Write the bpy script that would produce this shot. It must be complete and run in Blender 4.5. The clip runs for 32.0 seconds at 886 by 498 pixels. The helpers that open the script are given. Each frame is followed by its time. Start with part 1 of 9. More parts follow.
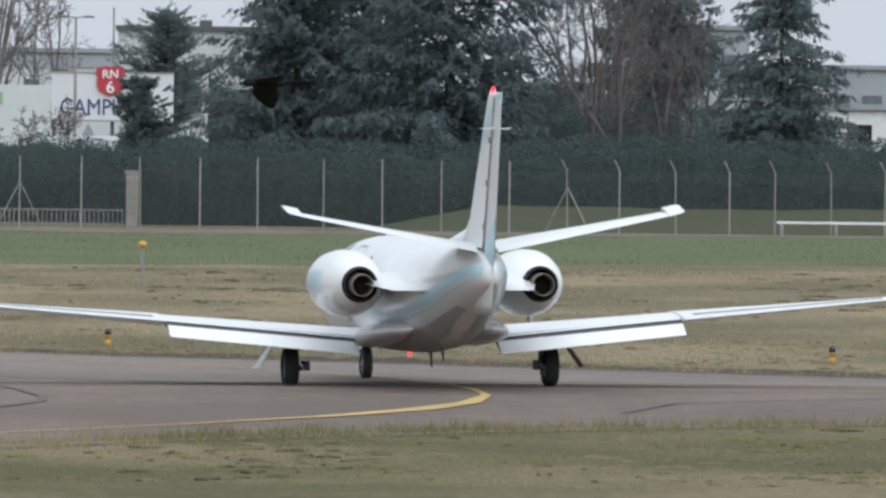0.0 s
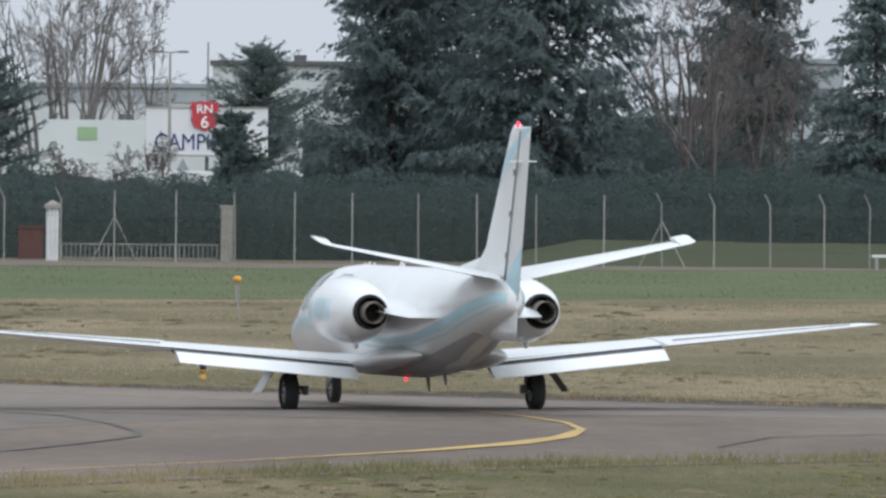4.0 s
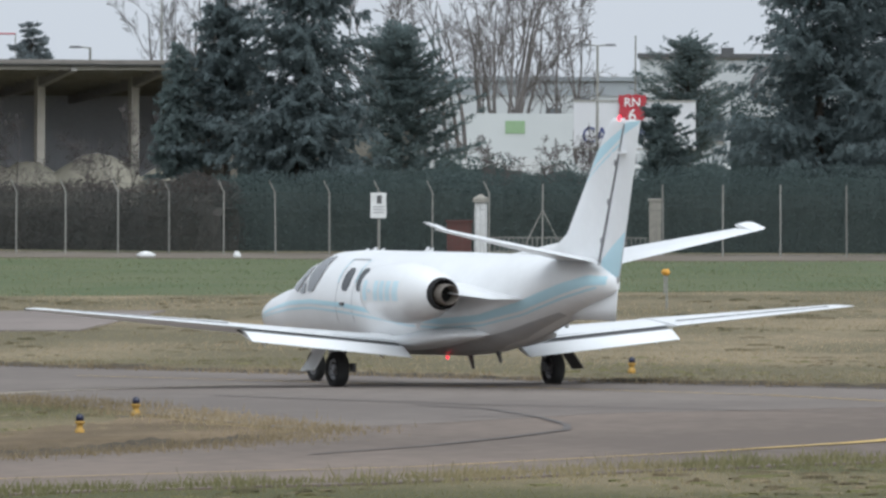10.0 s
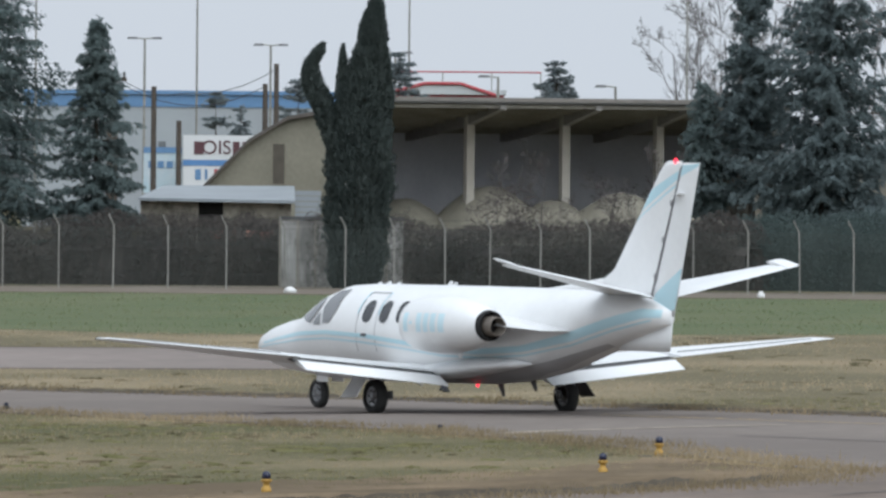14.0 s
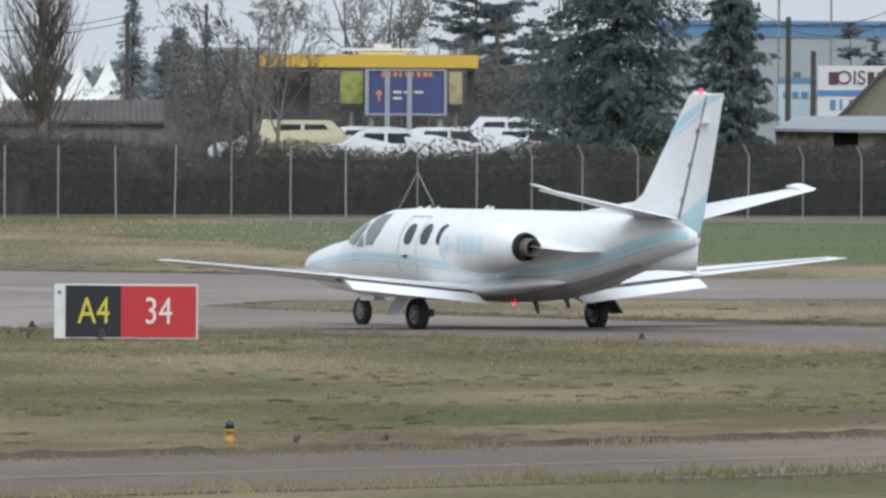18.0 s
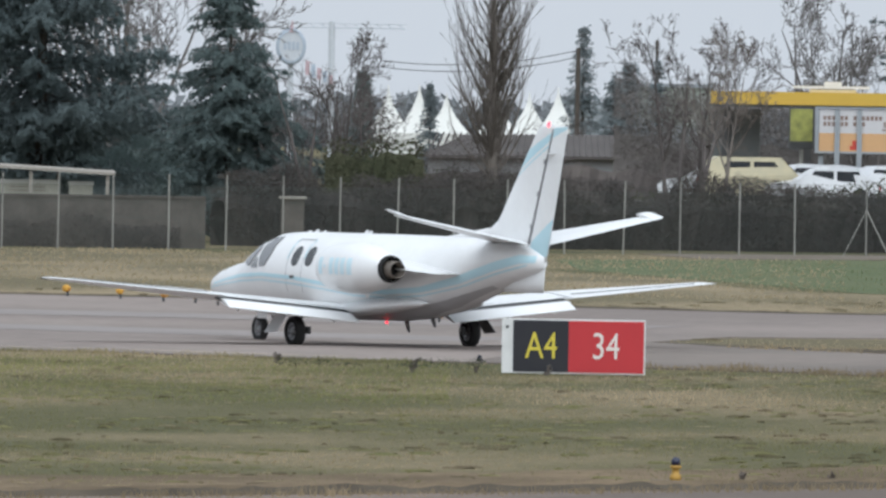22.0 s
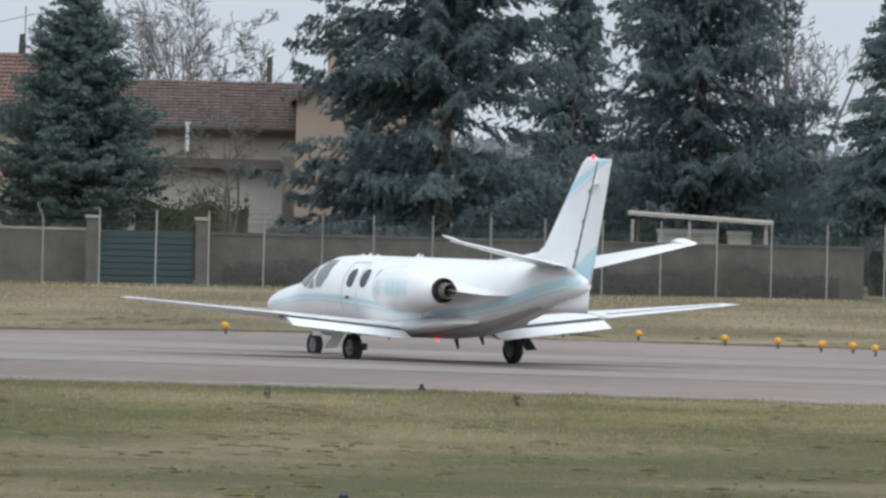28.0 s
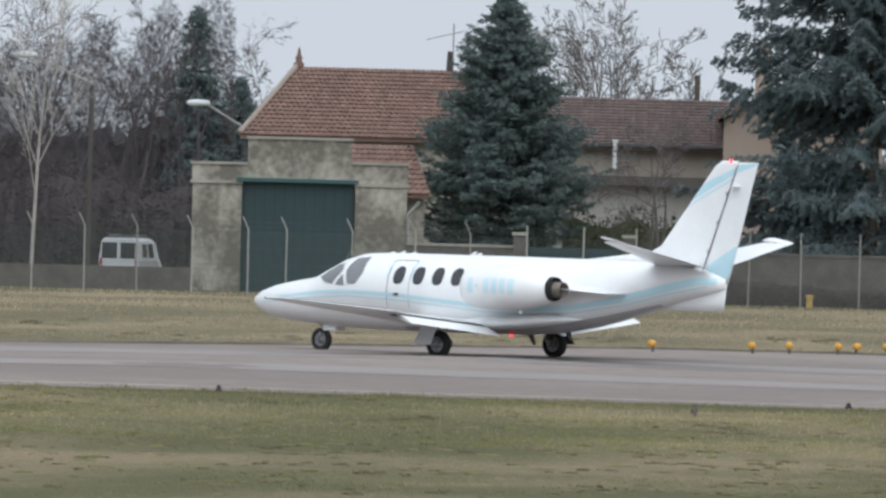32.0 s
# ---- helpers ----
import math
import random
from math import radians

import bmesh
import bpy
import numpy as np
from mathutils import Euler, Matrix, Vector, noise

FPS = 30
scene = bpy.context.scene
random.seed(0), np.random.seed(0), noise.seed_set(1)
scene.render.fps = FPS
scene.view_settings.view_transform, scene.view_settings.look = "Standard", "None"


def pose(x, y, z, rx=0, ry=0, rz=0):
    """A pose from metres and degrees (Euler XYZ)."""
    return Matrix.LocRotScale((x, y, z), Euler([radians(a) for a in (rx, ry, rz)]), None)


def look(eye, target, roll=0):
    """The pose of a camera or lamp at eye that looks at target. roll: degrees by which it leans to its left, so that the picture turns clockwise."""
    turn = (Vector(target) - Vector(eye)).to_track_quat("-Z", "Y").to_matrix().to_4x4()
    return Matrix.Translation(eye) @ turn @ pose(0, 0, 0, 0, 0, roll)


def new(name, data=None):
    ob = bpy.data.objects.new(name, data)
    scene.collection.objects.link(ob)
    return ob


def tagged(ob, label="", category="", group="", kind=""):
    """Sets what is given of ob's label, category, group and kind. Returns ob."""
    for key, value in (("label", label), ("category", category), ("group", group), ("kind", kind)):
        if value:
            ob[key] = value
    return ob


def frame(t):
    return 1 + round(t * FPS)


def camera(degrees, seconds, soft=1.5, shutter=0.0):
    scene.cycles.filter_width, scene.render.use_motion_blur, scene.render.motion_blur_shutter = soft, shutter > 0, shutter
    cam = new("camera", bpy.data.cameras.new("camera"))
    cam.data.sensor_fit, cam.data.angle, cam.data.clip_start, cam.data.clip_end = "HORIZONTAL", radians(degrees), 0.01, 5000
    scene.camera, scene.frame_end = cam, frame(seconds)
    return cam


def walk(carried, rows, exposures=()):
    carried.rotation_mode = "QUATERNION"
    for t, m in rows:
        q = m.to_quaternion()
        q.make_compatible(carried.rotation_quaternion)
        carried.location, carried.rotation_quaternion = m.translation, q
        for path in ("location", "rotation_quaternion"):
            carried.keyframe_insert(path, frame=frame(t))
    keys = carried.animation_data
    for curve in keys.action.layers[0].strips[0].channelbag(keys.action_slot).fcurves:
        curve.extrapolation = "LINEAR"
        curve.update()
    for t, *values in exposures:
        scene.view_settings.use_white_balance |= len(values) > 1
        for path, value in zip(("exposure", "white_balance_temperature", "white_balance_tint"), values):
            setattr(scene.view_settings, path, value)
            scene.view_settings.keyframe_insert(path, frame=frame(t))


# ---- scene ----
# ---- the camera: one fixed stand, a long lens that pans after the aircraft ----
EYE = Vector((0.0, 0.0, 4.11))
cam = camera(3.592, 32.0, soft=2.7)


def aim(azimuth, elevation, roll):
    a, e = radians(azimuth), radians(elevation)
    return look(EYE, EYE + 100 * Vector((math.cos(e) * math.cos(a), math.cos(e) * math.sin(a), math.sin(e))), roll)


walk(cam, [(t, aim(a, e, r)) for t, a, e, r in (
    (0.0, -0.0068, -0.5800, 0.670), (0.5, -0.0027, -0.5617, 0.693), (1.0, -0.0369, -0.5558, 0.792), (1.5, -0.0030, -0.5332, 0.714),
    (2.0, 0.0695, -0.4693, 0.896), (2.5, 0.2007, -0.3877, 0.887), (4.5, 0.5320, -0.4635, 0.367), (5.0, 0.8526, -0.4345, 0.229),
    (5.5, 1.0532, -0.4347, 0.057), (6.0, 1.1916, -0.4874, -0.048), (6.5, 1.2885, -0.4474, 0.286), (7.0, 1.2590, -0.5410, -0.068),
    (7.5, 1.3301, -0.5437, 0.089), (8.0, 1.3608, -0.5264, 0.174), (8.5, 1.4262, -0.5034, 0.294), (9.0, 1.5408, -0.5005, 0.375),
    (9.5, 1.7846, -0.5120, 0.230), (10.0, 2.1155, -0.4848, 0.226), (10.5, 2.3961, -0.4446, 0.287), (11.0, 2.5486, -0.4178, 0.555),
    (11.5, 2.6330, -0.4339, 0.650), (12.0, 2.8581, -0.4338, 0.652), (12.5, 3.1415, -0.4455, 0.549), (13.0, 3.4488, -0.3997, 0.762),
    (13.5, 3.9231, -0.3234, 0.558), (15.5, 4.9041, -0.4504, 0.714), (16.0, 5.3253, -0.5002, 0.366), (16.5, 5.8367, -0.4437, 0.462),
    (17.0, 6.2488, -0.6025, 0.416), (17.5, 6.5271, -0.6020, 0.703), (18.0, 6.8154, -0.6378, 0.329), (18.5, 7.0546, -0.5939, 0.468),
    (19.0, 7.2582, -0.5957, 0.536), (19.5, 7.4768, -0.5582, 0.597), (20.0, 7.6791, -0.5183, 0.732), (20.5, 7.8865, -0.4965, 0.849),
    (21.0, 8.1767, -0.5149, 0.835), (21.5, 8.3850, -0.5254, 0.955), (22.0, 8.6352, -0.5110, 0.947), (22.5, 9.0305, -0.4925, 0.803),
    (23.0, 9.4873, -0.4236, 0.873), (23.5, 9.7621, -0.4034, 1.075), (24.0, 9.8657, -0.4279, 1.152), (24.5, 10.0044, -0.4159, 1.101),
    (25.0, 10.1566, -0.4087, 1.283), (25.5, 10.4082, -0.4406, 1.212), (26.0, 10.6496, -0.4260, 1.197), (26.5, 10.9111, -0.4026, 1.081),
    (28.5, 11.5186, -0.3648, 1.453), (29.0, 11.8261, -0.3966, 1.475), (29.5, 12.0617, -0.3907, 1.412), (30.0, 12.2785, -0.3776, 1.310),
    (30.5, 12.4988, -0.3784, 1.230), (31.0, 12.6497, -0.3383, 1.458), (31.5, 12.8265, -0.3387, 1.475), (32.0, 13.0409, -0.3304, 1.484))], exposures=[(0.0, 0.0, 5950, 6), (32.0, 0.0, 5950, 6)])

# time, x, y, z and heading of the aircraft
TAXI = (
    (0.0, 201.72, 0.28, 0.098, 9.5), (0.5, 202.65, 0.38, 0.098, 10.2), (1.0, 203.55, 0.51, 0.097, 10.8), (1.5, 204.45, 0.66, 0.097, 11.4),
    (2.0, 205.35, 0.84, 0.096, 12.0), (2.5, 206.24, 1.03, 0.096, 12.7), (4.5, 209.91, 2.12, 0.092, 15.4), (5.0, 210.86, 2.45, 0.090, 16.2),
    (5.5, 211.85, 2.83, 0.089, 17.1), (6.0, 212.86, 3.23, 0.087, 18.0), (6.5, 213.85, 3.68, 0.084, 19.0), (7.0, 214.82, 4.17, 0.082, 20.1),
    (7.5, 215.79, 4.68, 0.079, 21.2), (8.0, 216.84, 5.28, 0.075, 22.4), (8.5, 217.99, 5.90, 0.072, 23.6), (9.0, 219.30, 6.61, 0.067, 24.8),
    (9.5, 220.80, 7.34, 0.062, 26.1), (10.0, 222.45, 8.17, 0.056, 27.5), (10.5, 224.14, 9.02, 0.050, 28.9), (11.0, 225.77, 10.02, 0.042, 30.2),
    (11.5, 227.31, 11.00, 0.034, 31.4), (12.0, 228.81, 12.11, 0.025, 32.6), (12.5, 230.31, 13.20, 0.016, 33.6), (13.0, 231.85, 14.45, 0.006, 34.6),
    (13.5, 233.43, 15.66, -0.004, 35.5), (15.5, 240.16, 21.26, -0.051, 37.3), (16.0, 242.10, 22.76, -0.063, 36.8), (16.5, 243.88, 24.18, -0.073, 36.8),
    (17.0, 245.56, 25.66, -0.083, 37.1), (17.5, 247.21, 27.06, -0.092, 37.9), (18.0, 248.79, 28.58, -0.101, 39.1), (18.5, 250.37, 30.03, -0.108, 40.3),
    (19.0, 251.99, 31.65, -0.115, 40.9), (19.5, 253.69, 33.25, -0.120, 40.9), (20.0, 255.42, 34.97, -0.124, 40.4), (20.5, 257.20, 36.50, -0.126, 39.7),
    (21.0, 258.98, 38.07, -0.127, 39.1), (21.5, 260.80, 39.57, -0.126, 38.5), (22.0, 262.67, 41.01, -0.124, 37.8), (22.5, 264.52, 42.39, -0.120, 37.1),
    (23.0, 266.27, 43.85, -0.115, 36.8), (23.5, 267.93, 45.19, -0.108, 36.9), (24.0, 269.50, 46.61, -0.100, 37.4), (24.5, 271.04, 47.88, -0.091, 38.0),
    (25.0, 272.51, 49.17, -0.081, 38.7), (25.5, 273.96, 50.35, -0.071, 39.4), (26.0, 275.38, 51.61, -0.058, 40.0), (26.5, 276.77, 52.76, -0.046, 40.4),
    (28.5, 281.96, 57.52, 0.017, 42.3), (29.0, 283.16, 58.73, 0.035, 43.7), (29.5, 284.21, 59.81, 0.053, 45.9), (30.0, 285.10, 60.96, 0.073, 48.7),
    (30.5, 285.95, 62.03, 0.092, 51.9), (31.0, 286.74, 63.18, 0.114, 55.3), (31.5, 287.47, 64.29, 0.136, 59.0), (32.0, 288.16, 65.53, 0.162, 62.7))

# ---- light: an overcast winter sky and a weak, wide sun ----
world = bpy.data.worlds.new("overcast_sky")
scene.world = world
world.use_nodes = True
wn = world.node_tree
wn.nodes.clear()
sky = wn.nodes.new("ShaderNodeTexSky")
sky.sky_type, sky.sun_disc = "NISHITA", False
sky.sun_elevation, sky.sun_rotation = radians(38), radians(215)
sky.air_density, sky.dust_density = 1.5, 4.0
grey = wn.nodes.new("ShaderNodeHueSaturation")
grey.inputs["Saturation"].default_value = 0.25
cloud = wn.nodes.new("ShaderNodeMix")
cloud.data_type, cloud.inputs["Factor"].default_value = "RGBA", 0.86
cloud.inputs["B"].default_value = (7.0, 7.08, 7.40, 1)
bg = wn.nodes.new("ShaderNodeBackground")
bg.inputs["Strength"].default_value = 0.107
wout = wn.nodes.new("ShaderNodeOutputWorld")
wn.links.new(sky.outputs[0], grey.inputs["Color"])
wn.links.new(grey.outputs[0], cloud.inputs["A"])
wn.links.new(cloud.outputs["Result"], bg.inputs["Color"])
wn.links.new(bg.outputs[0], wout.inputs["Surface"])

sun = new("sun", bpy.data.lights.new("sun", "SUN"))
sun.data.energy, sun.data.angle, sun.data.color = 2.7, radians(90), (1.0, 0.985, 0.97)
sun.matrix_world = look((0, 0, 60), Vector((0, 0, 60)) + Vector((0.54, 0.15, -0.83)))


# ---- materials ----
def mat(name, a, b=None, rough=0.8, metal=0.0, scale=3.0, fine=40.0, bump=0.0, stretch=(1, 1, 1), island=0.0, obj=0.0, spec=0.5, mix=0.5, emit=0.0, coat=0.0, leaf=0.0):
    """Two colours mixed by a coarse and a fine noise at real-world size, with relief and a spread by island or by object."""
    m = bpy.data.materials.new(name)
    m.use_nodes = True
    t = m.node_tree
    p = t.nodes["Principled BSDF"]
    b = b or tuple(c * 0.8 for c in a)
    geo = t.nodes.new("ShaderNodeTexCoord")
    mp = t.nodes.new("ShaderNodeMapping")
    mp.inputs["Scale"].default_value = stretch
    t.links.new(geo.outputs["Object"], mp.inputs["Vector"])
    n1, n2 = t.nodes.new("ShaderNodeTexNoise"), t.nodes.new("ShaderNodeTexNoise")
    n1.inputs["Scale"].default_value, n2.inputs["Scale"].default_value = scale, fine
    n1.inputs["Detail"].default_value, n2.inputs["Detail"].default_value = 5, 3
    add = t.nodes.new("ShaderNodeMath")
    add.operation, add.use_clamp = "MULTIPLY_ADD", True
    add.inputs[1].default_value = 0.45
    ramp = t.nodes.new("ShaderNodeMapRange")
    ramp.inputs["From Min"].default_value, ramp.inputs["From Max"].default_value = 0.5 - 0.5 * mix + 0.18, 0.5 + 0.5 * mix + 0.18
    t.links.new(mp.outputs[0], n1.inputs["Vector"])
    t.links.new(mp.outputs[0], n2.inputs["Vector"])
    t.links.new(n2.outputs["Fac"], add.inputs[0])
    t.links.new(n1.outputs["Fac"], add.inputs[2])
    t.links.new(add.outputs[0], ramp.inputs["Value"])
    mx = t.nodes.new("ShaderNodeMix")
    mx.data_type = "RGBA"
    mx.inputs["A"].default_value, mx.inputs["B"].default_value = (*a, 1), (*b, 1)
    t.links.new(ramp.outputs[0], mx.inputs["Factor"])
    colour = mx.outputs["Result"]
    if island or obj:
        src = t.nodes.new("ShaderNodeNewGeometry").outputs["Random Per Island"] if island else t.nodes.new("ShaderNodeObjectInfo").outputs["Random"]
        k = island or obj
        r2 = t.nodes.new("ShaderNodeMapRange")
        r2.inputs["To Min"].default_value, r2.inputs["To Max"].default_value = 1 - k, 1 + k
        t.links.new(src, r2.inputs["Value"])
        hs = t.nodes.new("ShaderNodeHueSaturation")
        t.links.new(r2.outputs[0], hs.inputs["Value"])
        t.links.new(colour, hs.inputs["Color"])
        colour = hs.outputs[0]
    t.links.new(colour, p.inputs["Base Color"])
    p.inputs["Roughness"].default_value, p.inputs["Metallic"].default_value = rough, metal
    p.inputs["Specular IOR Level"].default_value = spec
    p.inputs["Coat Weight"].default_value = coat
    if bump:
        bp = t.nodes.new("ShaderNodeBump")
        bp.inputs["Strength"].default_value, bp.inputs["Distance"].default_value = min(1, bump * 20), bump
        t.links.new(add.outputs[0], bp.inputs["Height"])
        t.links.new(bp.outputs[0], p.inputs["Normal"])
    if leaf:
        tr = t.nodes.new("ShaderNodeBsdfTranslucent")
        ms = t.nodes.new("ShaderNodeMixShader")
        ms.inputs[0].default_value = leaf
        t.links.new(colour, tr.inputs["Color"])
        t.links.new(p.outputs[0], ms.inputs[1])
        t.links.new(tr.outputs[0], ms.inputs[2])
        t.links.new(ms.outputs[0], t.nodes["Material Output"].inputs["Surface"])
    if emit:
        t.links.new(colour, p.inputs["Emission Color"])
        p.inputs["Emission Strength"].default_value = emit
    return m


WHITE = mat("white_aircraft_paint", (0.80, 0.805, 0.81), (0.73, 0.735, 0.74), rough=0.28, scale=1.2, fine=9, coat=0.3)
SKYBLUE = mat("light_blue_paint", (0.44, 0.65, 0.73), (0.50, 0.69, 0.76), rough=0.35, scale=2)
PALEBLUE = mat("pale_blue_lettering_paint", (0.52, 0.69, 0.76), (0.57, 0.72, 0.78), rough=0.4, scale=2)
GREYLINE = mat("grey_panel_line", (0.20, 0.20, 0.21), (0.28, 0.28, 0.29), rough=0.5)
DARKGLASS = mat("dark_window_glass", (0.03, 0.035, 0.04), (0.05, 0.05, 0.055), rough=0.06, spec=0.6)
# Grey base colour stands for light seen through and off the panes.
COCKPIT = mat("sheen_grey_cockpit_glass", (0.20, 0.205, 0.215), (0.15, 0.155, 0.165), rough=0.05, spec=0.9, scale=1.5)
RUBBER = mat("black_rubber", (0.018, 0.018, 0.018), (0.03, 0.03, 0.03), rough=0.85, bump=0.003, fine=60)
STEEL = mat("bare_metal", (0.42, 0.42, 0.43), (0.32, 0.32, 0.33), rough=0.35, metal=0.9)
BURNT = mat("heat_stained_metal", (0.26, 0.23, 0.20), (0.15, 0.13, 0.11), rough=0.5, metal=0.5)
# Flat black, also used to paint the shaded inside of openings.
BLACKHOLE = mat("deep_black", (0.008, 0.008, 0.008), (0.015, 0.015, 0.015), rough=0.9)
DARKGREY = mat("dark_grey_metal", (0.06, 0.06, 0.065), (0.09, 0.09, 0.09), rough=0.5)
REDLIGHT = mat("red_beacon_glow", (1.0, 0.015, 0.04), (1.0, 0.03, 0.06), rough=0.3, emit=2.4)

GRASS = mat("winter_grass", (0.196, 0.158, 0.098), (0.086, 0.084, 0.042), rough=0.95, scale=0.16, fine=7.0, bump=0.03, stretch=(0.5, 0.8, 1), mix=0.26, spec=0.1)
DRYGRASS = mat("dry_grass", (0.245, 0.198, 0.128), (0.130, 0.113, 0.070), rough=0.95, scale=0.13, fine=5.0, bump=0.03, stretch=(0.4, 1, 1), mix=0.2, spec=0.1)
CROP = mat("green_crop", (0.082, 0.108, 0.054), (0.116, 0.128, 0.070), rough=0.9, scale=0.2, fine=2.0, bump=0.03, stretch=(0.4, 1, 1), mix=0.4, spec=0.1)
ASPHALT = mat("worn_asphalt", (0.192, 0.151, 0.124), (0.122, 0.097, 0.080), rough=0.9, scale=0.13, fine=3.0, bump=0.004, stretch=(0.35, 1, 1), spec=0.25, mix=0.30)
OLDASPHALT = mat("runway_asphalt", (0.258, 0.218, 0.196), (0.176, 0.148, 0.134), rough=0.9, scale=0.09, fine=3.0, bump=0.004, stretch=(0.5, 0.7, 1), spec=0.25, mix=0.30)
GREYASPHALT = mat("grey_asphalt", (0.205, 0.174, 0.152), (0.140, 0.118, 0.104), rough=0.9, scale=0.12, fine=3.0, bump=0.004, stretch=(0.5, 0.7, 1), spec=0.25, mix=0.32)
BROWNGRASS = mat("bare_brown_verge", (0.215, 0.160, 0.102), (0.112, 0.085, 0.054), rough=0.95, scale=0.35, fine=6.0, bump=0.03, stretch=(0.5, 0.8, 1), mix=0.3, spec=0.1)
DIRT = mat("service_track", (0.19, 0.165, 0.14), (0.13, 0.11, 0.085), rough=0.95, scale=0.4, fine=4.0, stretch=(0.3, 1, 1), bump=0.02, spec=0.1)
YELLOW = mat("yellow_line_paint", (0.56, 0.37, 0.10), (0.36, 0.26, 0.11), rough=0.8, scale=1.5, fine=12)
PALELINE = mat("faded_line_paint", (0.50, 0.44, 0.33), (0.28, 0.24, 0.20), rough=0.85, scale=0.9, fine=12)
TAR = mat("crack_sealing_tar", (0.070, 0.060, 0.055), (0.105, 0.092, 0.084), rough=0.8)
GALV = mat("galvanised_post", (0.34, 0.335, 0.31), (0.22, 0.215, 0.195), rough=0.6, metal=0.3, obj=0.18, scale=6)
CONCRETE = mat("weathered_concrete", (0.34, 0.32, 0.28), (0.22, 0.205, 0.175), rough=0.95, scale=0.8, fine=9, bump=0.01)
RENDERWALL = mat("stained_cement_render", (0.36, 0.335, 0.285), (0.135, 0.122, 0.10), rough=0.95, scale=0.75, fine=5, bump=0.01, mix=0.3)
BEIGEWALL = mat("beige_house_render", (0.42, 0.375, 0.31), (0.34, 0.30, 0.25), rough=0.95, scale=0.7, fine=9)
STONEWALL = mat("old_stone_wall", (0.135, 0.120, 0.106), (0.085, 0.076, 0.067), rough=0.95, scale=1.6, fine=8, bump=0.03)
ROOFTILE = mat("orange_clay_tile", (0.190, 0.112, 0.088), (0.138, 0.087, 0.071), rough=0.9, scale=1.2, fine=8, obj=0.2)
ROOFTILES = mat("orange_clay_tiles", (0.190, 0.112, 0.088), (0.138, 0.087, 0.071), rough=0.9, scale=1.2, fine=8, island=0.2)
BROWNTILE = mat("brown_clay_tile", (0.136, 0.098, 0.088), (0.104, 0.077, 0.070), rough=0.9, scale=1.2, fine=8, obj=0.18)
BROWNTILES = mat("brown_clay_tiles", (0.136, 0.098, 0.088), (0.104, 0.077, 0.070), rough=0.9, scale=1.2, fine=8, island=0.18)
GREENDOOR = mat("dark_green_painted_metal", (0.013, 0.032, 0.036), (0.019, 0.041, 0.045), rough=0.6, scale=1.0)
WHITEPAINT = mat("white_paint", (0.72, 0.72, 0.71), (0.60, 0.60, 0.59), rough=0.6)
SHEET = mat("grey_sheet_metal", (0.30, 0.33, 0.35), (0.24, 0.26, 0.28), rough=0.5, metal=0.2, scale=0.7)
BARK = mat("dark_bark", (0.095, 0.080, 0.066), (0.060, 0.050, 0.042), rough=0.95, scale=4, fine=25, bump=0.01)
PALEBARK = mat("pale_grey_bark", (0.20, 0.175, 0.155), (0.13, 0.112, 0.10), rough=0.95, scale=3, fine=18, bump=0.006)
# Far bark greyed in its colour to stand for haze.
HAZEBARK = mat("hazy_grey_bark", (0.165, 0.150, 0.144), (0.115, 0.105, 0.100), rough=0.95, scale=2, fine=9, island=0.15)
BIRCHBARK = mat("white_birch_bark", (0.46, 0.43, 0.40), (0.26, 0.23, 0.21), rough=0.9, scale=3, fine=20)
# Spruce and cedar needle colours lifted and blued to stand in for haze.
SPRUCE = mat("hazed_spruce_needles", (0.148, 0.190, 0.190), (0.172, 0.212, 0.208), rough=1.0, island=0.10, scale=0.5, fine=3, spec=0.02, leaf=0.5)
CEDAR = mat("hazed_cedar_needles", (0.152, 0.192, 0.198), (0.178, 0.214, 0.218), rough=1.0, island=0.10, scale=0.5, fine=3, spec=0.02, leaf=0.5)
# Far needles paled in the colour itself, as painted haze.
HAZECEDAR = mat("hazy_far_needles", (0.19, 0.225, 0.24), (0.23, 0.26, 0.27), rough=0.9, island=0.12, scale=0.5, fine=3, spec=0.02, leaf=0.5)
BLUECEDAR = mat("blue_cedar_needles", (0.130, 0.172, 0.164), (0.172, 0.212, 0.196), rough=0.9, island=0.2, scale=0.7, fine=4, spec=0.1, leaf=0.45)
CYPRESS = mat("cypress_leaves", (0.070, 0.088, 0.084), (0.092, 0.110, 0.102), rough=0.9, island=0.2, scale=0.8, fine=4, spec=0.1, leaf=0.5)
# Hedge leaf colour blued the same way, as painted haze.
HEDGE = mat("dark_hazed_hedge_leaves", (0.084, 0.114, 0.112), (0.112, 0.140, 0.134), rough=0.9, island=0.12, scale=0.4, fine=3, spec=0.1, leaf=0.5)
TWIGS = mat("brown_hedge_twigs", (0.082, 0.076, 0.075), (0.118, 0.106, 0.096), rough=0.95, island=0.22, scale=0.4, fine=3, spec=0.1, leaf=0.35)
OLIVE = mat("olive_shrub_leaves", (0.060, 0.068, 0.040), (0.090, 0.090, 0.058), rough=0.9, island=0.3, scale=0.5, fine=4, spec=0.1, leaf=0.3)
BROWNBUSH = mat("purple_brown_twigs", (0.098, 0.088, 0.086), (0.134, 0.118, 0.112), rough=0.95, island=0.25, scale=0.5, fine=4, spec=0.1)
DARKWOOD = mat("dark_purple_brown_twigs", (0.062, 0.055, 0.057), (0.086, 0.077, 0.078), rough=0.95, island=0.2, scale=0.5, fine=4, spec=0.1)


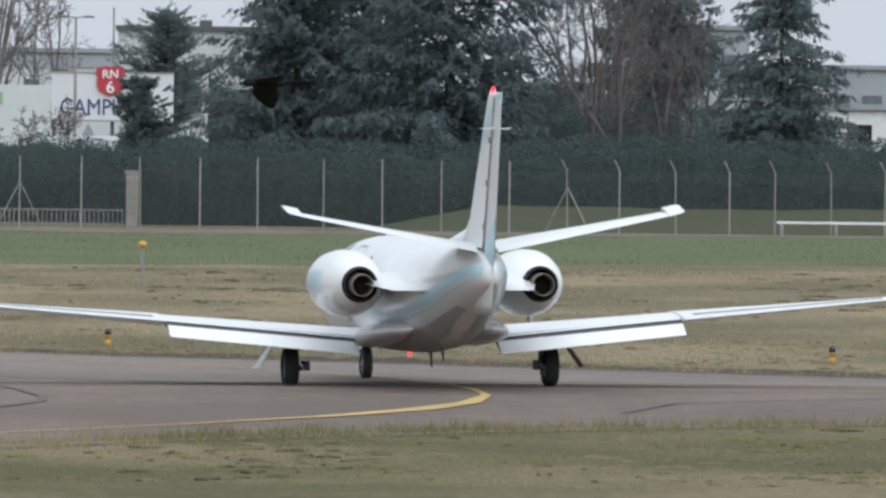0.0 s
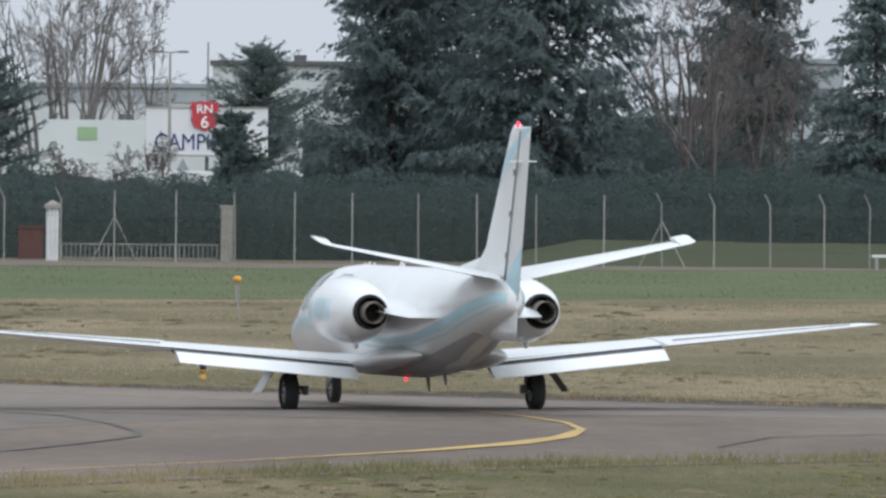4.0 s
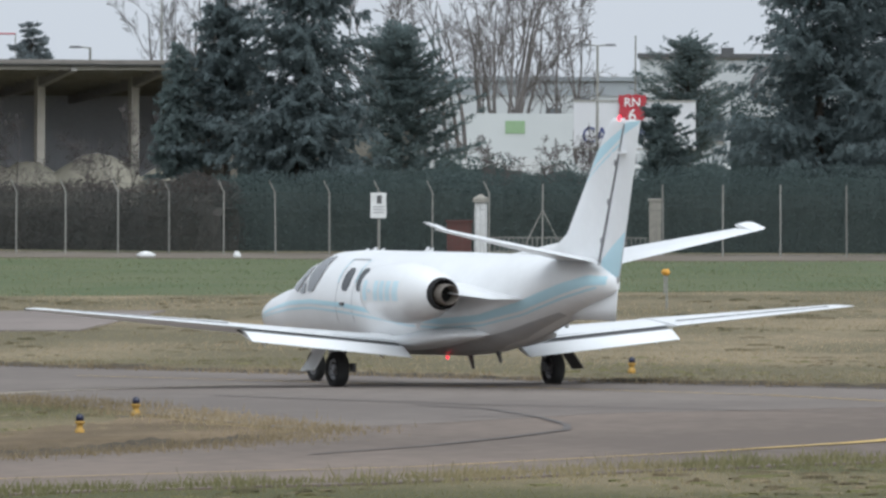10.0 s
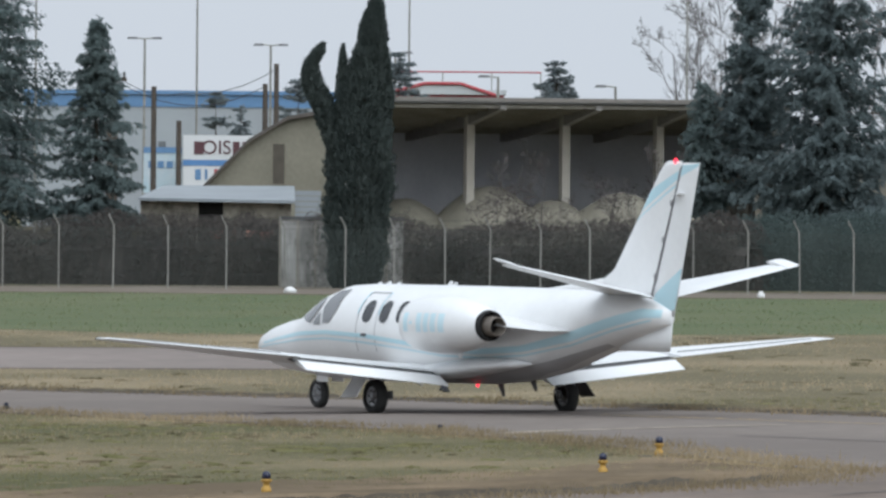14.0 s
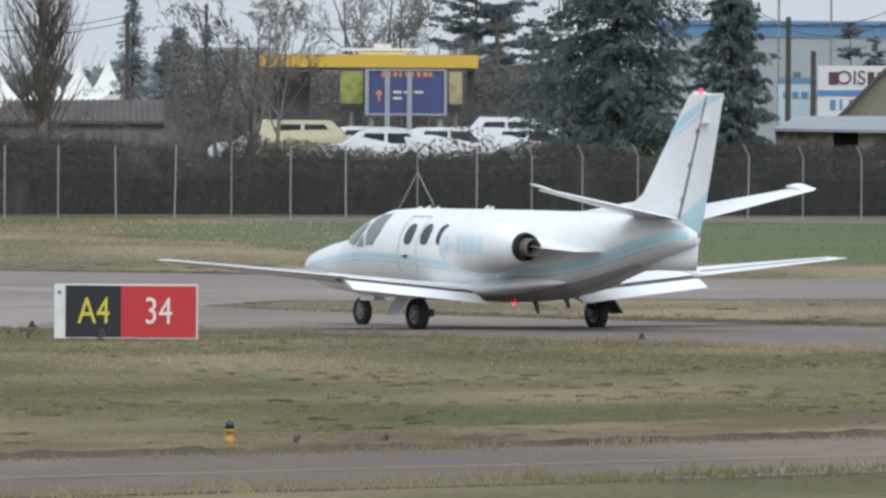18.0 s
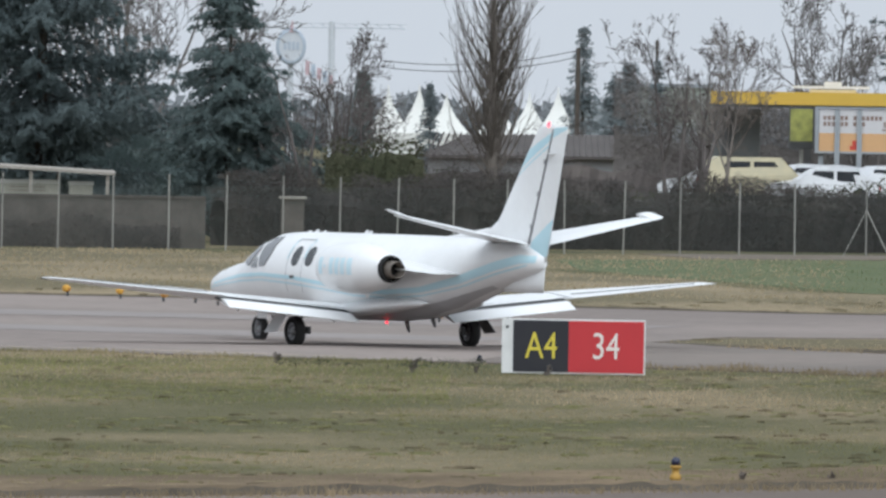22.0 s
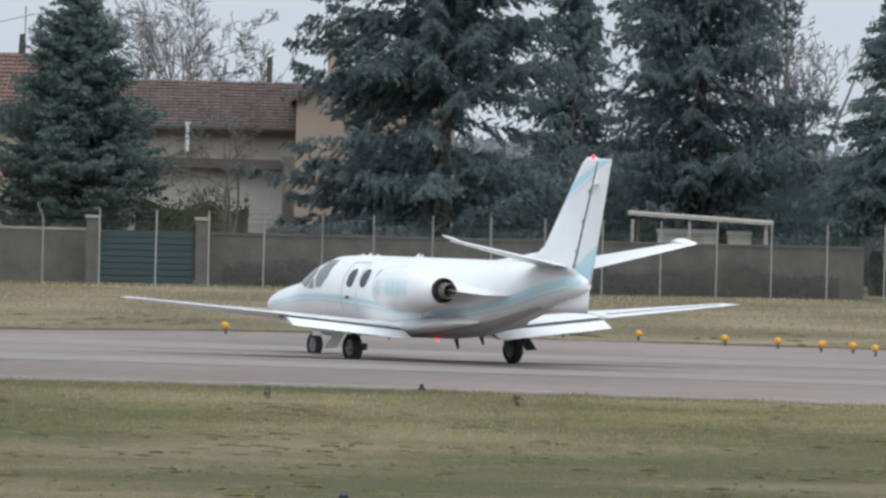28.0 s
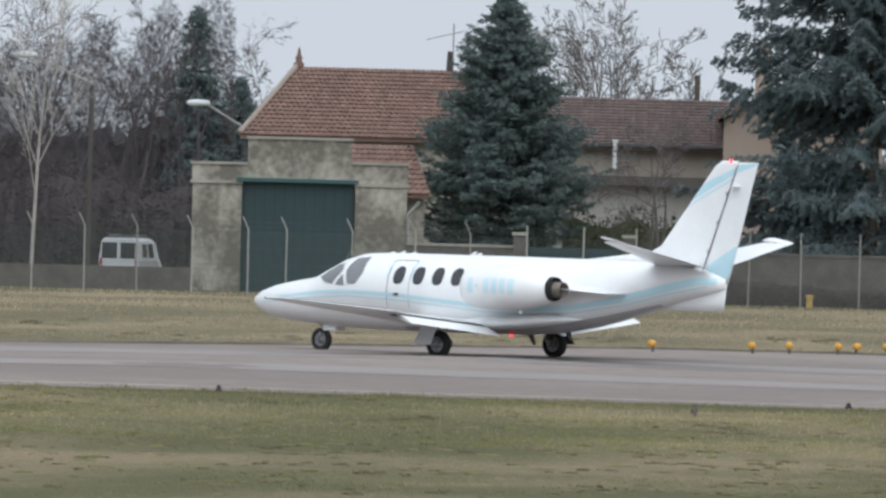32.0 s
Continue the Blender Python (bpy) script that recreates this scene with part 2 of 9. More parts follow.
# ---- mesh building ----
def mesh(name, V, F, material, parent=None, label="", smooth=False):
    me = bpy.data.meshes.new(name)
    me.from_pydata([tuple(v) for v in V], [], F)
    me.materials.append(material)
    if smooth:
        me.polygons.foreach_set("use_smooth", [True] * len(me.polygons))
    me.update()
    ob = new(name, me)
    if parent:
        ob.parent = parent
    if label:
        ob["label"] = label
    return ob


def quads(name, verts, material, parent=None, label=""):
    """Many loose faces from an array (n, corners, 3), as one mesh."""
    verts = np.asarray(verts, dtype=np.float32)
    n, c = verts.shape[:2]
    me = bpy.data.meshes.new(name)
    me.vertices.add(c * n)
    me.vertices.foreach_set("co", verts.ravel())
    me.loops.add(c * n)
    me.loops.foreach_set("vertex_index", np.arange(c * n, dtype=np.int32))
    me.polygons.add(n)
    me.polygons.foreach_set("loop_start", np.arange(0, c * n, c, dtype=np.int32))
    me.materials.append(material)
    me.update(calc_edges=True)
    me.validate()
    ob = new(name, me)
    if parent:
        ob.parent = parent
    if label:
        ob["label"] = label
    return ob


def thing(name, m, label, category, group="", kind=""):
    ob = new(name)
    ob.empty_display_size = 0.2
    ob.matrix_basis = m
    return tagged(ob, label, category, group, kind)


def box(V, F, c, s, rz=0.0, taper=1.0):
    """A box by its centre and size, turned about z, its top scaled by taper."""
    b = len(V)
    ca, sa = math.cos(rz), math.sin(rz)
    for z, k in ((-0.5, 1.0), (0.5, taper)):
        for x, y in ((-0.5, -0.5), (0.5, -0.5), (0.5, 0.5), (-0.5, 0.5)):
            X, Y = x * s[0] * k, y * s[1] * k
            V.append((c[0] + X * ca - Y * sa, c[1] + X * sa + Y * ca, c[2] + z * s[2]))
    F.extend([(b + 3, b + 2, b + 1, b), (b + 4, b + 5, b + 6, b + 7)] + [(b + i, b + (i + 1) % 4, b + 4 + (i + 1) % 4, b + 4 + i) for i in range(4)])


def loft(V, F, rings, cap=True):
    b, n = len(V), len(rings[0])
    for r in rings:
        V.extend(r)
    for i in range(len(rings) - 1):
        for j in range(n):
            F.append((b + i * n + j, b + i * n + (j + 1) % n, b + (i + 1) * n + (j + 1) % n, b + (i + 1) * n + j))
    if cap:
        F.append(tuple(b + j for j in reversed(range(n))))
        F.append(tuple(b + (len(rings) - 1) * n + j for j in range(n)))


def tube(V, F, p, q, r0, r1=None, n=8, cap=True):
    p, q = Vector(p), Vector(q)
    d = (q - p).normalized()
    u = d.cross(Vector((0, 0, 1)) if abs(d.z) < 0.9 else Vector((1, 0, 0))).normalized()
    w = d.cross(u)
    r1 = r0 if r1 is None else r1
    loft(V, F, [[tuple(c + r * (math.cos(a) * u + math.sin(a) * w)) for a in (2 * math.pi * k / n for k in range(n))] for c, r in ((p, r0), (q, r1))], cap)


def lathe(V, F, rows, n=24, axis="x", centre=(0, 0, 0)):
    """A closed body of revolution: rows of (along, radius)."""
    rings = []
    for a, r in rows:
        ring = []
        for k in range(n):
            c, s = r * math.cos(2 * math.pi * k / n), r * math.sin(2 * math.pi * k / n)
            o = {"x": (a, c, s), "y": (-c, a, s), "z": (c, s, a)}[axis]
            ring.append(tuple(o[i] + centre[i] for i in range(3)))
        rings.append(ring)
    loft(V, F, rings, cap=False)


def prism(V, F, outline, z0, z1):
    """An upright prism over a counter-clockwise outline."""
    b, n = len(V), len(outline)
    V.extend([(x, y, z0) for x, y in outline] + [(x, y, z1) for x, y in outline])
    F.append(tuple(b + n + i for i in range(n)))
    F.append(tuple(b + i for i in reversed(range(n))))
    F.extend((b + i, b + (i + 1) % n, b + n + (i + 1) % n, b + n + i) for i in range(n))


def polar(azimuth, d):
    return d * math.cos(radians(azimuth)), d * math.sin(radians(azimuth))


def stand(azimuth, d, turn=0.0, z=None):
    """A pose on the ground at a bearing and distance from the camera's stand; local -x faces the camera, y is to the left."""
    x, y = polar(azimuth, d)
    return pose(x, y, ground_z(x, y) if z is None else z, 0, 0, azimuth + turn)


def ground_z(x, y):
    """The airfield is not quite level: a shallow dip between the two taxiway ends."""
    t = min(max(y, 0.0), 66.0)
    z = -4.8e-8 * t ** 4 + 1.0181e-5 * t ** 3 - 4.07611e-4 * t ** 2 - 2.516298e-3 * t + 0.09864
    return z * min(1.0, max(0.0, (440 - x) / 80)) * min(1.0, max(0.0, (x + 60) / 100))


# ---- the ground ----
def build_ground():
    xs = [-900, -300, -100, -40, 0, 40, 80, 110, 130] + list(range(140, 345, 4)) + list(range(345, 480, 9)) + [500, 560, 700, 1000, 1500, 2500, 4500]
    ys = [-2500, -900, -300, -120, -60, -30] + list(range(-20, 124, 4)) + [140, 180, 260, 400, 800, 1600, 3000]
    V = [(x, y, ground_z(x, y)) for x in xs for y in ys]
    n = len(ys)
    F = [(i * n + j, (i + 1) * n + j, (i + 1) * n + j + 1, i * n + j + 1) for i in range(len(xs) - 1) for j in range(n - 1)]
    return tagged(mesh("ground", V, F, GRASS, smooth=True), "wide level airfield of short winter grass", "ground", kind="structure")


def along(pts, n):
    """n places at even steps along a polyline."""
    pts = [Vector(p) for p in pts]
    run = [0.0]
    for a, b in zip(pts, pts[1:]):
        run.append(run[-1] + (b - a).length)
    out = []
    for k in range(n):
        s = run[-1] * k / (n - 1)
        i = max(j for j in range(len(pts) - 1) if run[j] <= s + 1e-9)
        out.append(pts[i].lerp(pts[i + 1], (s - run[i]) / max(1e-9, run[i + 1] - run[i])))
    return out


def sheet(name, near, far, lift, material, label, category, n=60, m=10, parent=None, kind="structure", ragged=0.0):
    """A thin paved or sown layer between two edge lines, draped on the ground, with a real edge."""
    A, B = along(near, n), along(far, n)
    V, F = [], []
    for i, (a, b) in enumerate(zip(A, B)):
        for j in range(m + 1):
            p = a.lerp(b, j / m)
            if ragged and j in (0, m):
                w = (b - a).normalized() * ragged * (noise.noise((p.x * 0.9, p.y * 0.9, 3.1)) + 0.5 * noise.noise((p.x * 3.1, p.y * 3.1, 7.7)))
                p = p + w
            V.append((p.x, p.y, ground_z(p.x, p.y) + lift))
    for i in range(n - 1):
        for j in range(m):
            F.append((i * (m + 1) + j, (i + 1) * (m + 1) + j, (i + 1) * (m + 1) + j + 1, i * (m + 1) + j + 1))
    b = len(V)
    rim = [i * (m + 1) for i in range(n)] + [(n - 1) * (m + 1) + j for j in range(1, m + 1)] + [i * (m + 1) + m for i in reversed(range(n - 1))] + [j for j in reversed(range(1, m))]
    V.extend((V[k][0], V[k][1], V[k][2] - lift - 0.05) for k in rim)
    F.extend((rim[k], b + k, b + (k + 1) % len(rim), rim[(k + 1) % len(rim)]) for k in range(len(rim)))
    ob = mesh(name, V, F, material, parent)
    return ob if parent else tagged(ob, label, category, kind=kind)


def ribbon(name, pts, width, lift, material, parent, n=60, label=""):
    P = along(pts, n)
    V, F = [], []
    for i, p in enumerate(P):
        d = (P[min(i + 1, n - 1)] - P[max(i - 1, 0)]).normalized()
        w = width(i / (n - 1)) if callable(width) else width
        for s in (-0.5, 0.5):
            q = p + Vector((-d.y, d.x)) * w * s
            V.append((q.x, q.y, ground_z(q.x, q.y) + lift))
    F = [(2 * i, 2 * i + 2, 2 * i + 3, 2 * i + 1) for i in range(n - 1)]
    return mesh(name, V, F, material, parent, label)


ground = build_ground()
sheet("dry_meadow", [(205, -28), (214, -6), (226, 4), (246, 16), (262, 27), (270, 33), (300, 60), (284, 82), (262, 116)],
      [(372, -34), (368, -12), (356, 0), (350, 18), (350, 32), (362, 46), (420, 66), (420, 92), (398, 128)], 0.008, DRYGRASS, "pale dry winter meadow beside the runway", "meadow", n=90, m=24, ragged=1.2)
sheet("crop_field", [(372, -34), (368, -12), (356, 0), (350, 18), (348, 32), (362, 44), (395, 56)],
      [(468, -36), (452, -10), (440, 10), (444, 26), (442, 42), (440, 54), (424, 61)], 0.012, CROP, "strip of low green winter crop", "field", n=80, m=20, ragged=1.5)
sheet("service_track", [(474, -40), (454, -12), (443, 8), (446, 26), (445, 42), (443, 52), (436, 58)], [(485, -40), (472, -12), (468, 8), (467, 26), (472, 42), (460, 56), (450, 62)], 0.016, DIRT,
      "grey-brown dirt service track along the perimeter fence", "track", n=60, m=6, ragged=0.6)
taxiway = sheet("taxiway", [(190, -26), (179.8, -5.7), (175.0, -2.0), (168.2, 2.6), (160.5, 6.6), (157.9, 9.2), (148, 16), (134, 28)],
                [(200, -22), (211.3, -6.7), (212.0, 0.0), (207.5, 4.0), (189.5, 8.8), (175.6, 11.1), (163.5, 18.0), (147, 34)], 0.022, ASPHALT, "worn brown-grey asphalt taxiway with patched cracks", "taxiway", n=90, m=12, ragged=0.35)
link = sheet("taxiway_link", [(203, -12), (205.5, 0), (200, 5), (189.2, 8.8), (198.9, 11.2), (207.9, 13.2), (219.5, 17.2), (232.0, 23.6), (241.8, 30.5), (246.0, 36.0), (249.0, 43.0)],
             [(207, -11), (211.3, -6.7), (216.5, -1.6), (224.0, 5.2), (229.2, 8.6), (237.5, 13.4), (247.5, 19.4), (259.5, 28.6), (268.6, 35.0), (274.5, 38.0), (284, 48)], 0.026, GREYASPHALT, "worn asphalt taxiway leading to the runway", "taxiway", n=120, m=12, ragged=0.3)
sheet("brown_verge", [(140, 41), (147, 34.3), (155, 25.8), (163.5, 18.3), (169, 14.5), (175.6, 11.4), (182, 9.7), (188.6, 9.0)], [(152, 40), (158, 34.5), (164, 28), (171, 22), (178, 17.6), (186, 14.0), (193, 12.2), (198.4, 11.4)], 0.012, BROWNGRASS, "brown half-bare verge beside the taxiway", "verge", n=80, m=8, ragged=1.6)
runway = sheet("runway", [(286.5, 18), (285.8, 31), (281.5, 37.0), (262, 38.0), (246.3, 36.9), (249.6, 44.0), (249.6, 50.0), (246.2, 55.0), (241.5, 60.0), (236.8, 63.5), (222, 78), (196, 106)],
               [(318, 18), (318.5, 26), (318.6, 36), (319, 41), (321, 46), (320.5, 51), (318.5, 55), (316, 59.5), (311, 63.5), (299.5, 69.5), (287.5, 76.1), (262, 108)], 0.030, OLDASPHALT,
               "broad grey runway of old asphalt", "runway", n=110, m=14, ragged=0.3)
ribbon("yellow_line", [(140, 30), (157, 15.5), (164.4, 9.6), (168.0, 6.4), (175.6, 3.2), (180.8, 1.4), (185.2, 0.3), (189.8, -0.4), (194.9, -0.65), (199.3, -0.45), (203.4, 0.1), (208.5, 1.1), (213.5, 3.0), (222, 8.2), (232, 14.6)],
       lambda u: 0.11 + 0.36 * max(0, 1 - abs(u - 0.52) / 0.10), 0.034, YELLOW, taxiway, 140, "worn yellow guide line")
ribbon("faded_line", [(215.4, 15.0), (217.4, 14.4), (219.8, 13.2), (223.4, 11.2)], 0.3, 0.034, PALELINE, link, 30)
ribbon("sealed_crack", [(206.0, 8.0), (202.8, 6.8), (196.9, 5.9), (192.0, 5.4), (188.7, 5.3), (183.5, 6.0), (179.2, 6.8), (174.5, 8.1)], 0.11, 0.034, TAR, taxiway, 50)
ribbon("sealed_crack", [(197.7, 7.2), (197.7, 6.0)], 0.14, 0.034, TAR, taxiway, 6)
ribbon("sealed_crack", [(197.0, -7.0), (191.0, -3.2), (184.6, -2.4)], 0.10, 0.034, TAR, taxiway, 20)
ribbon("dark_seam", [(200.0, -9), (199.0, -4), (200.5, 2), (206, 7), (214, 11.4)], 0.14, 0.034, TAR, link, 40)
ribbon("dark_edge_line", [(210.5, -7.2), (215.8, -1.6), (223.3, 5.0), (237, 13.1), (247, 19.2), (259, 28.3)], 0.35, 0.034, TAR, link, 60)
ribbon("pale_edge_line", [(249.5, 39.6), (252.0, 44.0), (252.0, 50.2), (248.6, 55.6), (243.8, 61.0), (239, 64.8), (224, 80)], 0.45, 0.036, PALELINE, runway, 60, "faded white runway edge line")
for offset in (14, 34):
    ribbon("tyre_streak", [(258 + offset, 40), (260 + offset, 50), (256 + offset, 58), (248 + offset, 68), (232 + offset, 84)], 6.0, 0.036, mat("rubber_streak", (0.195, 0.172, 0.162), (0.245, 0.217, 0.205), rough=0.9, scale=0.4, stretch=(1, 1, 1)), runway, 40)


# ---- airfield fittings ----
BLUECAP = mat("dark_blue_lamp_glass", (0.012, 0.014, 0.035), (0.016, 0.02, 0.05), rough=0.2)
AMBER = mat("yellow_lamp_body", (0.46, 0.27, 0.045), (0.34, 0.20, 0.04), rough=0.6, scale=9)
ORANGE = mat("orange_marker_paint", (0.66, 0.26, 0.03), (0.55, 0.33, 0.05), rough=0.6, scale=8)


def edge_light(x, y, s=1.0, base=True):
    t = thing("taxiway_edge_light", pose(x, y, ground_z(x, y)), "yellow taxiway edge light with a dark blue cap in the grass", "edge light", "blue edge lights along the taxiway")
    V, F = [], []
    lathe(V, F, [(0, 0.02), (0.0, 0.085), (0.09, 0.08), (0.10, 0.055), (0.17, 0.05), (0.18, 0.085), (0.215, 0.085), (0.22, 0.03)], 14, "z")
    mesh("lamp_body", V, F, AMBER, t, smooth=True)
    V, F = [], []
    lathe(V, F, [(0.222, 0.02), (0.222, 0.07), (0.29, 0.068), (0.325, 0.045), (0.335, 0.005)], 14, "z")
    mesh("lens", V, F, BLUECAP, t, "dark blue glass cap", True)
    if base:
        V, F = [], []
        box(V, F, (0.0, 0.12, 0.006), (0.36, 0.5, 0.02), 0.2)
        mesh("concrete_base", V, F, DIRT, t)
    return t


for k, (x, y) in enumerate([(233.8, 5.5), (223.4, -6.2), (255.9, 18.9), (199.4, 11.7), (187.5, 11.75), (175.5, 15.2), (216.8, 16.1), (281.8, 33.1), (236.6, 24.9), (257.7, 19.1), (155.1, 13.3), (164.7, 22.2), (150.0, 12.9), (163.4, 33.8)]):
    if k not in (2, 6, 7, 8, 9):
        edge_light(x, y).scale = (0.8, 0.8, 0.85)


def ground_lamp(x, y):
    t = thing("runway_edge_light", pose(x, y, ground_z(x, y) + 0.03), "low black runway edge light in the grass", "edge light", "low lights along the runway")
    V, F = [], []
    lathe(V, F, [(0, 0.02), (0, 0.11), (0.05, 0.10), (0.09, 0.06), (0.14, 0.055), (0.16, 0.005)], 12, "z")
    mesh("lamp_housing", V, F, RUBBER, t, smooth=True)
    V, F = [], []
    lathe(V, F, [(0.10, 0.064), (0.13, 0.062)], 12, "z")
    mesh("lens_band", V, F, BLUECAP, t, smooth=True)
    return t


for x, y in [(247.5, 36.9), (249.4, 50.2), (240.6, 59.7), (255.9, 18.9), (216.8, 16.1), (281.8, 33.1), (236.6, 24.9), (257.7, 19.1)]:
    ground_lamp(x, y).scale = (0.62, 0.62, 0.7)


def runway_lamp(x, y, turn):
    t = thing("approach_light", pose(x, y, ground_z(x, y), 0, 0, turn), "orange-yellow runway light on a short stalk", "runway light", "orange lights beyond the runway")
    V, F = [], []
    tube(V, F, (0, 0, 0), (0, 0, 0.14), 0.03)
    mesh("stalk", V, F, DARKGREY, t)
    V, F = [], []
    lathe(V, F, [(-0.10, 0.01), (-0.10, 0.075), (-0.02, 0.085), (0.06, 0.055), (0.10, 0.02)], 12, "x", (0, 0, 0.21))
    mesh("lamp_head", V, F, ORANGE, t, smooth=True)


for k, (x, y) in enumerate([(303.0, 65.4), (307.0, 64.0), (309.1, 63.6), (311.1, 62.9), (312.2, 62.7), (313.8, 62.3), (318.5, 62.0), (320.5, 61.2), (317.6, 58.9), (312.6, 53.8), (312.2, 53.0), (309.3, 52.0), (307.2, 50.5), (304.8, 49.1), (293.3, 44.6),
                            (316.0, 56.6), (315.0, 55.2)]):
    runway_lamp(x, y, 20 * (k % 5) - 30)


def ball_marker(x, y, h):
    t = thing("ball_marker", pose(x, y, ground_z(x, y)), "small orange ball marker on a thin grey post", "marker")
    V, F = [], []
    tube(V, F, (0, 0, 0), (0, 0, h), 0.022)
    mesh("post", V, F, GALV, t)
    V, F = [], []
    lathe(V, F, [(h - 0.08, 0.01), (h - 0.05, 0.06), (h, 0.085), (h + 0.05, 0.06), (h + 0.08, 0.01)], 12, "z")
    mesh("ball", V, F, ORANGE, t, smooth=True)


ball_marker(317.8, 6.7, 0.85)
ball_marker(348.4, 7.4, 0.55)


def text(name, body, size, material, parent, m, label="", squeeze=1.0, bold=0.0, depth=0.006, width=0.0):
    cu = bpy.data.curves.new(name, "FONT")
    cu.body, cu.size, cu.align_x, cu.align_y, cu.extrude, cu.offset = body, size, "CENTER", "CENTER", depth, bold
    tmp = new(name, cu)
    bpy.context.view_layer.update()
    me = bpy.data.meshes.new_from_object(tmp.evaluated_get(bpy.context.evaluated_depsgraph_get()))
    bpy.data.objects.remove(tmp)
    me.materials.clear()
    me.materials.append(material)
    ob = new(name, me)
    ob.parent = parent
    if width:
        squeeze = width / (max(v.co.x for v in me.vertices) - min(v.co.x for v in me.vertices))
    ob.matrix_basis = m @ Matrix.Diagonal((squeeze, 1, 1, 1))
    if label:
        ob["label"] = label
    return ob


FACE = Matrix(((0, 0, -1, 0), (-1, 0, 0, 0), (0, 1, 0, 0), (0, 0, 0, 1)))  # writing that faces local -x


def guidance_sign():
    mid = Vector(polar(8.10, 238.6))
    t = thing("taxiway_sign", pose(mid.x, mid.y, ground_z(mid.x, mid.y), 0, 0, 8.10 - 3.0), "black and red airfield sign reading A4 34 in the grass", "sign")
    W, H, z0 = 2.42, 0.92, 0.03
    RED = mat("red_sign_face", (0.48, 0.028, 0.035), (0.42, 0.024, 0.03), rough=0.5, scale=1)
    BLACK = mat("black_sign_face", (0.010, 0.010, 0.016), (0.015, 0.015, 0.02), rough=0.5)
    LET = mat("white_sign_letters", (0.72, 0.66, 0.62), (0.68, 0.62, 0.58), rough=0.5)
    YEL = mat("yellow_sign_letters", (0.62, 0.52, 0.05), (0.58, 0.48, 0.05), rough=0.5)
    V, F = [], []
    box(V, F, (0.10, 0, z0 + H / 2), (0.20, W, H))
    mesh("cabinet", V, F, WHITEPAINT, t, "white painted metal cabinet")
    for nm, y0, y1, mt in (("black_panel", W / 2 - 0.19, W / 2 - 1.13, BLACK), ("red_panel", W / 2 - 1.13, -W / 2 + 0.02, RED)):
        V, F = [], []
        box(V, F, (-0.006, (y0 + y1) / 2, z0 + H / 2), (0.012, abs(y0 - y1), H - 0.05))
        mesh(nm, V, F, mt, t)
    V, F = [], []
    box(V, F, (-0.006, W / 2 - 0.09, z0 + 0.78), (0.012, 0.05, 0.05))
    mesh("maker_plate", V, F, DARKGREY, t)
    text("writing", "A4", 0.64, YEL, t, Matrix.Translation((-0.016, W / 2 - 0.67, z0 + H / 2 - 0.01)) @ FACE, "yellow letters A4", 0.74, 0.0)
    text("writing", "34", 0.64, LET, t, Matrix.Translation((-0.016, W / 2 - 1.76, z0 + H / 2 - 0.01)) @ FACE, "white numerals 34", 0.76, 0.0)
    for y in (-0.9, 0, 0.9):
        V, F = [], []
        box(V, F, (0.1, y, z0 / 2), (0.12, 0.1, z0))
        mesh("foot", V, F, DARKGREY, t)


guidance_sign()


# ---- the aircraft: x forward, y left, the origin on the ground between the main wheels ----
SECTIONS = ((6.72, 1.06, 1.00, 0.03), (6.66, 1.14, 0.91, 0.12), (6.45, 1.26, 0.80, 0.23), (6.1, 1.37, 0.70, 0.35), (5.6, 1.47, 0.63, 0.48), (5.1, 1.545, 0.585, 0.585), (4.80, 1.61, 0.56, 0.635),
            (4.42, 1.80, 0.53, 0.695), (4.02, 1.98, 0.515, 0.745), (3.56, 2.10, 0.505, 0.78), (2.9, 2.13, 0.49, 0.80), (1.0, 2.13, 0.49, 0.80), (-0.8, 2.13, 0.50, 0.80), (-1.8, 2.125, 0.56, 0.775),
            (-2.6, 2.12, 0.68, 0.72), (-3.4, 2.11, 0.86, 0.63), (-4.2, 2.09, 1.07, 0.53), (-5.0, 2.06, 1.29, 0.40), (-5.6, 1.98, 1.43, 0.26), (-5.92, 1.88, 1.51, 0.15), (-6.14, 1.79, 1.58, 0.05))


def section(x):
    for a, b in zip(SECTIONS, SECTIONS[1:]):
        if a[0] >= x >= b[0]:
            k = (a[0] - x) / (a[0] - b[0])
            return [a[i] + (b[i] - a[i]) * k for i in (1, 2, 3)]
    return SECTIONS[0][1:] if x > 0 else SECTIONS[-1][1:]


def skin(x, z, side=1, lift=0.0):
    """The point of the hull at height z on its left (1) or right (-1) side."""
    top, bot, w = section(x)
    c, r = (top + bot) / 2, (top - bot) / 2
    k = max(-1.0, min(1.0, (z - c) / r))
    y = w * math.sqrt(max(0.0, 1 - k * k))
    n = Vector((0, y / max(w, 1e-6) ** 2, (z - c) / r ** 2)).normalized() if y > 1e-6 else Vector((0, 0, 1))
    return (x, side * (y + lift * n.y), z + lift * n.z)


def patch(name, edge, side, lift, material, parent, label=""):
    """A skin panel between an upper and a lower line, rows of (x, z low, z high), laid on the hull."""
    V, F = [], []
    m = 6
    for x, lo, hi in edge:
        for j in range(m + 1):
            V.append(skin(x, lo + (hi - lo) * j / m, side, lift))
    for i in range(len(edge) - 1):
        for j in range(m):
            q = (i * (m + 1) + j, (i + 1) * (m + 1) + j, (i + 1) * (m + 1) + j + 1, i * (m + 1) + j + 1)
            F.append(q if side > 0 else tuple(reversed(q)))
    return mesh(name, V, F, material, parent, label, True)


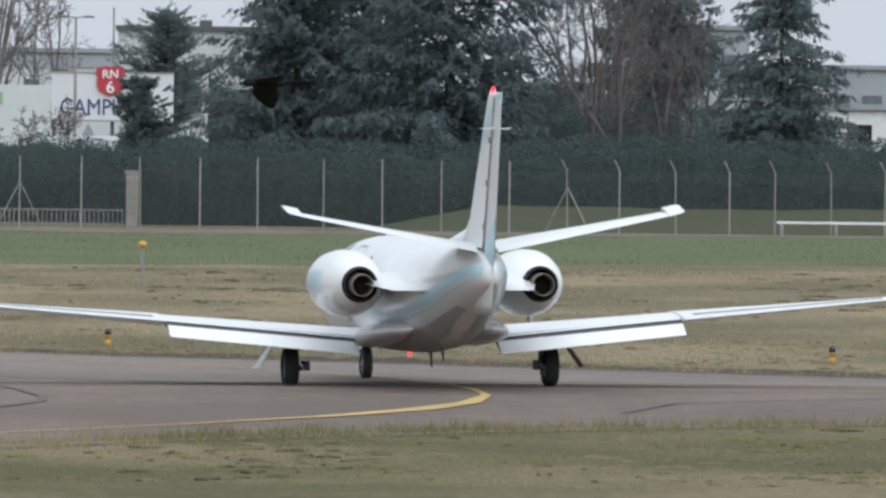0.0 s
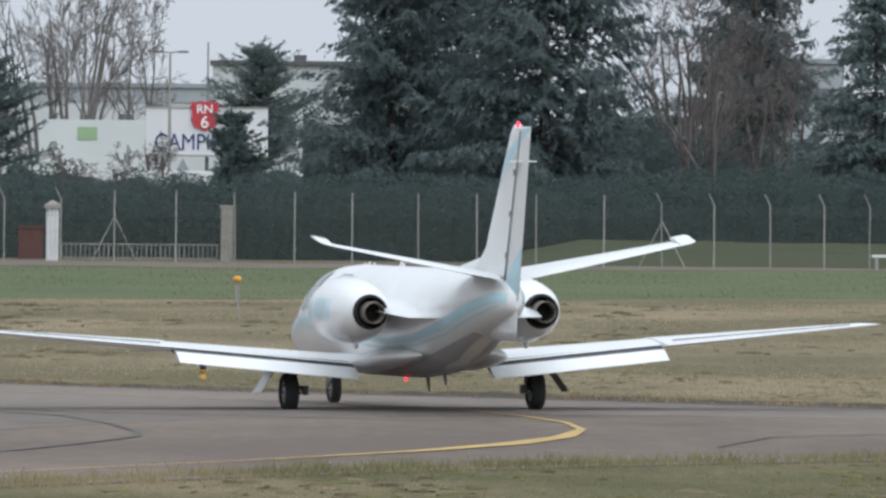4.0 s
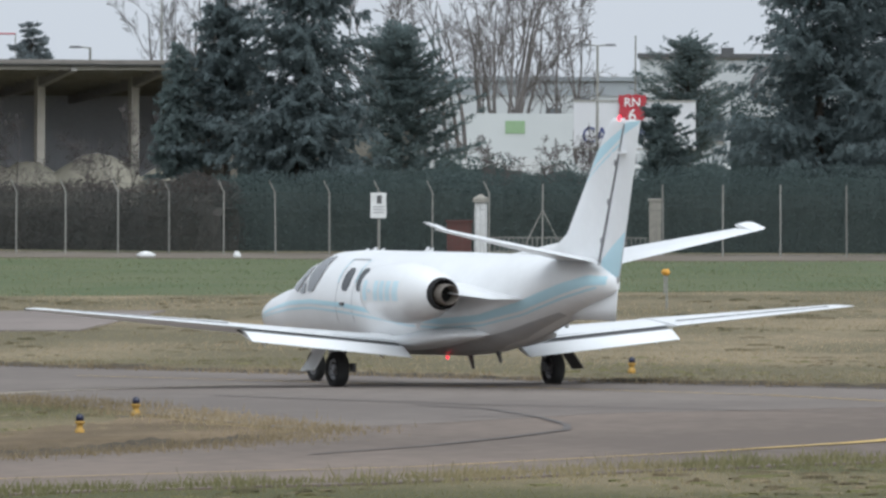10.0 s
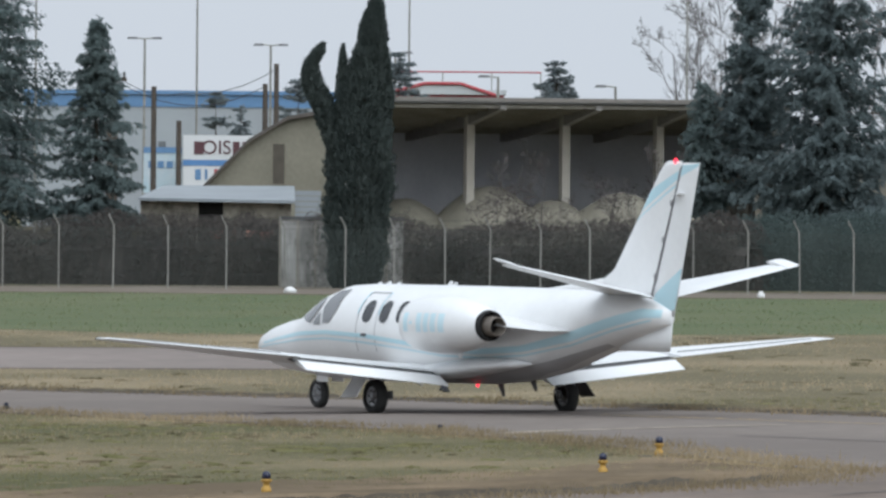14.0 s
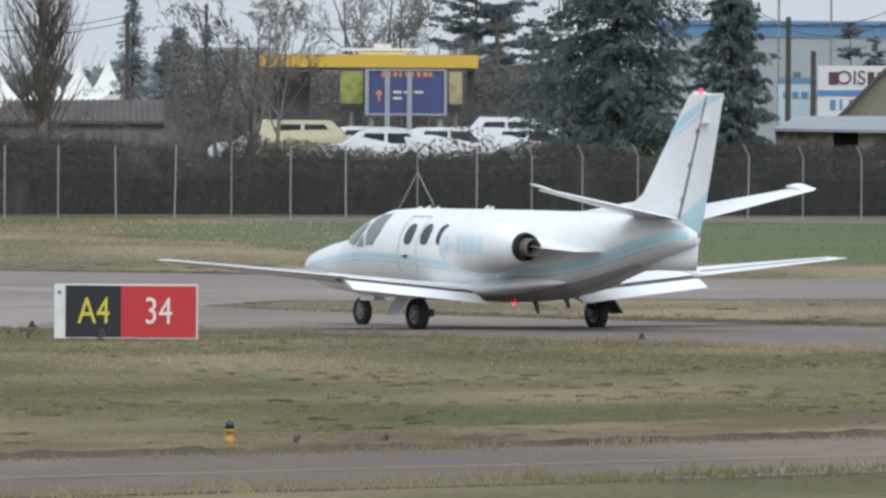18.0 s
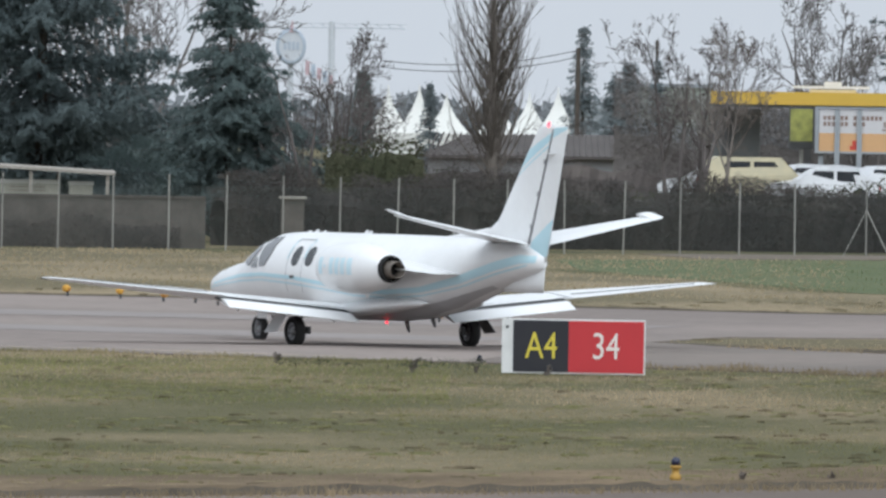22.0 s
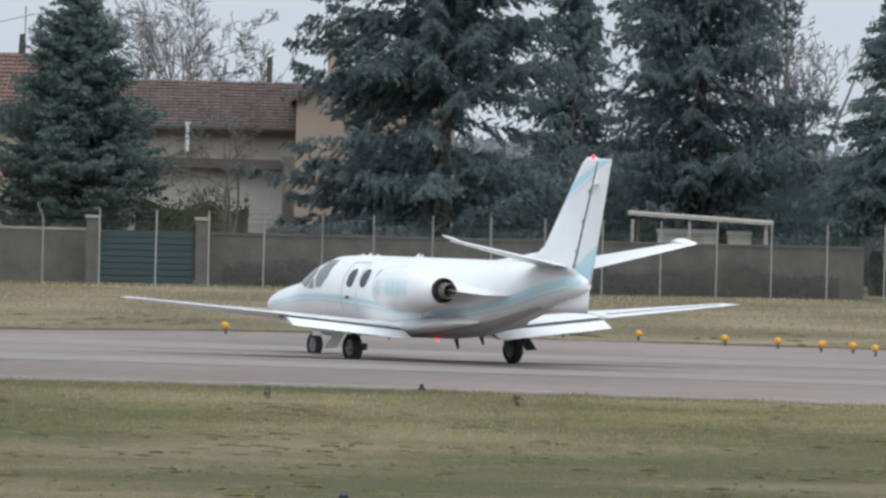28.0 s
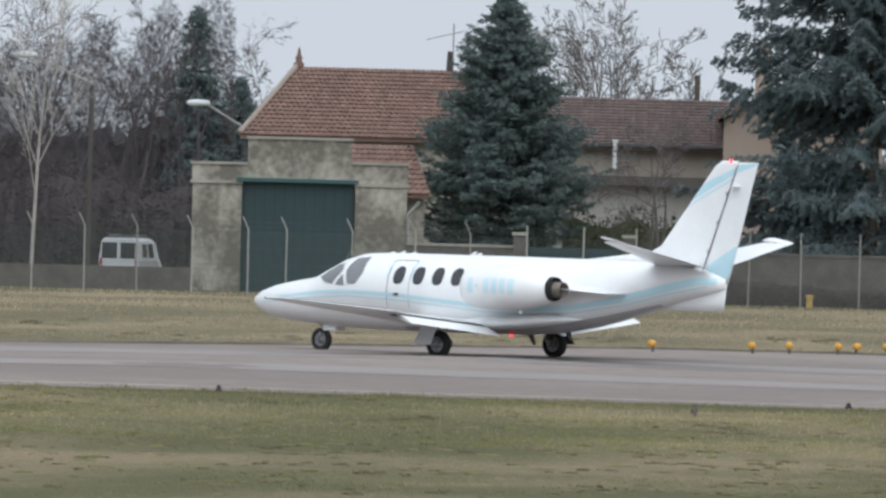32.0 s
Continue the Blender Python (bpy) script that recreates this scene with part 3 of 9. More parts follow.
def band(pts, n=50):
    """Evenly spaced (x, low, high) from a few rows."""
    out = []
    for k in range(n):
        s = (len(pts) - 1) * k / (n - 1)
        i = min(int(s), len(pts) - 2)
        f = s - i
        f = f * f * (3 - 2 * f) * 0.3 + f * 0.7
        out.append(tuple(pts[i][j] + (pts[i + 1][j] - pts[i][j]) * f for j in range(3)))
    return out


def airfoil(le, te, z, thick, n=14):
    """A closed section in the xz plane between leading and trailing edge."""
    out = []
    for k in range(2 * n):
        a = math.pi * k / n
        u = 0.5 * (1 + math.cos(a))
        h = thick * (1.4845 * math.sqrt(u) - 0.63 * u - 1.758 * u * u + 1.4215 * u ** 3 - 0.5075 * u ** 4) * 1.0
        out.append((le + (te - le) * u, z + h * (1.05 if a < math.pi else -0.75) * abs(le - te)))
    return out


def wing_part(name, stations, material, parent, side=1, label="", smooth=False):
    """A lofted surface: stations of (y, le, te, z, thickness)."""
    rings = [[(x, side * y, zz) for x, zz in airfoil(le, te, z, th)] for y, le, te, z, th in stations]
    if side > 0:
        rings = [list(reversed(r)) for r in rings]
    V, F = [], []
    loft(V, F, rings)
    return mesh(name, V, F, material, parent, label, smooth)


def lens_outline(cx, cz, w, h, n=18, power=2.6):
    out = []
    for k in range(n):
        a = 2 * math.pi * k / n
        c, s = math.cos(a), math.sin(a)
        out.append((cx + 0.5 * w * math.copysign(abs(c) ** (2 / power), c), cz + 0.5 * h * math.copysign(abs(s) ** (2 / power), s)))
    return out


def hull_window(name, outline, side, parent, material, lift=0.006, label=""):
    cx, cz = sum(p[0] for p in outline) / len(outline), sum(p[1] for p in outline) / len(outline)
    outline = [(a[0] + (b[0] - a[0]) * j / 3, a[1] + (b[1] - a[1]) * j / 3) for a, b in zip(outline, outline[1:] + outline[:1]) for j in range(3)]
    V = [skin(cx, cz, side, lift)]
    n, m = len(outline), 5
    for k in range(1, m + 1):
        V += [skin(cx + (x - cx) * k / m, cz + (z - cz) * k / m, side, lift) for x, z in outline]
    F = [(0, 1 + i, 1 + (i + 1) % n) for i in range(n)] + [(1 + r * n + i, 1 + (r + 1) * n + i, 1 + (r + 1) * n + (i + 1) % n, 1 + r * n + (i + 1) % n) for r in range(m - 1) for i in range(n)]
    if side > 0:
        F = [tuple(reversed(f)) for f in F]
    return mesh(name, V, F, material, parent, label, True)


def wheel(name, parent, x, y, r, w):
    """A tyre with its rim, as one part that rolls."""
    V, F = [], []
    lathe(V, F, [(-w * 0.3, r * 0.55), (-w * 0.5, r * 0.68), (-w * 0.5, r * 0.86), (-w * 0.36, r * 0.98), (0, r), (w * 0.36, r * 0.98), (w * 0.5, r * 0.86), (w * 0.5, r * 0.68), (w * 0.3, r * 0.55)], 28, "y")
    t = mesh(name, V, F, RUBBER, parent, "black rubber tyre", True)
    t.location = (x, y, r)
    V, F = [], []
    lathe(V, F, [(-w * 0.32, 0.005), (-w * 0.34, r * 0.2), (-w * 0.2, r * 0.26), (-w * 0.24, r * 0.46), (-w * 0.36, r * 0.58), (w * 0.36, r * 0.58), (w * 0.24, r * 0.46), (w * 0.2, r * 0.26), (w * 0.34, r * 0.2), (w * 0.32, 0.005)], 20, "y")
    mesh("rim", V, F, STEEL, t, "bare metal wheel rim", True)
    for k in range(6):
        V, F = [], []
        a = k * math.pi / 3
        tube(V, F, (0.38 * r * math.cos(a), -w * 0.37, 0.38 * r * math.sin(a)), (0.38 * r * math.cos(a), w * 0.37, 0.38 * r * math.sin(a)), 0.018, n=6)
        mesh("wheel_bolt", V, F, DARKGREY, t)
    return t


def build_aircraft():
    jet = thing("business_jet", pose(*TAXI[0][1:4], 0, 0, TAXI[0][4]), "white twin-engined business jet with light blue stripes, flaps down", "aircraft")
    V, F = [], []
    rings = []
    fine = []
    for a, b in zip(SECTIONS, SECTIONS[1:]):
        k = max(1, int(abs(a[0] - b[0]) / 0.3))
        fine += [a[0] + (b[0] - a[0]) * i / k for i in range(k)]
    fine.append(SECTIONS[-1][0])
    for x in fine:
        top, bot, w = section(x)
        c, r = (top + bot) / 2, (top - bot) / 2
        rings.append([(x, w * math.sin(2 * math.pi * k / 40), c + r * math.cos(2 * math.pi * k / 40)) for k in range(40)])
    loft(V, F, rings)
    hull = mesh("fuselage", V, F, WHITE, jet, "glossy white fuselage", True)
    # grey underside (painted shade and dirt), light blue stripes, windows and door, both sides
    for s in (1, -1):
        patch("shaded_dirty_belly", band([(2.2, 0.5, 0.60), (0.5, 0.5, 0.63), (-1.0, 0.51, 0.66), (-2.2, 0.62, 0.78), (-3.2, 0.82, 0.95), (-4.6, 1.19, 1.24)], 40), s, 0.004, mat("belly_shade_and_dirt", (0.50, 0.50, 0.51), (0.38, 0.38, 0.39), rough=0.4, scale=1.5), hull)
        patch("blue_stripe", band([(6.1, 1.06, 1.10), (5.3, 1.15, 1.20), (4.4, 1.23, 1.30), (3.4, 1.27, 1.34), (2.2, 1.23, 1.30), (1.0, 1.14, 1.21), (-0.2, 1.04, 1.12), (-1.4, 1.01, 1.10), (-2.6, 1.07, 1.17), (-3.8, 1.25, 1.39), (-4.9, 1.51, 1.67), (-5.6, 1.66, 1.82), (-6.0, 1.68, 1.80)], 90), s, 0.005, SKYBLUE, hull, "light blue painted stripe")
        patch("thin_stripe", band([(6.3, 1.00, 1.02), (5.3, 1.08, 1.10), (4.4, 1.15, 1.18), (3.4, 1.19, 1.22), (2.2, 1.14, 1.17), (1.0, 1.06, 1.085), (-0.2, 0.96, 0.985), (-1.4, 0.94, 0.965), (-2.6, 1.0, 1.025), (-3.8, 1.18, 1.205), (-4.9, 1.44, 1.47), (-5.8, 1.62, 1.65)], 80), s, 0.005, SKYBLUE, hull)
        for x in (2.11, 1.57, 1.04, 0.52):
            hull_window("cabin_window", lens_outline(x, 1.67, 0.30, 0.37), s, hull, DARKGLASS, 0.008, "dark oval cabin window")
        hull_window("side_cockpit_window", [(3.50, 1.46), (3.62, 1.72), (3.59, 1.84), (3.50, 1.99), (3.18, 2.02), (3.14, 1.70), (3.29, 1.47)], s, hull, COCKPIT, 0.016, "dark cockpit side window")
        hull_window("quarter_window", [(3.59, 1.43), (3.86, 1.43), (3.81, 1.54), (3.70, 1.65)], s, hull, COCKPIT, 0.016, "small triangular cockpit window")
        hull_window("windshield", [(3.97, 1.45), (4.25, 1.49), (4.45, 1.57), (4.27, 1.70), (4.03, 1.82), (3.83, 1.88), (3.77, 1.74)], s, hull, COCKPIT, 0.016, "dark windshield pane")
    for lo, hi in (((2.39, 1.0), (2.39, 1.98)), ((1.79, 1.0), (1.79, 1.98))):
        patch("door_seam", [(lo[0] + 0.008, lo[1], hi[1]), (lo[0] - 0.008, lo[1], hi[1])], 1, 0.006, GREYLINE, hull)
    patch("door_top_seam", [(2.39, 1.975, 1.99), (1.79, 1.975, 1.99)], 1, 0.006, GREYLINE, hull)
    patch("door_surround", [(2.44, 1.62, 1.99), (2.405, 1.62, 1.99)], 1, 0.005, SKYBLUE, hull)
    patch("door_surround", [(1.78, 1.62, 1.99), (1.745, 1.62, 1.99)], 1, 0.005, SKYBLUE, hull)
    V, F = [], []
    p = skin(2.12, 1.28, 1, 0.02)
    box(V, F, p, (0.11, 0.04, 0.05))
    mesh("door_handle", V, F, DARKGREY, hull)
    # roof and belly aerials
    for x, z, h, down in ((3.0, 2.12, 0.035, 1), (2.7, 2.13, 0.045, 1), (2.4, 2.13, 0.03, 1), (0.75, 2.13, 0.07, 1), (0.6, 2.13, 0.05, 1), (-0.9, 0.50, 0.20, -1), (-1.9, 0.57, 0.16, -1), (4.9, 0.58, 0.10, -1)):
        V, F = [], []
        loft(V, F, [[(x - 0.09, -0.012, z - 0.03 * down), (x + 0.07, -0.012, z - 0.03 * down), (x + 0.07, 0.012, z - 0.03 * down), (x - 0.09, 0.012, z - 0.03 * down)],
                    [(x - 0.16, -0.006, z + h * down), (x - 0.08, -0.006, z + h * down), (x - 0.08, 0.006, z + h * down), (x - 0.16, 0.006, z + h * down)]])
        mesh("blade_aerial", V, F, WHITE if down > 0 else DARKGREY, hull)
    # wings: root fairing, main panel, flap, aileron line, tip lamp
    for s in (1, -1):
        side = "left" if s > 0 else "right"
        w = wing_part("wing", [(0.55, 1.70, -0.55, 0.66, 0.14), (1.0, 1.55, -0.45, 0.70, 0.135), (2.4, 1.22, -0.38, 0.833, 0.13), (3.74, 0.98, -0.32, 0.956, 0.125)], WHITE, jet, s, "white wing panel")
        wing_part("outer_panel", [(3.74, 0.98, -0.70, 0.956, 0.115), (5.5, 0.65, -0.46, 1.107, 0.11), (6.95, 0.38, -0.26, 1.235, 0.10), (7.10, 0.31, -0.22, 1.245, 0.06), (7.17, 0.18, -0.14, 1.25, 0.02)], WHITE, w, s)
        # Dark strip painted as the shade in the gap ahead of the flap.
        V, F = [], []
        loft(V, F, [[(-0.30, s * 1.02, 0.735), (-0.62, s * 1.02, 0.62), (-0.62, s * 1.02, 0.60), (-0.30, s * 1.02, 0.66)], [(-0.20, s * 3.72, 0.972), (-0.50, s * 3.72, 0.873), (-0.50, s * 3.72, 0.853), (-0.20, s * 3.72, 0.903)]])
        mesh("flap_gap_shade", V, F, DARKGREY, w, "dark strip standing for shade in the gap before the lowered flap")
        V, F = [], []
        rings = []
        for y, x0, z0, c in ((1.02, -0.50, 0.648, 0.47), (3.72, -0.42, 0.894, 0.42)):
            dx, dz = -math.cos(radians(21)) * c, -math.sin(radians(21)) * c
            rings.append([(x0 + 0.02, s * y, z0 + 0.005), (x0 + dx * 0.25, s * y, z0 + dz * 0.25 + 0.045), (x0 + dx, s * y, z0 + dz + 0.006), (x0 + dx, s * y, z0 + dz - 0.006), (x0 + dx * 0.25, s * y, z0 + dz * 0.25 - 0.045), (x0, s * y, z0 - 0.03)])
        if s < 0:
            rings = [list(reversed(r)) for r in rings]
        loft(V, F, rings)
        mesh("flap", V, F, WHITE, w, "white flap lowered behind the wing")
        for y in (1.4, 2.4, 3.4):
            V, F = [], []
            k = (y - 1.02) / 3.0
            tube(V, F, (0.0, s * y, 0.66 + 0.27 * k), (-0.72 + 0.16 * k, s * y, 0.44 + 0.29 * k), 0.022, 0.012, n=6)
            mesh("flap_track", V, F, WHITE, w)
        V, F = [], []
        loft(V, F, [[(-0.30, s * 3.90, 1.038), (-0.29, s * 3.90, 1.040), (-0.29, s * 3.90, 1.02), (-0.30, s * 3.90, 1.02)], [(-0.13, s * 6.7, 1.252), (-0.12, s * 6.7, 1.254), (-0.12, s * 6.7, 1.24), (-0.13, s * 6.7, 1.24)]])
        mesh("aileron_seam", V, F, GREYLINE, w)
        V, F = [], []
        tube(V, F, (0.33, s * 7.00, 1.24), (0.26, s * 7.13, 1.245), 0.03, 0.015)
        mesh("tip_lamp", V, F, DARKGLASS, w)
        # wing root fairing
        V, F = [], []
        rings = [[(x, s * (y0 + r * math.copysign(abs(math.cos(a)) ** 1.3, math.cos(a))), z0 + r * (0.50 if math.sin(a) > 0 else 0.40) * math.sin(a)) for a in (2 * math.pi * k / 18 for k in range(18))] for x, y0, z0, r in ((1.9, 0.55, 0.66, 0.03), (1.4, 0.62, 0.67, 0.17), (0.3, 0.68, 0.68, 0.26), (-0.5, 0.72, 0.72, 0.33), (-1.2, 0.72, 0.77, 0.35), (-1.8, 0.68, 0.82, 0.31), (-2.3, 0.64, 0.85, 0.20), (-2.8, 0.58, 0.87, 0.02))]
        if s < 0:
            rings = [list(reversed(r)) for r in rings]
        loft(V, F, rings)
        mesh("root_fairing", V, F, WHITE, jet, "white wing root fairing", True)
    # tailplane with horn-balanced elevators
    for s in (1, -1):
        t = wing_part("tailplane", [(0.02, -4.30, -5.43, 2.04, 0.10), (1.4, -4.70, -5.42, 2.30, 0.095), (2.56, -4.98, -5.40, 2.518, 0.09)], WHITE, jet, s, "white tailplane with dihedral")
        e = wing_part("elevator", [(0.14, -5.42, -5.90, 2.06, 0.10), (2.57, -5.39, -5.66, 2.518, 0.10)], WHITE, t, s, "white elevator drooping behind the tailplane")
        o = wing_part("elevator_horn", [(2.58, -5.00, -5.68, 2.522, 0.085), (2.74, -5.02, -5.68, 2.562, 0.08), (2.80, -5.08, -5.65, 2.582, 0.05)], WHITE, e, s, "white elevator balance horn at the tip")
        droop = radians(9)
        for ob in (e, o):
            for v in ob.data.vertices:
                u = (abs(v.co.y) - 0.14) / 2.43
                hx, hz = -5.45 + 0.03 * u, 2.075 + 0.458 * u
                dx, dz = v.co.x - hx, v.co.z - hz
                v.co.x, v.co.z = hx + dx * math.cos(droop) - dz * math.sin(droop), hz + dz * math.cos(droop) + dx * math.sin(droop)
    # fin and rudder, lofted upwards
    def fin_part(name, rows, material, label=""):
        rings = [[(x, y, z) for x, y in airfoil(le, te, 0.0, th)] for z, le, te, th in rows]
        V, F = [], []
        loft(V, F, [list(r) for r in rings])
        return mesh(name, V, F, material, jet, label, True)
    FIN = [(1.9, -3.6, -5.51, 0.07), (2.12, -3.70, -5.60, 0.073), (2.28, -4.06, -5.66, 0.076), (2.45, -4.40, -5.73, 0.08), (4.05, -5.74, -6.36, 0.07), (4.17, -5.86, -6.40, 0.06), (4.24, -6.00, -6.42, 0.03)]
    fin = fin_part("fin", FIN, WHITE, "white swept fin")
    RUD = [(1.70, -5.45, -6.21, 0.08), (2.2, -5.645, -6.37, 0.08), (4.05, -6.375, -6.90, 0.08), (4.21, -6.425, -6.95, 0.07)]
    rudder = fin_part("rudder", RUD, WHITE, "white rudder")
    fin_part("dorsal_fillet", [(2.08, -1.9, -4.6, 0.045), (2.14, -2.6, -4.6, 0.03), (2.30, -4.0, -4.7, 0.02)], WHITE, "white dorsal fillet")
    fin_part("ventral_fin", [(1.12, -4.6, -6.10, 0.03), (1.30, -4.2, -6.13, 0.035), (1.75, -4.0, -6.18, 0.04)], WHITE, "white ventral fin")
    for s in (1, -1):
        def plate(name, corners, parent, rows, material, label=""):
            """A painted patch laid on the fin or rudder, from four corners (x, z)."""
            V, F, n, m = [], [], 14, 6
            zs = [r[0] for r in rows]
            for i in range(n + 1):
                for j in range(m + 1):
                    u, v = i / n, j / m
                    x = (corners[0][0] * (1 - u) + corners[1][0] * u) * (1 - v) + (corners[3][0] * (1 - u) + corners[2][0] * u) * v
                    z = (corners[0][1] * (1 - u) + corners[1][1] * u) * (1 - v) + (corners[3][1] * (1 - u) + corners[2][1] * u) * v
                    le, te, th = (float(np.interp(z, zs, [r[k] for r in rows])) for k in (1, 2, 3))
                    c = min(0.985, max(0.012, (le - x) / (le - te)))
                    h = th * (1.4845 * math.sqrt(c) - 0.63 * c - 1.758 * c * c + 1.4215 * c ** 3 - 0.5075 * c ** 4)
                    x = le + (te - le) * c
                    V.append((x, s * (h * 1.06 * abs(le - te) + 0.004), z))
            for i in range(n):
                for j in range(m):
                    F.append((i * (m + 1) + j, (i + 1) * (m + 1) + j, (i + 1) * (m + 1) + j + 1, i * (m + 1) + j + 1))
            mesh(name, V, F, material, parent, label, True)
        plate("fin_band", [(-5.22, 3.40), (-6.60, 4.10), (-6.62, 4.20), (-5.50, 3.75)], fin, FIN, SKYBLUE, "light blue diagonal band")
        plate("thin_fin_band", [(-5.10, 3.25), (-6.56, 3.98), (-6.56, 4.02), (-5.14, 3.30)], fin, FIN, SKYBLUE)
        plate("rudder_tip_band", [(-6.39, 3.98), (-6.90, 4.15), (-6.94, 4.20), (-6.43, 4.17)], rudder, RUD, SKYBLUE, "light blue rudder tip")
        plate("rudder_foot_band", [(-5.50, 1.76), (-6.22, 1.80), (-6.44, 2.50), (-5.66, 2.05)], rudder, RUD, SKYBLUE, "light blue band at the rudder foot")
        V, F = [], []
        box(V, F, (-6.40, s * 0.10, 3.71), (0.20, 0.19, 0.018))
        mesh("trim_bracket", V, F, WHITE, rudder)
        V, F = [], []
        loft(V, F, [[(-5.455, s * 0.052, 1.75), (-5.475, s * 0.052, 1.75), (-5.475, s * 0.02, 1.75), (-5.455, s * 0.02, 1.75)], [(-6.40, s * 0.028, 4.15), (-6.42, s * 0.028, 4.15), (-6.42, s * 0.01, 4.15), (-6.40, s * 0.01, 4.15)]])
        mesh("rudder_gap", V, F, GREYLINE, rudder, "dark hinge gap")
        for z in (2.35, 2.95, 3.55):
            V, F = [], []
            x = -5.455 - 0.945 * (z - 1.75) / 2.4
            box(V, F, (x, s * 0.052, z), (0.035, 0.02, 0.09))
            mesh("rudder_hinge", V, F, GREYLINE, rudder)
    # lamps
    V, F = [], []
    lathe(V, F, [(4.20, 0.028), (4.235, 0.032), (4.265, 0.026), (4.285, 0.004)], 12, "z", (-6.22, 0, 0))
    mesh("fin_beacon", V, F, REDLIGHT, jet, "glowing red beacon on the fin tip", True)
    V, F = [], []
    lathe(V, F, [(0.45, 0.004), (0.454, 0.018), (0.47, 0.024), (0.50, 0.024)], 12, "z", (-0.6, 0.25, 0))
    mesh("belly_beacon", V, F, REDLIGHT, jet, "glowing red beacon under the belly", True)
    # engines
    for s in (1, -1):
        V, F = [], []
        lathe(V, F, [(-0.75, 0.02), (-0.72, 0.30), (-0.40, 0.325), (-0.34, 0.36), (-0.40, 0.395), (-0.62, 0.445), (-1.05, 0.475), (-1.6, 0.475), (-2.12, 0.405), (-2.54, 0.275), (-2.57, 0.235), (-2.34, 0.23), (-2.34, 0.02)], 32, "x", (0, s * 1.29, 1.50))
        nac = mesh("engine_nacelle", V, F, WHITE, jet, "white engine nacelle", True)
        V, F = [], []
        lathe(V, F, [(-2.39, 0.235), (-2.58, 0.258), (-2.66, 0.248), (-2.67, 0.212), (-2.44, 0.212)], 28, "x", (0, s * 1.29, 1.50))
        mesh("bypass_ring", V, F, BLACKHOLE, nac, "black exhaust ring", True)
        V, F = [], []
        lathe(V, F, [(-2.40, 0.175), (-2.86, 0.160), (-2.88, 0.152), (-2.86, 0.142), (-2.44, 0.140), (-2.42, 0.01)], 24, "x", (0, s * 1.29, 1.49))
        mesh("jet_pipe", V, F, BURNT, nac, "heat-stained jet pipe", True)
        # Black disc stands for the unlit inside of the pipe.
        V, F = [], []
        lathe(V, F, [(-2.60, 0.138), (-2.61, 0.01)], 20, "x", (0, s * 1.29, 1.49))
        mesh("dark_pipe_disc", V, F, BLACKHOLE, nac)
        # Black disc stands for the unlit inside of the duct.
        V, F = [], []
        lathe(V, F, [(-2.345, 0.20), (-2.36, 0.228), (-2.37, 0.10)], 24, "x", (0, s * 1.29, 1.50))
        mesh("dark_duct_disc", V, F, BLACKHOLE, nac)
        V, F = [], []
        lathe(V, F, [(-0.62, 0.01), (-0.63, 0.29)], 24, "x", (0, s * 1.29, 1.50))
        mesh("fan", V, F, DARKGREY, nac, "dark fan disc")
        # pylon with a flat wedge behind the nacelle
        V, F = [], []
        rings = []
        for y, le, te, zz in ((0.45, -0.9, -4.0, 1.58), (1.0, -0.95, -3.75, 1.56), (1.22, -1.1, -2.6, 1.54)):
            rings.append([(x, s * y, z - 0.085 * max(0.0, -2.2 - x)) for x, z in airfoil(le, te, zz, 0.055)])
        if s > 0:
            rings = [list(reversed(r)) for r in rings]
        loft(V, F, rings)
        mesh("pylon", V, F, WHITE, nac, "white engine pylon", True)
        V, F = [], []
        tube(V, F, (-1.7, s * 1.29, 1.02), (-1.72, s * 1.29, 0.95), 0.05, 0.03)
        mesh("drain_mast", V, F, WHITE, nac)
        # registration as plain bars of its size and colour
        for k in range(6):
            if k == 1:
                h0, h1, w = 0.40, 0.56, 0.10
            else:
                h0, h1, w = 0.0, 1.0, 0.15
            x = -0.62 - 0.215 * k - (0.02 if k > 1 else 0)
            V, F = [], []
            n = 6
            for a in range(n + 1):
                z = 1.38 + 0.31 * (h0 + (h1 - h0) * a / n)
                for xx in (x, x - w):
                    ring = [(r0, r1) for r0, r1 in ((-0.34, 0.36), (-0.40, 0.395), (-0.62, 0.445), (-1.05, 0.475), (-1.6, 0.475), (-2.05, 0.405))]
                    r = np.interp(-xx, [-q[0] for q in ring], [q[1] for q in ring]) + 0.006
                    V.append((xx, s * (1.29 + math.sqrt(max(0.0, r * r - (z - 1.50) ** 2))), z))
            F = [(2 * a, 2 * a + 1, 2 * a + 3, 2 * a + 2) if s < 0 else (2 * a + 2, 2 * a + 3, 2 * a + 1, 2 * a) for a in range(n)]
            mesh("lettering_bar", V, F, PALEBLUE, nac)
    # undercarriage
    for s in (1, -1):
        V, F = [], []
        tube(V, F, (0.05, s * 1.80, 0.80), (0.12, s * 1.78, 0.36), 0.055, 0.05)
        tube(V, F, (0.12, s * 1.78, 0.36), (-0.02, s * 1.76, 0.27), 0.05, 0.04)
        tube(V, F, (0, s * 1.70, 0.27), (0, s * 1.95, 0.27), 0.035)
        tube(V, F, (-0.28, s * 1.78, 0.72), (0.06, s * 1.79, 0.42), 0.022)
        g = mesh("main_gear_leg", V, F, STEEL, jet, "metal main gear leg", True)
        V, F = [], []
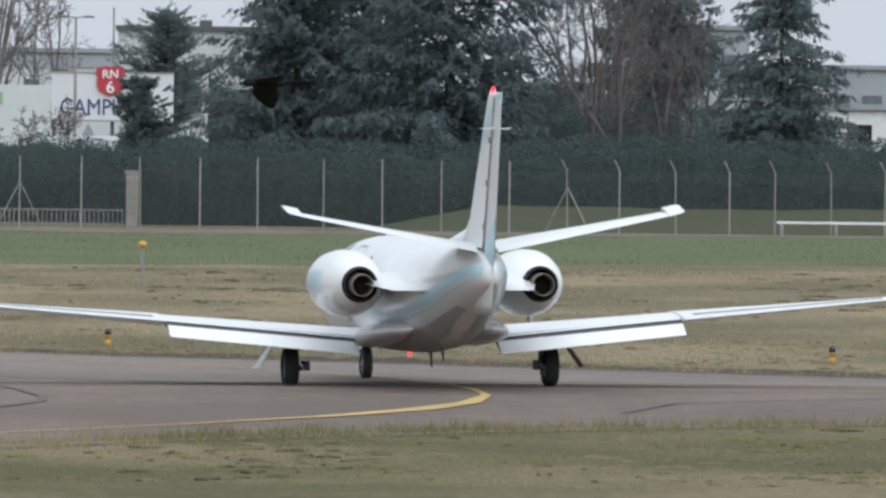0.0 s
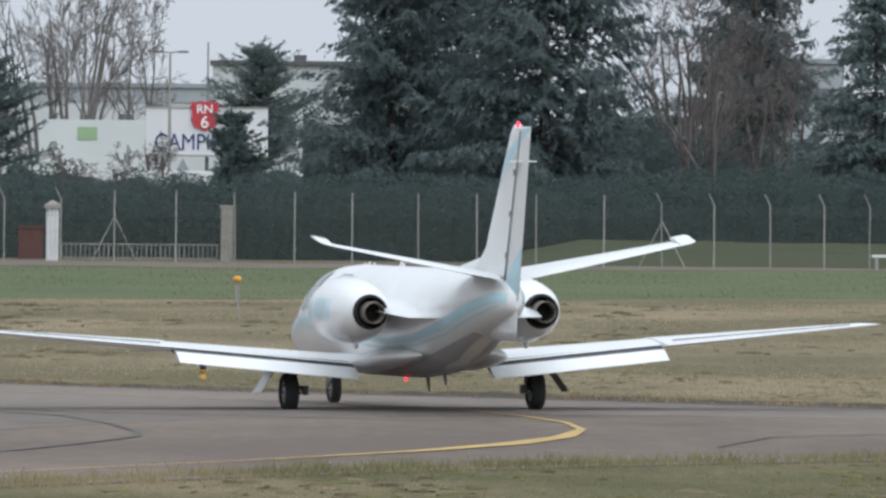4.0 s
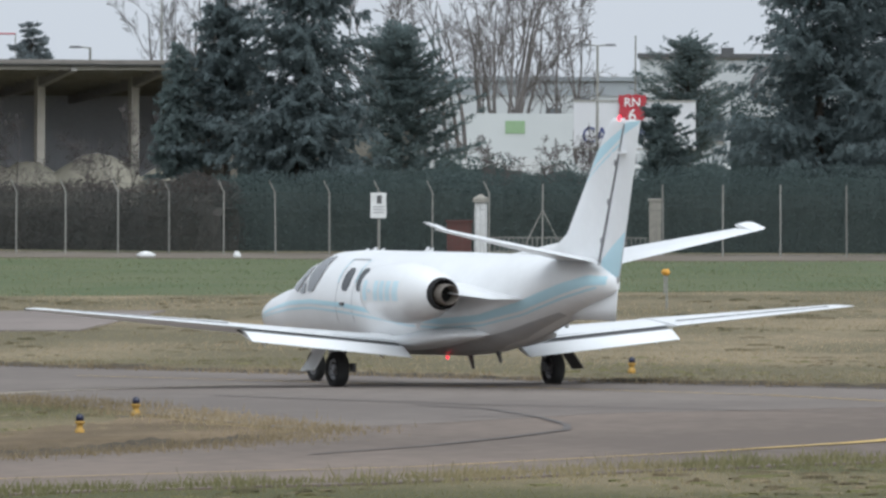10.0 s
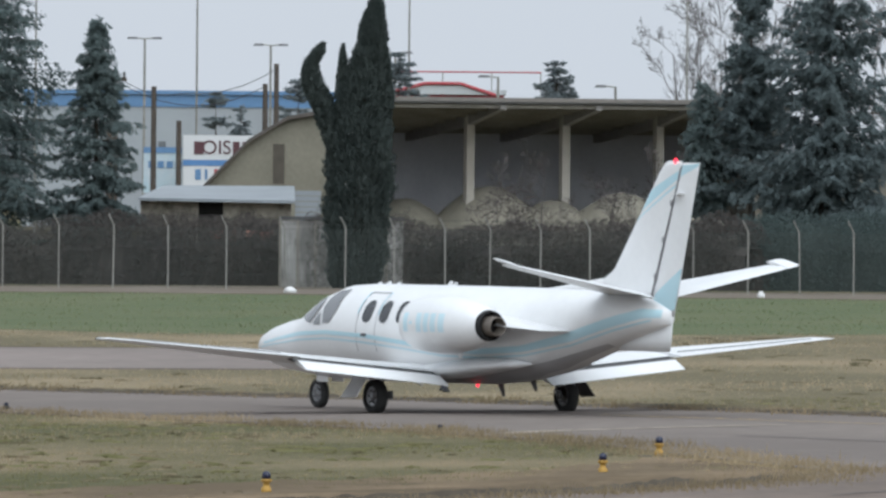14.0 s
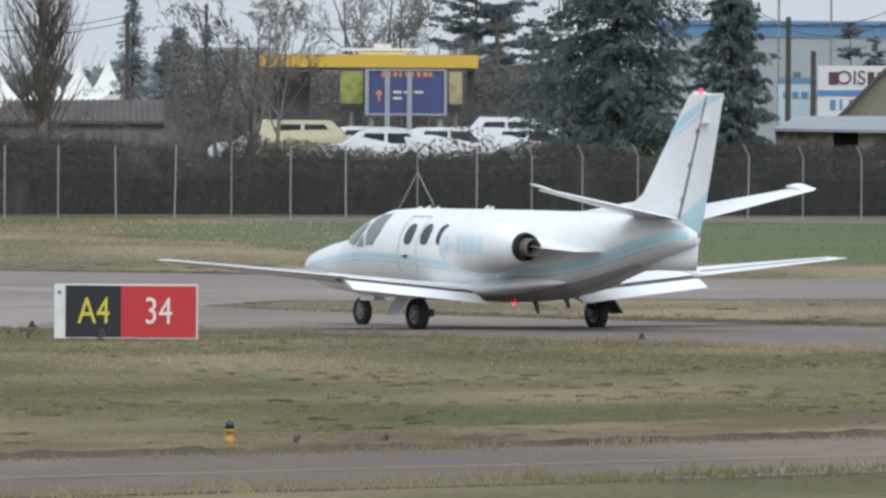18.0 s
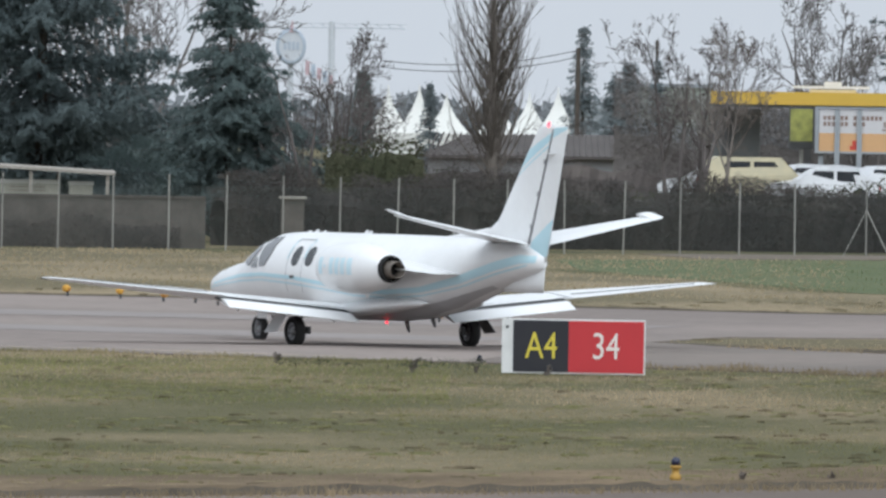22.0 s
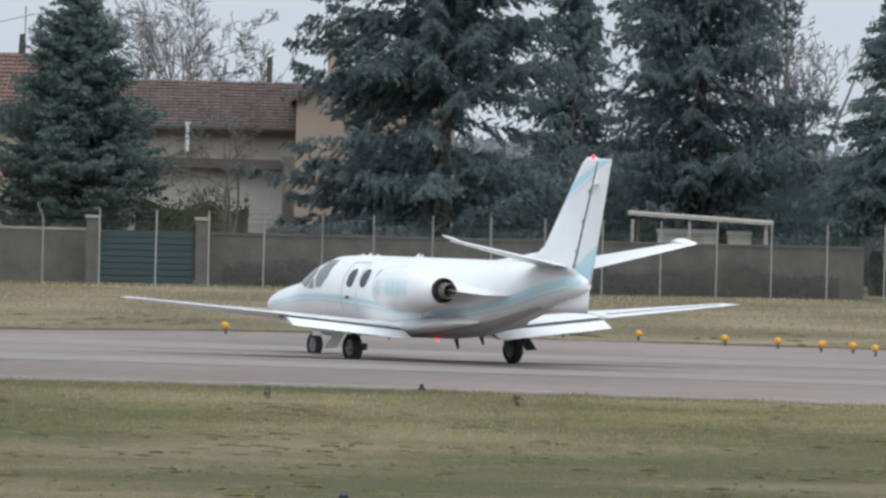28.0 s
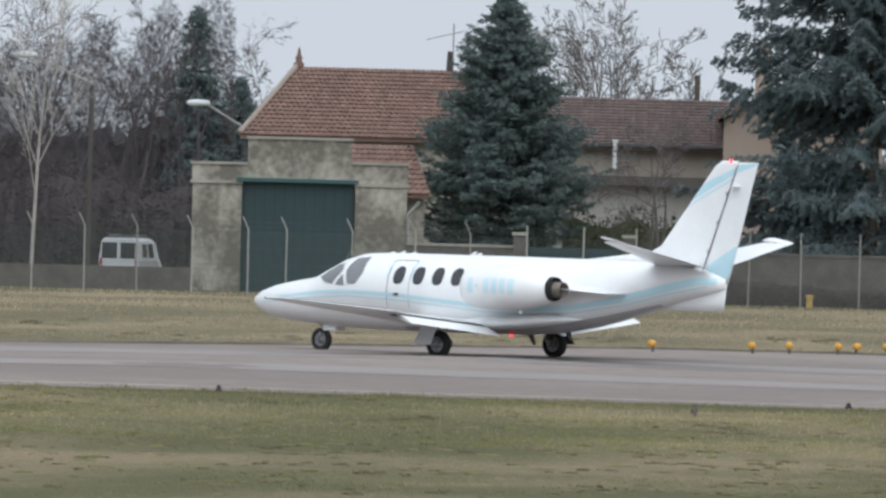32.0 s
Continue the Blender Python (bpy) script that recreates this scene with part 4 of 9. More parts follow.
        loft(V, F, [[(0.30, s * 1.98, 0.80), (-0.10, s * 1.98, 0.79), (-0.10, s * 2.00, 0.79), (0.30, s * 2.00, 0.80)], [(0.30, s * 2.36, 0.26), (-0.16, s * 2.34, 0.28), (-0.16, s * 2.36, 0.28), (0.30, s * 2.38, 0.26)]])
        mesh("gear_door", V, F, WHITE if s > 0 else DARKGREY, jet, "open main gear door")
        V, F = [], []
        tube(V, F, (-0.05, s * 1.72, 0.36), (-0.12, s * 1.66, 0.30), 0.03)
        tube(V, F, (-0.12, s * 1.66, 0.38), (-0.12, s * 1.66, 0.24), 0.05)
        mesh("brake_unit", V, F, DARKGREY, g)
    V, F = [], []
    tube(V, F, (4.75, 0, 0.72), (4.84, 0, 0.30), 0.05, 0.042)
    tube(V, F, (4.84, -0.09, 0.235), (4.84, 0.09, 0.235), 0.03)
    tube(V, F, (4.84, 0.085, 0.235), (4.83, 0.085, 0.42), 0.02)
    tube(V, F, (4.84, -0.085, 0.235), (4.83, -0.085, 0.42), 0.02)
    mesh("nose_gear_leg", V, F, STEEL, jet, "metal nose gear leg", True)
    for s in (1, -1):
        V, F = [], []
        box(V, F, (4.50, s * 0.15, 0.53), (0.36, 0.015, 0.16))
        mesh("nose_gear_door", V, F, WHITE, jet)
    wheels = [wheel("main_wheel", jet, 0, 1.88, 0.285, 0.20), wheel("main_wheel", jet, 0, -1.88, 0.285, 0.20), wheel("nose_wheel", jet, 4.85, 0, 0.25, 0.14)]
    return jet, wheels


jet, wheels = build_aircraft()


# ---- plants ----
def blades(P, length, width, rng, droop=0.0, flat=0.0, D=None):
    """Small leaf quads at the points P, turned at random."""
    n = len(P)
    d = rng.normal(size=(n, 3))
    if D is not None:
        d = 0.55 * d + D
    d[:, 2] = d[:, 2] * (1 - flat) - droop
    d /= np.linalg.norm(d, axis=1)[:, None]
    e = np.cross(d, rng.normal(size=(n, 3)))
    e /= np.linalg.norm(e, axis=1)[:, None] + 1e-9
    L = length * rng.uniform(0.6, 1.4, (n, 1))
    W = width * rng.uniform(0.6, 1.4, (n, 1))
    a, b = d * L / 2, e * W / 2
    return np.stack([P - a - b, P - a * 0.6 + b, P + a], 1)


def conifer(name, h, r, seed, label, leaf=SPRUCE, style="spruce", skirt=0.12, count=15000, sweep=0.0):
    """A tapered trunk, arching limbs with side branchlets, and a crown of many small needle sprays with gaps."""
    rng = np.random.default_rng(seed)
    tree = thing(name, Matrix(), label, "tree")
    V, F = [], []
    lean = rng.normal(0, 0.012 * h, 2)
    prev = (0, 0, -0.2)
    for k in range(1, 9):
        z = h * 0.97 * k / 8
        q = (lean[0] * k / 8, lean[1] * k / 8, z)
        tube(V, F, prev, q, 0.015 * h * (1 - (k - 1) / 8.6), 0.015 * h * (1 - k / 8.6), n=8, cap=False)
        prev = q
    nl = int({"spruce": 18, "cedar": 15, "cone": 46, "pine": 40, "flat": 5}[style] * h + 20)
    u = skirt + (1 - skirt) * np.sort(rng.random(nl)) ** 0.92
    ang = np.arange(nl) * 2.39996 + rng.normal(0, 0.35, nl)
    if sweep:
        # a share of the lower limbs grows towards one side
        ang = np.where((rng.random(nl) < sweep) & (u < 0.40), rng.normal(math.pi / 2, 0.45, nl), ang)
    lump = np.array([noise.noise((1.6 * math.cos(a) + seed, 1.6 * math.sin(a), 0.55 * h * v)) for a, v in zip(ang, u)])
    if style == "spruce":
        reach = r * (1 - u) ** 0.72 * (1 + 0.45 * lump) * rng.uniform(0.78, 1.20, nl) + 0.18
        rise, arch, hang = rng.uniform(-0.30, 0.10, nl), 0.03, 0.50
    elif style == "cedar":
        reach = 0.98 * r * (1 - u) ** 0.62 * (1 + 0.55 * lump) * rng.uniform(0.60, 1.16, nl) + 0.25
        rise, arch, hang = rng.uniform(-0.26, 0.16, nl) + 0.35 * u, -0.05, 0.50
    elif style == "pine":
        reach = 0.86 * r * (1 - u) ** 0.42 * (0.45 + 0.55 * np.minimum(1, (u - skirt) / 0.15)) * (1 + 1.1 * lump) * rng.uniform(0.65, 1.05, nl) + 0.1
        rise, arch, hang = rng.uniform(0.2, 0.8, nl), 0.0, -0.30
    elif style == "flat":
        reach = r * (1.02 - u) ** 0.42 * (1 + 0.6 * lump) * rng.uniform(0.55, 1.1, nl) + 0.1
        rise, arch, hang = rng.uniform(-0.06, 0.22, nl), 0.0, 0.08
    else:
        reach = 1.05 * r * np.minimum(1.0, (1 - u) / 0.78) ** 0.74 * (0.80 + 0.20 * np.minimum(1, (u - skirt) / 0.12)) * (1 + 0.22 * lump) * rng.uniform(0.84, 1.06, nl) + 0.1
        rise, arch, hang = rng.uniform(0.15, 0.60, nl), 0.0, -0.10
    O = np.stack([lean[0] * u, lean[1] * u, u * h], 1)
    way = np.stack([np.cos(ang), np.sin(ang), rise], 1)
    T = O + way * reach[:, None]
    M = (O + T) / 2 + np.array([0, 0, 1.0]) * (arch * reach)[:, None]
    for o, m, t in zip(O.tolist(), M.tolist(), T.tolist()):
        tube(V, F, o, m, 0.024, 0.015, n=3, cap=False)
        tube(V, F, m, t, 0.015, 0.006, n=3, cap=False)
    mesh("trunk", V, F, BARK, tree, "dark bark trunk and limbs")
    # side branchlets, longest near the middle of a limb
    nb = np.maximum(4, (4 + 7 * reach).astype(int))
    idx = np.repeat(np.arange(nl), nb)
    n2 = len(idx)
    s = rng.random(n2) ** 0.75 * 0.98 + 0.02
    S = s[:, None]
    base = (1 - S) ** 2 * O[idx] + 2 * S * (1 - S) * M[idx] + S * S * T[idx]
    hand = np.where(rng.random(n2) < 0.5, -1.0, 1.0)
    out = np.stack([np.cos(ang[idx]), np.sin(ang[idx])], 1)
    across = np.stack([-out[:, 1], out[:, 0]], 1) * hand[:, None]
    d2 = np.concatenate([0.55 * out + across * rng.uniform(0.3, 1.1, (n2, 1)), -(hang * rng.uniform(0.4, 1.5, (n2, 1)))], 1)
    d2 /= np.linalg.norm(d2, axis=1)[:, None]
    bl = (0.10 + 0.34 * np.minimum(reach[idx], 3.2) * (1.08 - s) ** 0.7) * rng.uniform(0.5, 1.25, n2)
    k = np.maximum(2, (bl / bl.sum() * count * 1.95).astype(int))
    jdx = np.repeat(np.arange(n2), k)
    n3 = len(jdx)
    f = rng.random(n3) * 1.05
    P = base[jdx] + d2[jdx] * (bl[jdx] * f)[:, None] + rng.normal(0, 0.035, (n3, 3)) + np.array([0, 0, -0.10]) * (f * f * bl[jdx])[:, None]
    D = d2[jdx] + np.array([0, 0, -0.25 if hang > 0.3 else 0.0])
    keep = P[:, 2] > 0.05
    size = {"spruce": (0.165, 0.062), "cedar": (0.20, 0.075), "cone": (0.13, 0.07), "pine": (0.13, 0.06), "flat": (0.24, 0.085)}[style]
    sprays = [blades(P[keep], size[0], size[1], rng, 0.0, 0.0, 1.3 * D[keep])]
    if style != "flat":
        # broader sprays close the inside of the crown
        n4 = int(count * 0.12)
        m = rng.integers(0, nl, n4)
        q = rng.uniform(0.05, 0.72, (n4, 1))
        I = O[m] + (T[m] - O[m]) * q + rng.normal(0, 0.10, (n4, 3))
        sprays.append(blades(I[I[:, 2] > 0.2], size[0] * 1.7, size[1] * 1.7, rng, 0.1))
    quads("crown", np.concatenate(sprays), leaf, tree)
    return tree


def cypress(name, stems, seed, label):
    """A columnar cypress: several upright stems, rows of (y, z, radius), each wrapped in dense short sprays."""
    rng = np.random.default_rng(seed)
    tree = thing(name, Matrix(), label, "tree")
    V, F, leaves = [], [], []
    for rows in stems:
        R = np.array(rows, dtype=float)
        for a, b in zip(rows, rows[1:]):
            tube(V, F, (0, a[0], a[1]), (0, b[0], b[1]), 0.10 * min(1.0, a[2]) + 0.02, 0.10 * min(1.0, b[2]) + 0.02, n=6, cap=False)
        n = int(5200 * sum((b[1] - a[1]) * (a[2] + b[2]) / 2 for a, b in zip(rows, rows[1:])))
        z = rng.uniform(R[0, 1], R[-1, 1], n)
        c, r = np.interp(z, R[:, 1], R[:, 0]), np.interp(z, R[:, 1], R[:, 2])
        a = rng.uniform(0, 2 * math.pi, n)
        w = np.array([1 + 0.30 * noise.noise((2.2 * math.cos(q), 2.2 * math.sin(q) + seed, 1.3 * v)) + 0.16 * noise.noise((6 * math.cos(q), 6 * math.sin(q), 4 * v)) for q, v in zip(a, z)])
        q = r * w * rng.uniform(0.3, 1.0, n) ** 0.4
        P = np.stack([q * np.cos(a), c + q * np.sin(a), z], 1)
        D = np.stack([0.5 * np.cos(a), 0.5 * np.sin(a), np.full(n, 1.5)], 1)
        leaves.append(blades(P, 0.19, 0.065, rng, 0.0, 0.0, 1.3 * D))
    mesh("trunk", V, F, BARK, tree, "dark bark trunk")
    quads("crown", np.concatenate(leaves), CYPRESS, tree)
    return tree


def poplar(name, h, r, seed, label, bark):
    """A leafless columnar poplar: a straight trunk and very many steep limbs that carry steep twigs."""
    rng = np.random.default_rng(seed)
    tree = thing(name, Matrix(), label, "tree")
    V, F = [], []
    for k in range(10):
        tube(V, F, (0.02 * math.sin(k), 0, -0.1 + h * k / 10), (0.02 * math.sin(k + 1), 0, -0.1 + h * (k + 1) / 10), 0.25 * (1 - k / 10.5), 0.25 * (1 - (k + 1) / 10.5), n=8, cap=False)
    Q = []
    n = 150
    u = 0.13 + 0.80 * rng.random(n) ** 1.1
    a = rng.uniform(0, 2 * math.pi, n)
    top = r * np.sin(math.pi * np.clip(0.22 + 0.70 * u, 0, 1)) ** 0.5
    P = np.stack([0 * u, 0 * u, u * h], 1)
    L = rng.uniform(0.16, 0.30, n) * h * (1.1 - 0.6 * u)
    R = 0.045 * (1.15 - u)
    D = np.stack([np.cos(a), np.sin(a), 0 * a], 1)
    slope = top / L * rng.uniform(0.6, 1.25, n)
    D = D * slope[:, None] + np.array([0, 0, 1.0])
    D /= np.linalg.norm(D, axis=1)[:, None]
    for level, (segs, kids) in enumerate(((6, 2), (4, 3), (3, 0))):
        st, di, le, ra = [], [], [], []
        for k in range(segs):
            D = D + rng.normal(0, 0.05 + 0.04 * level, D.shape) + np.array([0, 0, 0.10])
            D /= np.linalg.norm(D, axis=1)[:, None]
            E = P + D * (L / segs)[:, None]
            r0, r1 = np.maximum(R * (1 - 0.8 * k / segs), 0.0065), np.maximum(R * (1 - 0.8 * (k + 1) / segs), 0.005)
            for ref in ((1.0, 0.2, 0), (0.1, 1.0, 0))[level == 2:]:
                s = np.cross(D, ref)
                s /= np.linalg.norm(s, axis=1)[:, None] + 1e-9
                Q.append(np.stack([P - s * r0[:, None], P + s * r0[:, None], E + s * r1[:, None], E - s * r1[:, None]], 1))
            for _ in range(kids):
                side = rng.normal(size=D.shape)
                side[:, 2] = 0
                nd = D + 0.55 * side
                nd[:, 2] += 0.5
                nd /= np.linalg.norm(nd, axis=1)[:, None]
                st.append(E.copy())
                di.append(nd)
                le.append(L * rng.uniform(0.22, 0.45, len(D)))
                ra.append(r1 * 0.6)
            P = E
        if st:
            P, D, L, R = np.concatenate(st), np.concatenate(di), np.concatenate(le), np.concatenate(ra)
            if len(P) > 4200:
                keep = rng.choice(len(P), 4200, replace=False)
                P, D, L, R = P[keep], D[keep], L[keep], R[keep]
    mesh("trunk", V, F, bark, tree)
    quads("twig_crown", np.concatenate(Q).astype(np.float32), bark, tree)
    return tree


def bare_tree(name, h, seed, label, bark=PALEBARK, spread=0.5, levels=5, fork=0.28, up=0.25, thick=0.012, multi=1, group="", wob=0.07):
    """A leafless tree: forking limbs down to thin twigs, grown level by level."""
    rng = np.random.default_rng(seed)
    tree = thing(name, Matrix(), label, "tree", group)
    a = rng.uniform(0, 6.28, multi) + np.arange(multi) * 2.1
    lean = 0.16 if multi > 1 else 0.015
    P = np.stack([0.2 * np.cos(a) * (multi > 1), 0.2 * np.sin(a) * (multi > 1), np.full(multi, -0.1)], 1)
    D = np.stack([lean * np.cos(a), lean * np.sin(a), np.ones(multi)], 1)
    D /= np.linalg.norm(D, axis=1)[:, None]
    L, R = np.full(multi, h * 0.80), np.full(multi, h * thick)
    V, F, Q = [], [], []
    for level in range(levels):
        segs = (9, 6, 5, 4, 2, 2)[level]
        starts, dirs, lens, rads = [], [], [], []
        for k in range(segs):
            D = D + rng.normal(0, wob + 0.02 * level, D.shape)
            D[:, 2] += up * 0.05
            D /= np.linalg.norm(D, axis=1)[:, None]
            E = P + D * (L / segs)[:, None]
            r0, r1 = R * (1 - 0.85 * k / segs), R * (1 - 0.85 * (k + 1) / segs)
            thin = 0.0125 if bark is HAZEBARK else 0.008
            r0, r1 = np.maximum(r0, thin), np.maximum(r1, 0.8 * thin)
            if level < 2:
                for p, q, x, y in zip(P, E, r0, r1):
                    tube(V, F, p.tolist(), q.tolist(), float(x), float(y), n=6 if level == 0 else 4, cap=False)
            else:
                for ref in ((0, 0, 1.0), (1.0, 0.3, 0))[level > 2:]:
                    s = np.cross(D, ref)
                    s /= np.linalg.norm(s, axis=1)[:, None] + 1e-9
                    Q.append(np.stack([P - s * r0[:, None], P + s * r0[:, None], E + s * r1[:, None], E - s * r1[:, None]], 1))
            if level < levels - 1 and (k / segs >= (fork if level == 0 else 0.12)):
                for _ in range((2, 2, 2, 2, 2)[level]):
                    side = np.cross(rng.normal(size=D.shape), D)
                    side /= np.linalg.norm(side, axis=1)[:, None]
                    nd = D * (1 - 0.5 * spread) + side * spread * rng.uniform(0.7, 1.3, (len(D), 1))
                    nd[:, 2] += up * 0.3
                    nd /= np.linalg.norm(nd, axis=1)[:, None]
                    starts.append(E.copy())
                    dirs.append(nd)
                    lens.append(L * (0.56 if level == 0 else 0.5) * rng.uniform(0.6, 1.1, len(D)) * (1 - 0.45 * k / segs))
                    rads.append(r1 * 0.55)
            P = E
        if not starts:
            break
        P, D, L, R = np.concatenate(starts), np.concatenate(dirs), np.concatenate(lens), np.concatenate(rads)
        cap = (10, 110, 700, 1850, 1850)[level]
        if len(P) > cap:
            keep = rng.choice(len(P), cap, replace=False)
            P, D, L, R = P[keep], D[keep], L[keep], R[keep]
    mesh("trunk", V, F, bark, tree)
    quads("twig_crown", np.concatenate(Q).astype(np.float32), bark, tree)
    return tree


def thicket(name, line, depth, h, material, density, seed, label, leaf=(0.22, 0.08), rough=0.35, kind="stuff", z0=0.0, gaps=0.0, category="hedge", core=0.84):
    """A hedge or scrub belt along a line: leaves or twigs that fill an uneven body."""
    rng = np.random.default_rng(seed)
    pts = along(line, 200)
    total = sum((b - a).length for a, b in zip(pts, pts[1:]))
    n = int(total * density * 2)
    i = rng.integers(0, 199, n)
    f = rng.random(n)
    A = np.array([(p.x, p.y) for p in pts])
    xy = A[i] + (A[i + 1] - A[i]) * f[:, None]
    d = A[i + 1] - A[i]
    d /= np.linalg.norm(d, axis=1)[:, None]
    nrm = np.stack([d[:, 1], -d[:, 0]], 1)
    off = rng.uniform(-0.5, 0.5, n) * depth
    run = (i + f) / 199 * total
    top = h * (1 + rough * np.array([0.6 * noise.noise((s * 0.22, seed, 0.3)) + 0.4 * noise.noise((s * 0.9, seed, 1.3)) for s in run])) * (1 - 0.25 * (2 * off / depth) ** 2)
    z = top * (1 - rng.random(n) ** 1.15)
    xyz = np.concatenate([xy + nrm * off[:, None], z[:, None] + z0], 1)
    if gaps:
        keep = np.array([noise.noise((s * 0.6, z_ * 0.9, seed + 5.5)) > -0.45 + gaps * 0.5 * z_ / h for s, z_ in zip(run, z)])
        xyz = xyz[keep]
    leaves = blades(xyz, 0.76 * leaf[0], 0.80 * leaf[1], rng, -0.25, 0.0)
    # the dense inner mass: a lumpy ridge under the outer leaves
    m = max(2, int(total / 0.35))
    C = along(line, m)
    rows = []
    for i_, c in enumerate(C):
        e = (C[min(i_ + 1, m - 1)] - C[max(i_ - 1, 0)]).normalized()
        w = Vector((e.y, -e.x))
        s_ = i_ / (m - 1) * total
        ht = h * (1 + rough * (0.6 * noise.noise((s_ * 0.22, seed, 0.3)) + 0.4 * noise.noise((s_ * 0.9, seed, 1.3))))
        rows.append([(c.x + w.x * depth * o_, c.y + w.y * depth * o_, z0 + max(0.0, ht * z_ * (1 + 0.10 * noise.noise((s_ * 1.7, z_ * 4, seed))))) for o_, z_ in ((0.24, 0), (0.27, 0.30), (0.24, 0.58), (0.14, core), (-0.14, core), (-0.26, 0.5), (-0.24, 0))])
    inner = [q_ for a_, b_ in zip(rows, rows[1:]) for k_ in range(6) for q_ in ([a_[k_], b_[k_], b_[k_ + 1]], [a_[k_], b_[k_ + 1], a_[k_ + 1]])] if core else []
    ob = quads(name, np.concatenate([leaves, np.array(inner)]) if core else leaves, material)
    return tagged(ob, label, category, kind=kind)


def place(tree, azimuth, d, turn=0.0, scale=1.0):
    tree.matrix_basis = stand(azimuth, d, turn) @ Matrix.Diagonal((scale, scale, scale, 1))
    return tree


def grass_bank():
    """A low bank of rough grass that rises behind the fence to the foot of the hedge."""
    V, F, n = [], [], 60
    for i in range(n + 1):
        a = 0.30 - 2.9 * i / n
        k = min(1.0, 6.0 * i / n)
        for d, z in ((462.5, 0.0), (465, 0.14), (469, 0.48), (472, 0.72), (475, 0.80), (482, 0.80)):
            x, y = polar(a, d)
            V.append((x, y, ground_z(x, y) - 0.01 + k * z * (1 + 0.12 * noise.noise((x * 0.3, y * 0.3, 4.0)))))
    F = [(6 * i + c, 6 * i + c + 1, 6 * i + c + 7, 6 * i + c + 6) for i in range(n) for c in range(5)]
    tagged(mesh("grass_bank", V, F, mat("rough_bank_grass", (0.060, 0.076, 0.040), (0.080, 0.078, 0.050), rough=0.95, scale=0.5, fine=4, bump=0.03, mix=0.4, spec=0.1), smooth=True), "low bank of rough grass below the hedge", "bank", kind="structure")


grass_bank()
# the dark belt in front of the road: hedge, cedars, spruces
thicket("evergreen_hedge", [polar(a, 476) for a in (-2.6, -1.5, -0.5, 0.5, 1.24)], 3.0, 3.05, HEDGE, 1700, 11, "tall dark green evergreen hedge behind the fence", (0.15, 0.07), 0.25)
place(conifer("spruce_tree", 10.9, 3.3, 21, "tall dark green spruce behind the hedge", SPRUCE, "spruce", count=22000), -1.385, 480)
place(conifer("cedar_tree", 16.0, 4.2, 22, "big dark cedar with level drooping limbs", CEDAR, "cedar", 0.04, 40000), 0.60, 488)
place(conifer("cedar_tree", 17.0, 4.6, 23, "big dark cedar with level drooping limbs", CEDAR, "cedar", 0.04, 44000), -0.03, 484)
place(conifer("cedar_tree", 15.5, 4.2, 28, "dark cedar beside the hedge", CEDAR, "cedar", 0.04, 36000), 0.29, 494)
place(conifer("pine_tree", 8.2, 3.1, 24, "dark green pine with an uneven crown", SPRUCE, "pine", 0.30, 16000), 1.122, 642)
place(conifer("pine_tree", 4.9, 1.6, 25, "small dark pine before a billboard", SPRUCE, "pine", 0.02, 15000), 1.232, 500)
place(bare_tree("bare_tree", 10.5, 31, "brownish leafless tree with dense twigs", BROWNBUSH, 0.55, 5, 0.2, 0.3, 0.014, 3), -0.70, 500)
place(bare_tree("bare_tree", 8.5, 32, "brownish leafless tree with dense twigs", BROWNBUSH, 0.6, 5, 0.2, 0.2, 0.014, 3), -0.95, 490)
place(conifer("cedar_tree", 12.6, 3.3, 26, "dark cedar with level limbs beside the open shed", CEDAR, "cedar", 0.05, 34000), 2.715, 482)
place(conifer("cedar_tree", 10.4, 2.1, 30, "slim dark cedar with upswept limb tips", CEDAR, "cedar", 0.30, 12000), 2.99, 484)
place(conifer("pine_tree", 7.6, 3.0, 27, "dark green pine with a rounded crown", SPRUCE, "pine", 0.06, 26000), 2.285, 500)
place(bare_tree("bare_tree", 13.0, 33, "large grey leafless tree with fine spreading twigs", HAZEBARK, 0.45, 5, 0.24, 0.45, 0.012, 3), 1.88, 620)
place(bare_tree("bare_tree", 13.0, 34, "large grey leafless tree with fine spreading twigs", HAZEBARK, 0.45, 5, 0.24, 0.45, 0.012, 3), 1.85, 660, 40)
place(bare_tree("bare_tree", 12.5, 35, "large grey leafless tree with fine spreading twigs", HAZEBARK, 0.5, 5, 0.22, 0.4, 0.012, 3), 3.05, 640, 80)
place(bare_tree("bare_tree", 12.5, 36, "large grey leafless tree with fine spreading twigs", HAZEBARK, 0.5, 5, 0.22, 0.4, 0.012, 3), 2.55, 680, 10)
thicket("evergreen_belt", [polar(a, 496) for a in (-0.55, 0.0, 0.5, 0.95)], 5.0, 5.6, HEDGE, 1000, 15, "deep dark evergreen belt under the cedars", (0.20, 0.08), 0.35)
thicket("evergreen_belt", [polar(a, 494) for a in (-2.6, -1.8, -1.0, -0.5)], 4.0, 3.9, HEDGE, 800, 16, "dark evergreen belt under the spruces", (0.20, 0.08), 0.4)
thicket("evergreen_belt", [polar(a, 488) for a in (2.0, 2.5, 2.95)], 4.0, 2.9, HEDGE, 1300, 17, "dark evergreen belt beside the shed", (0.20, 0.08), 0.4)
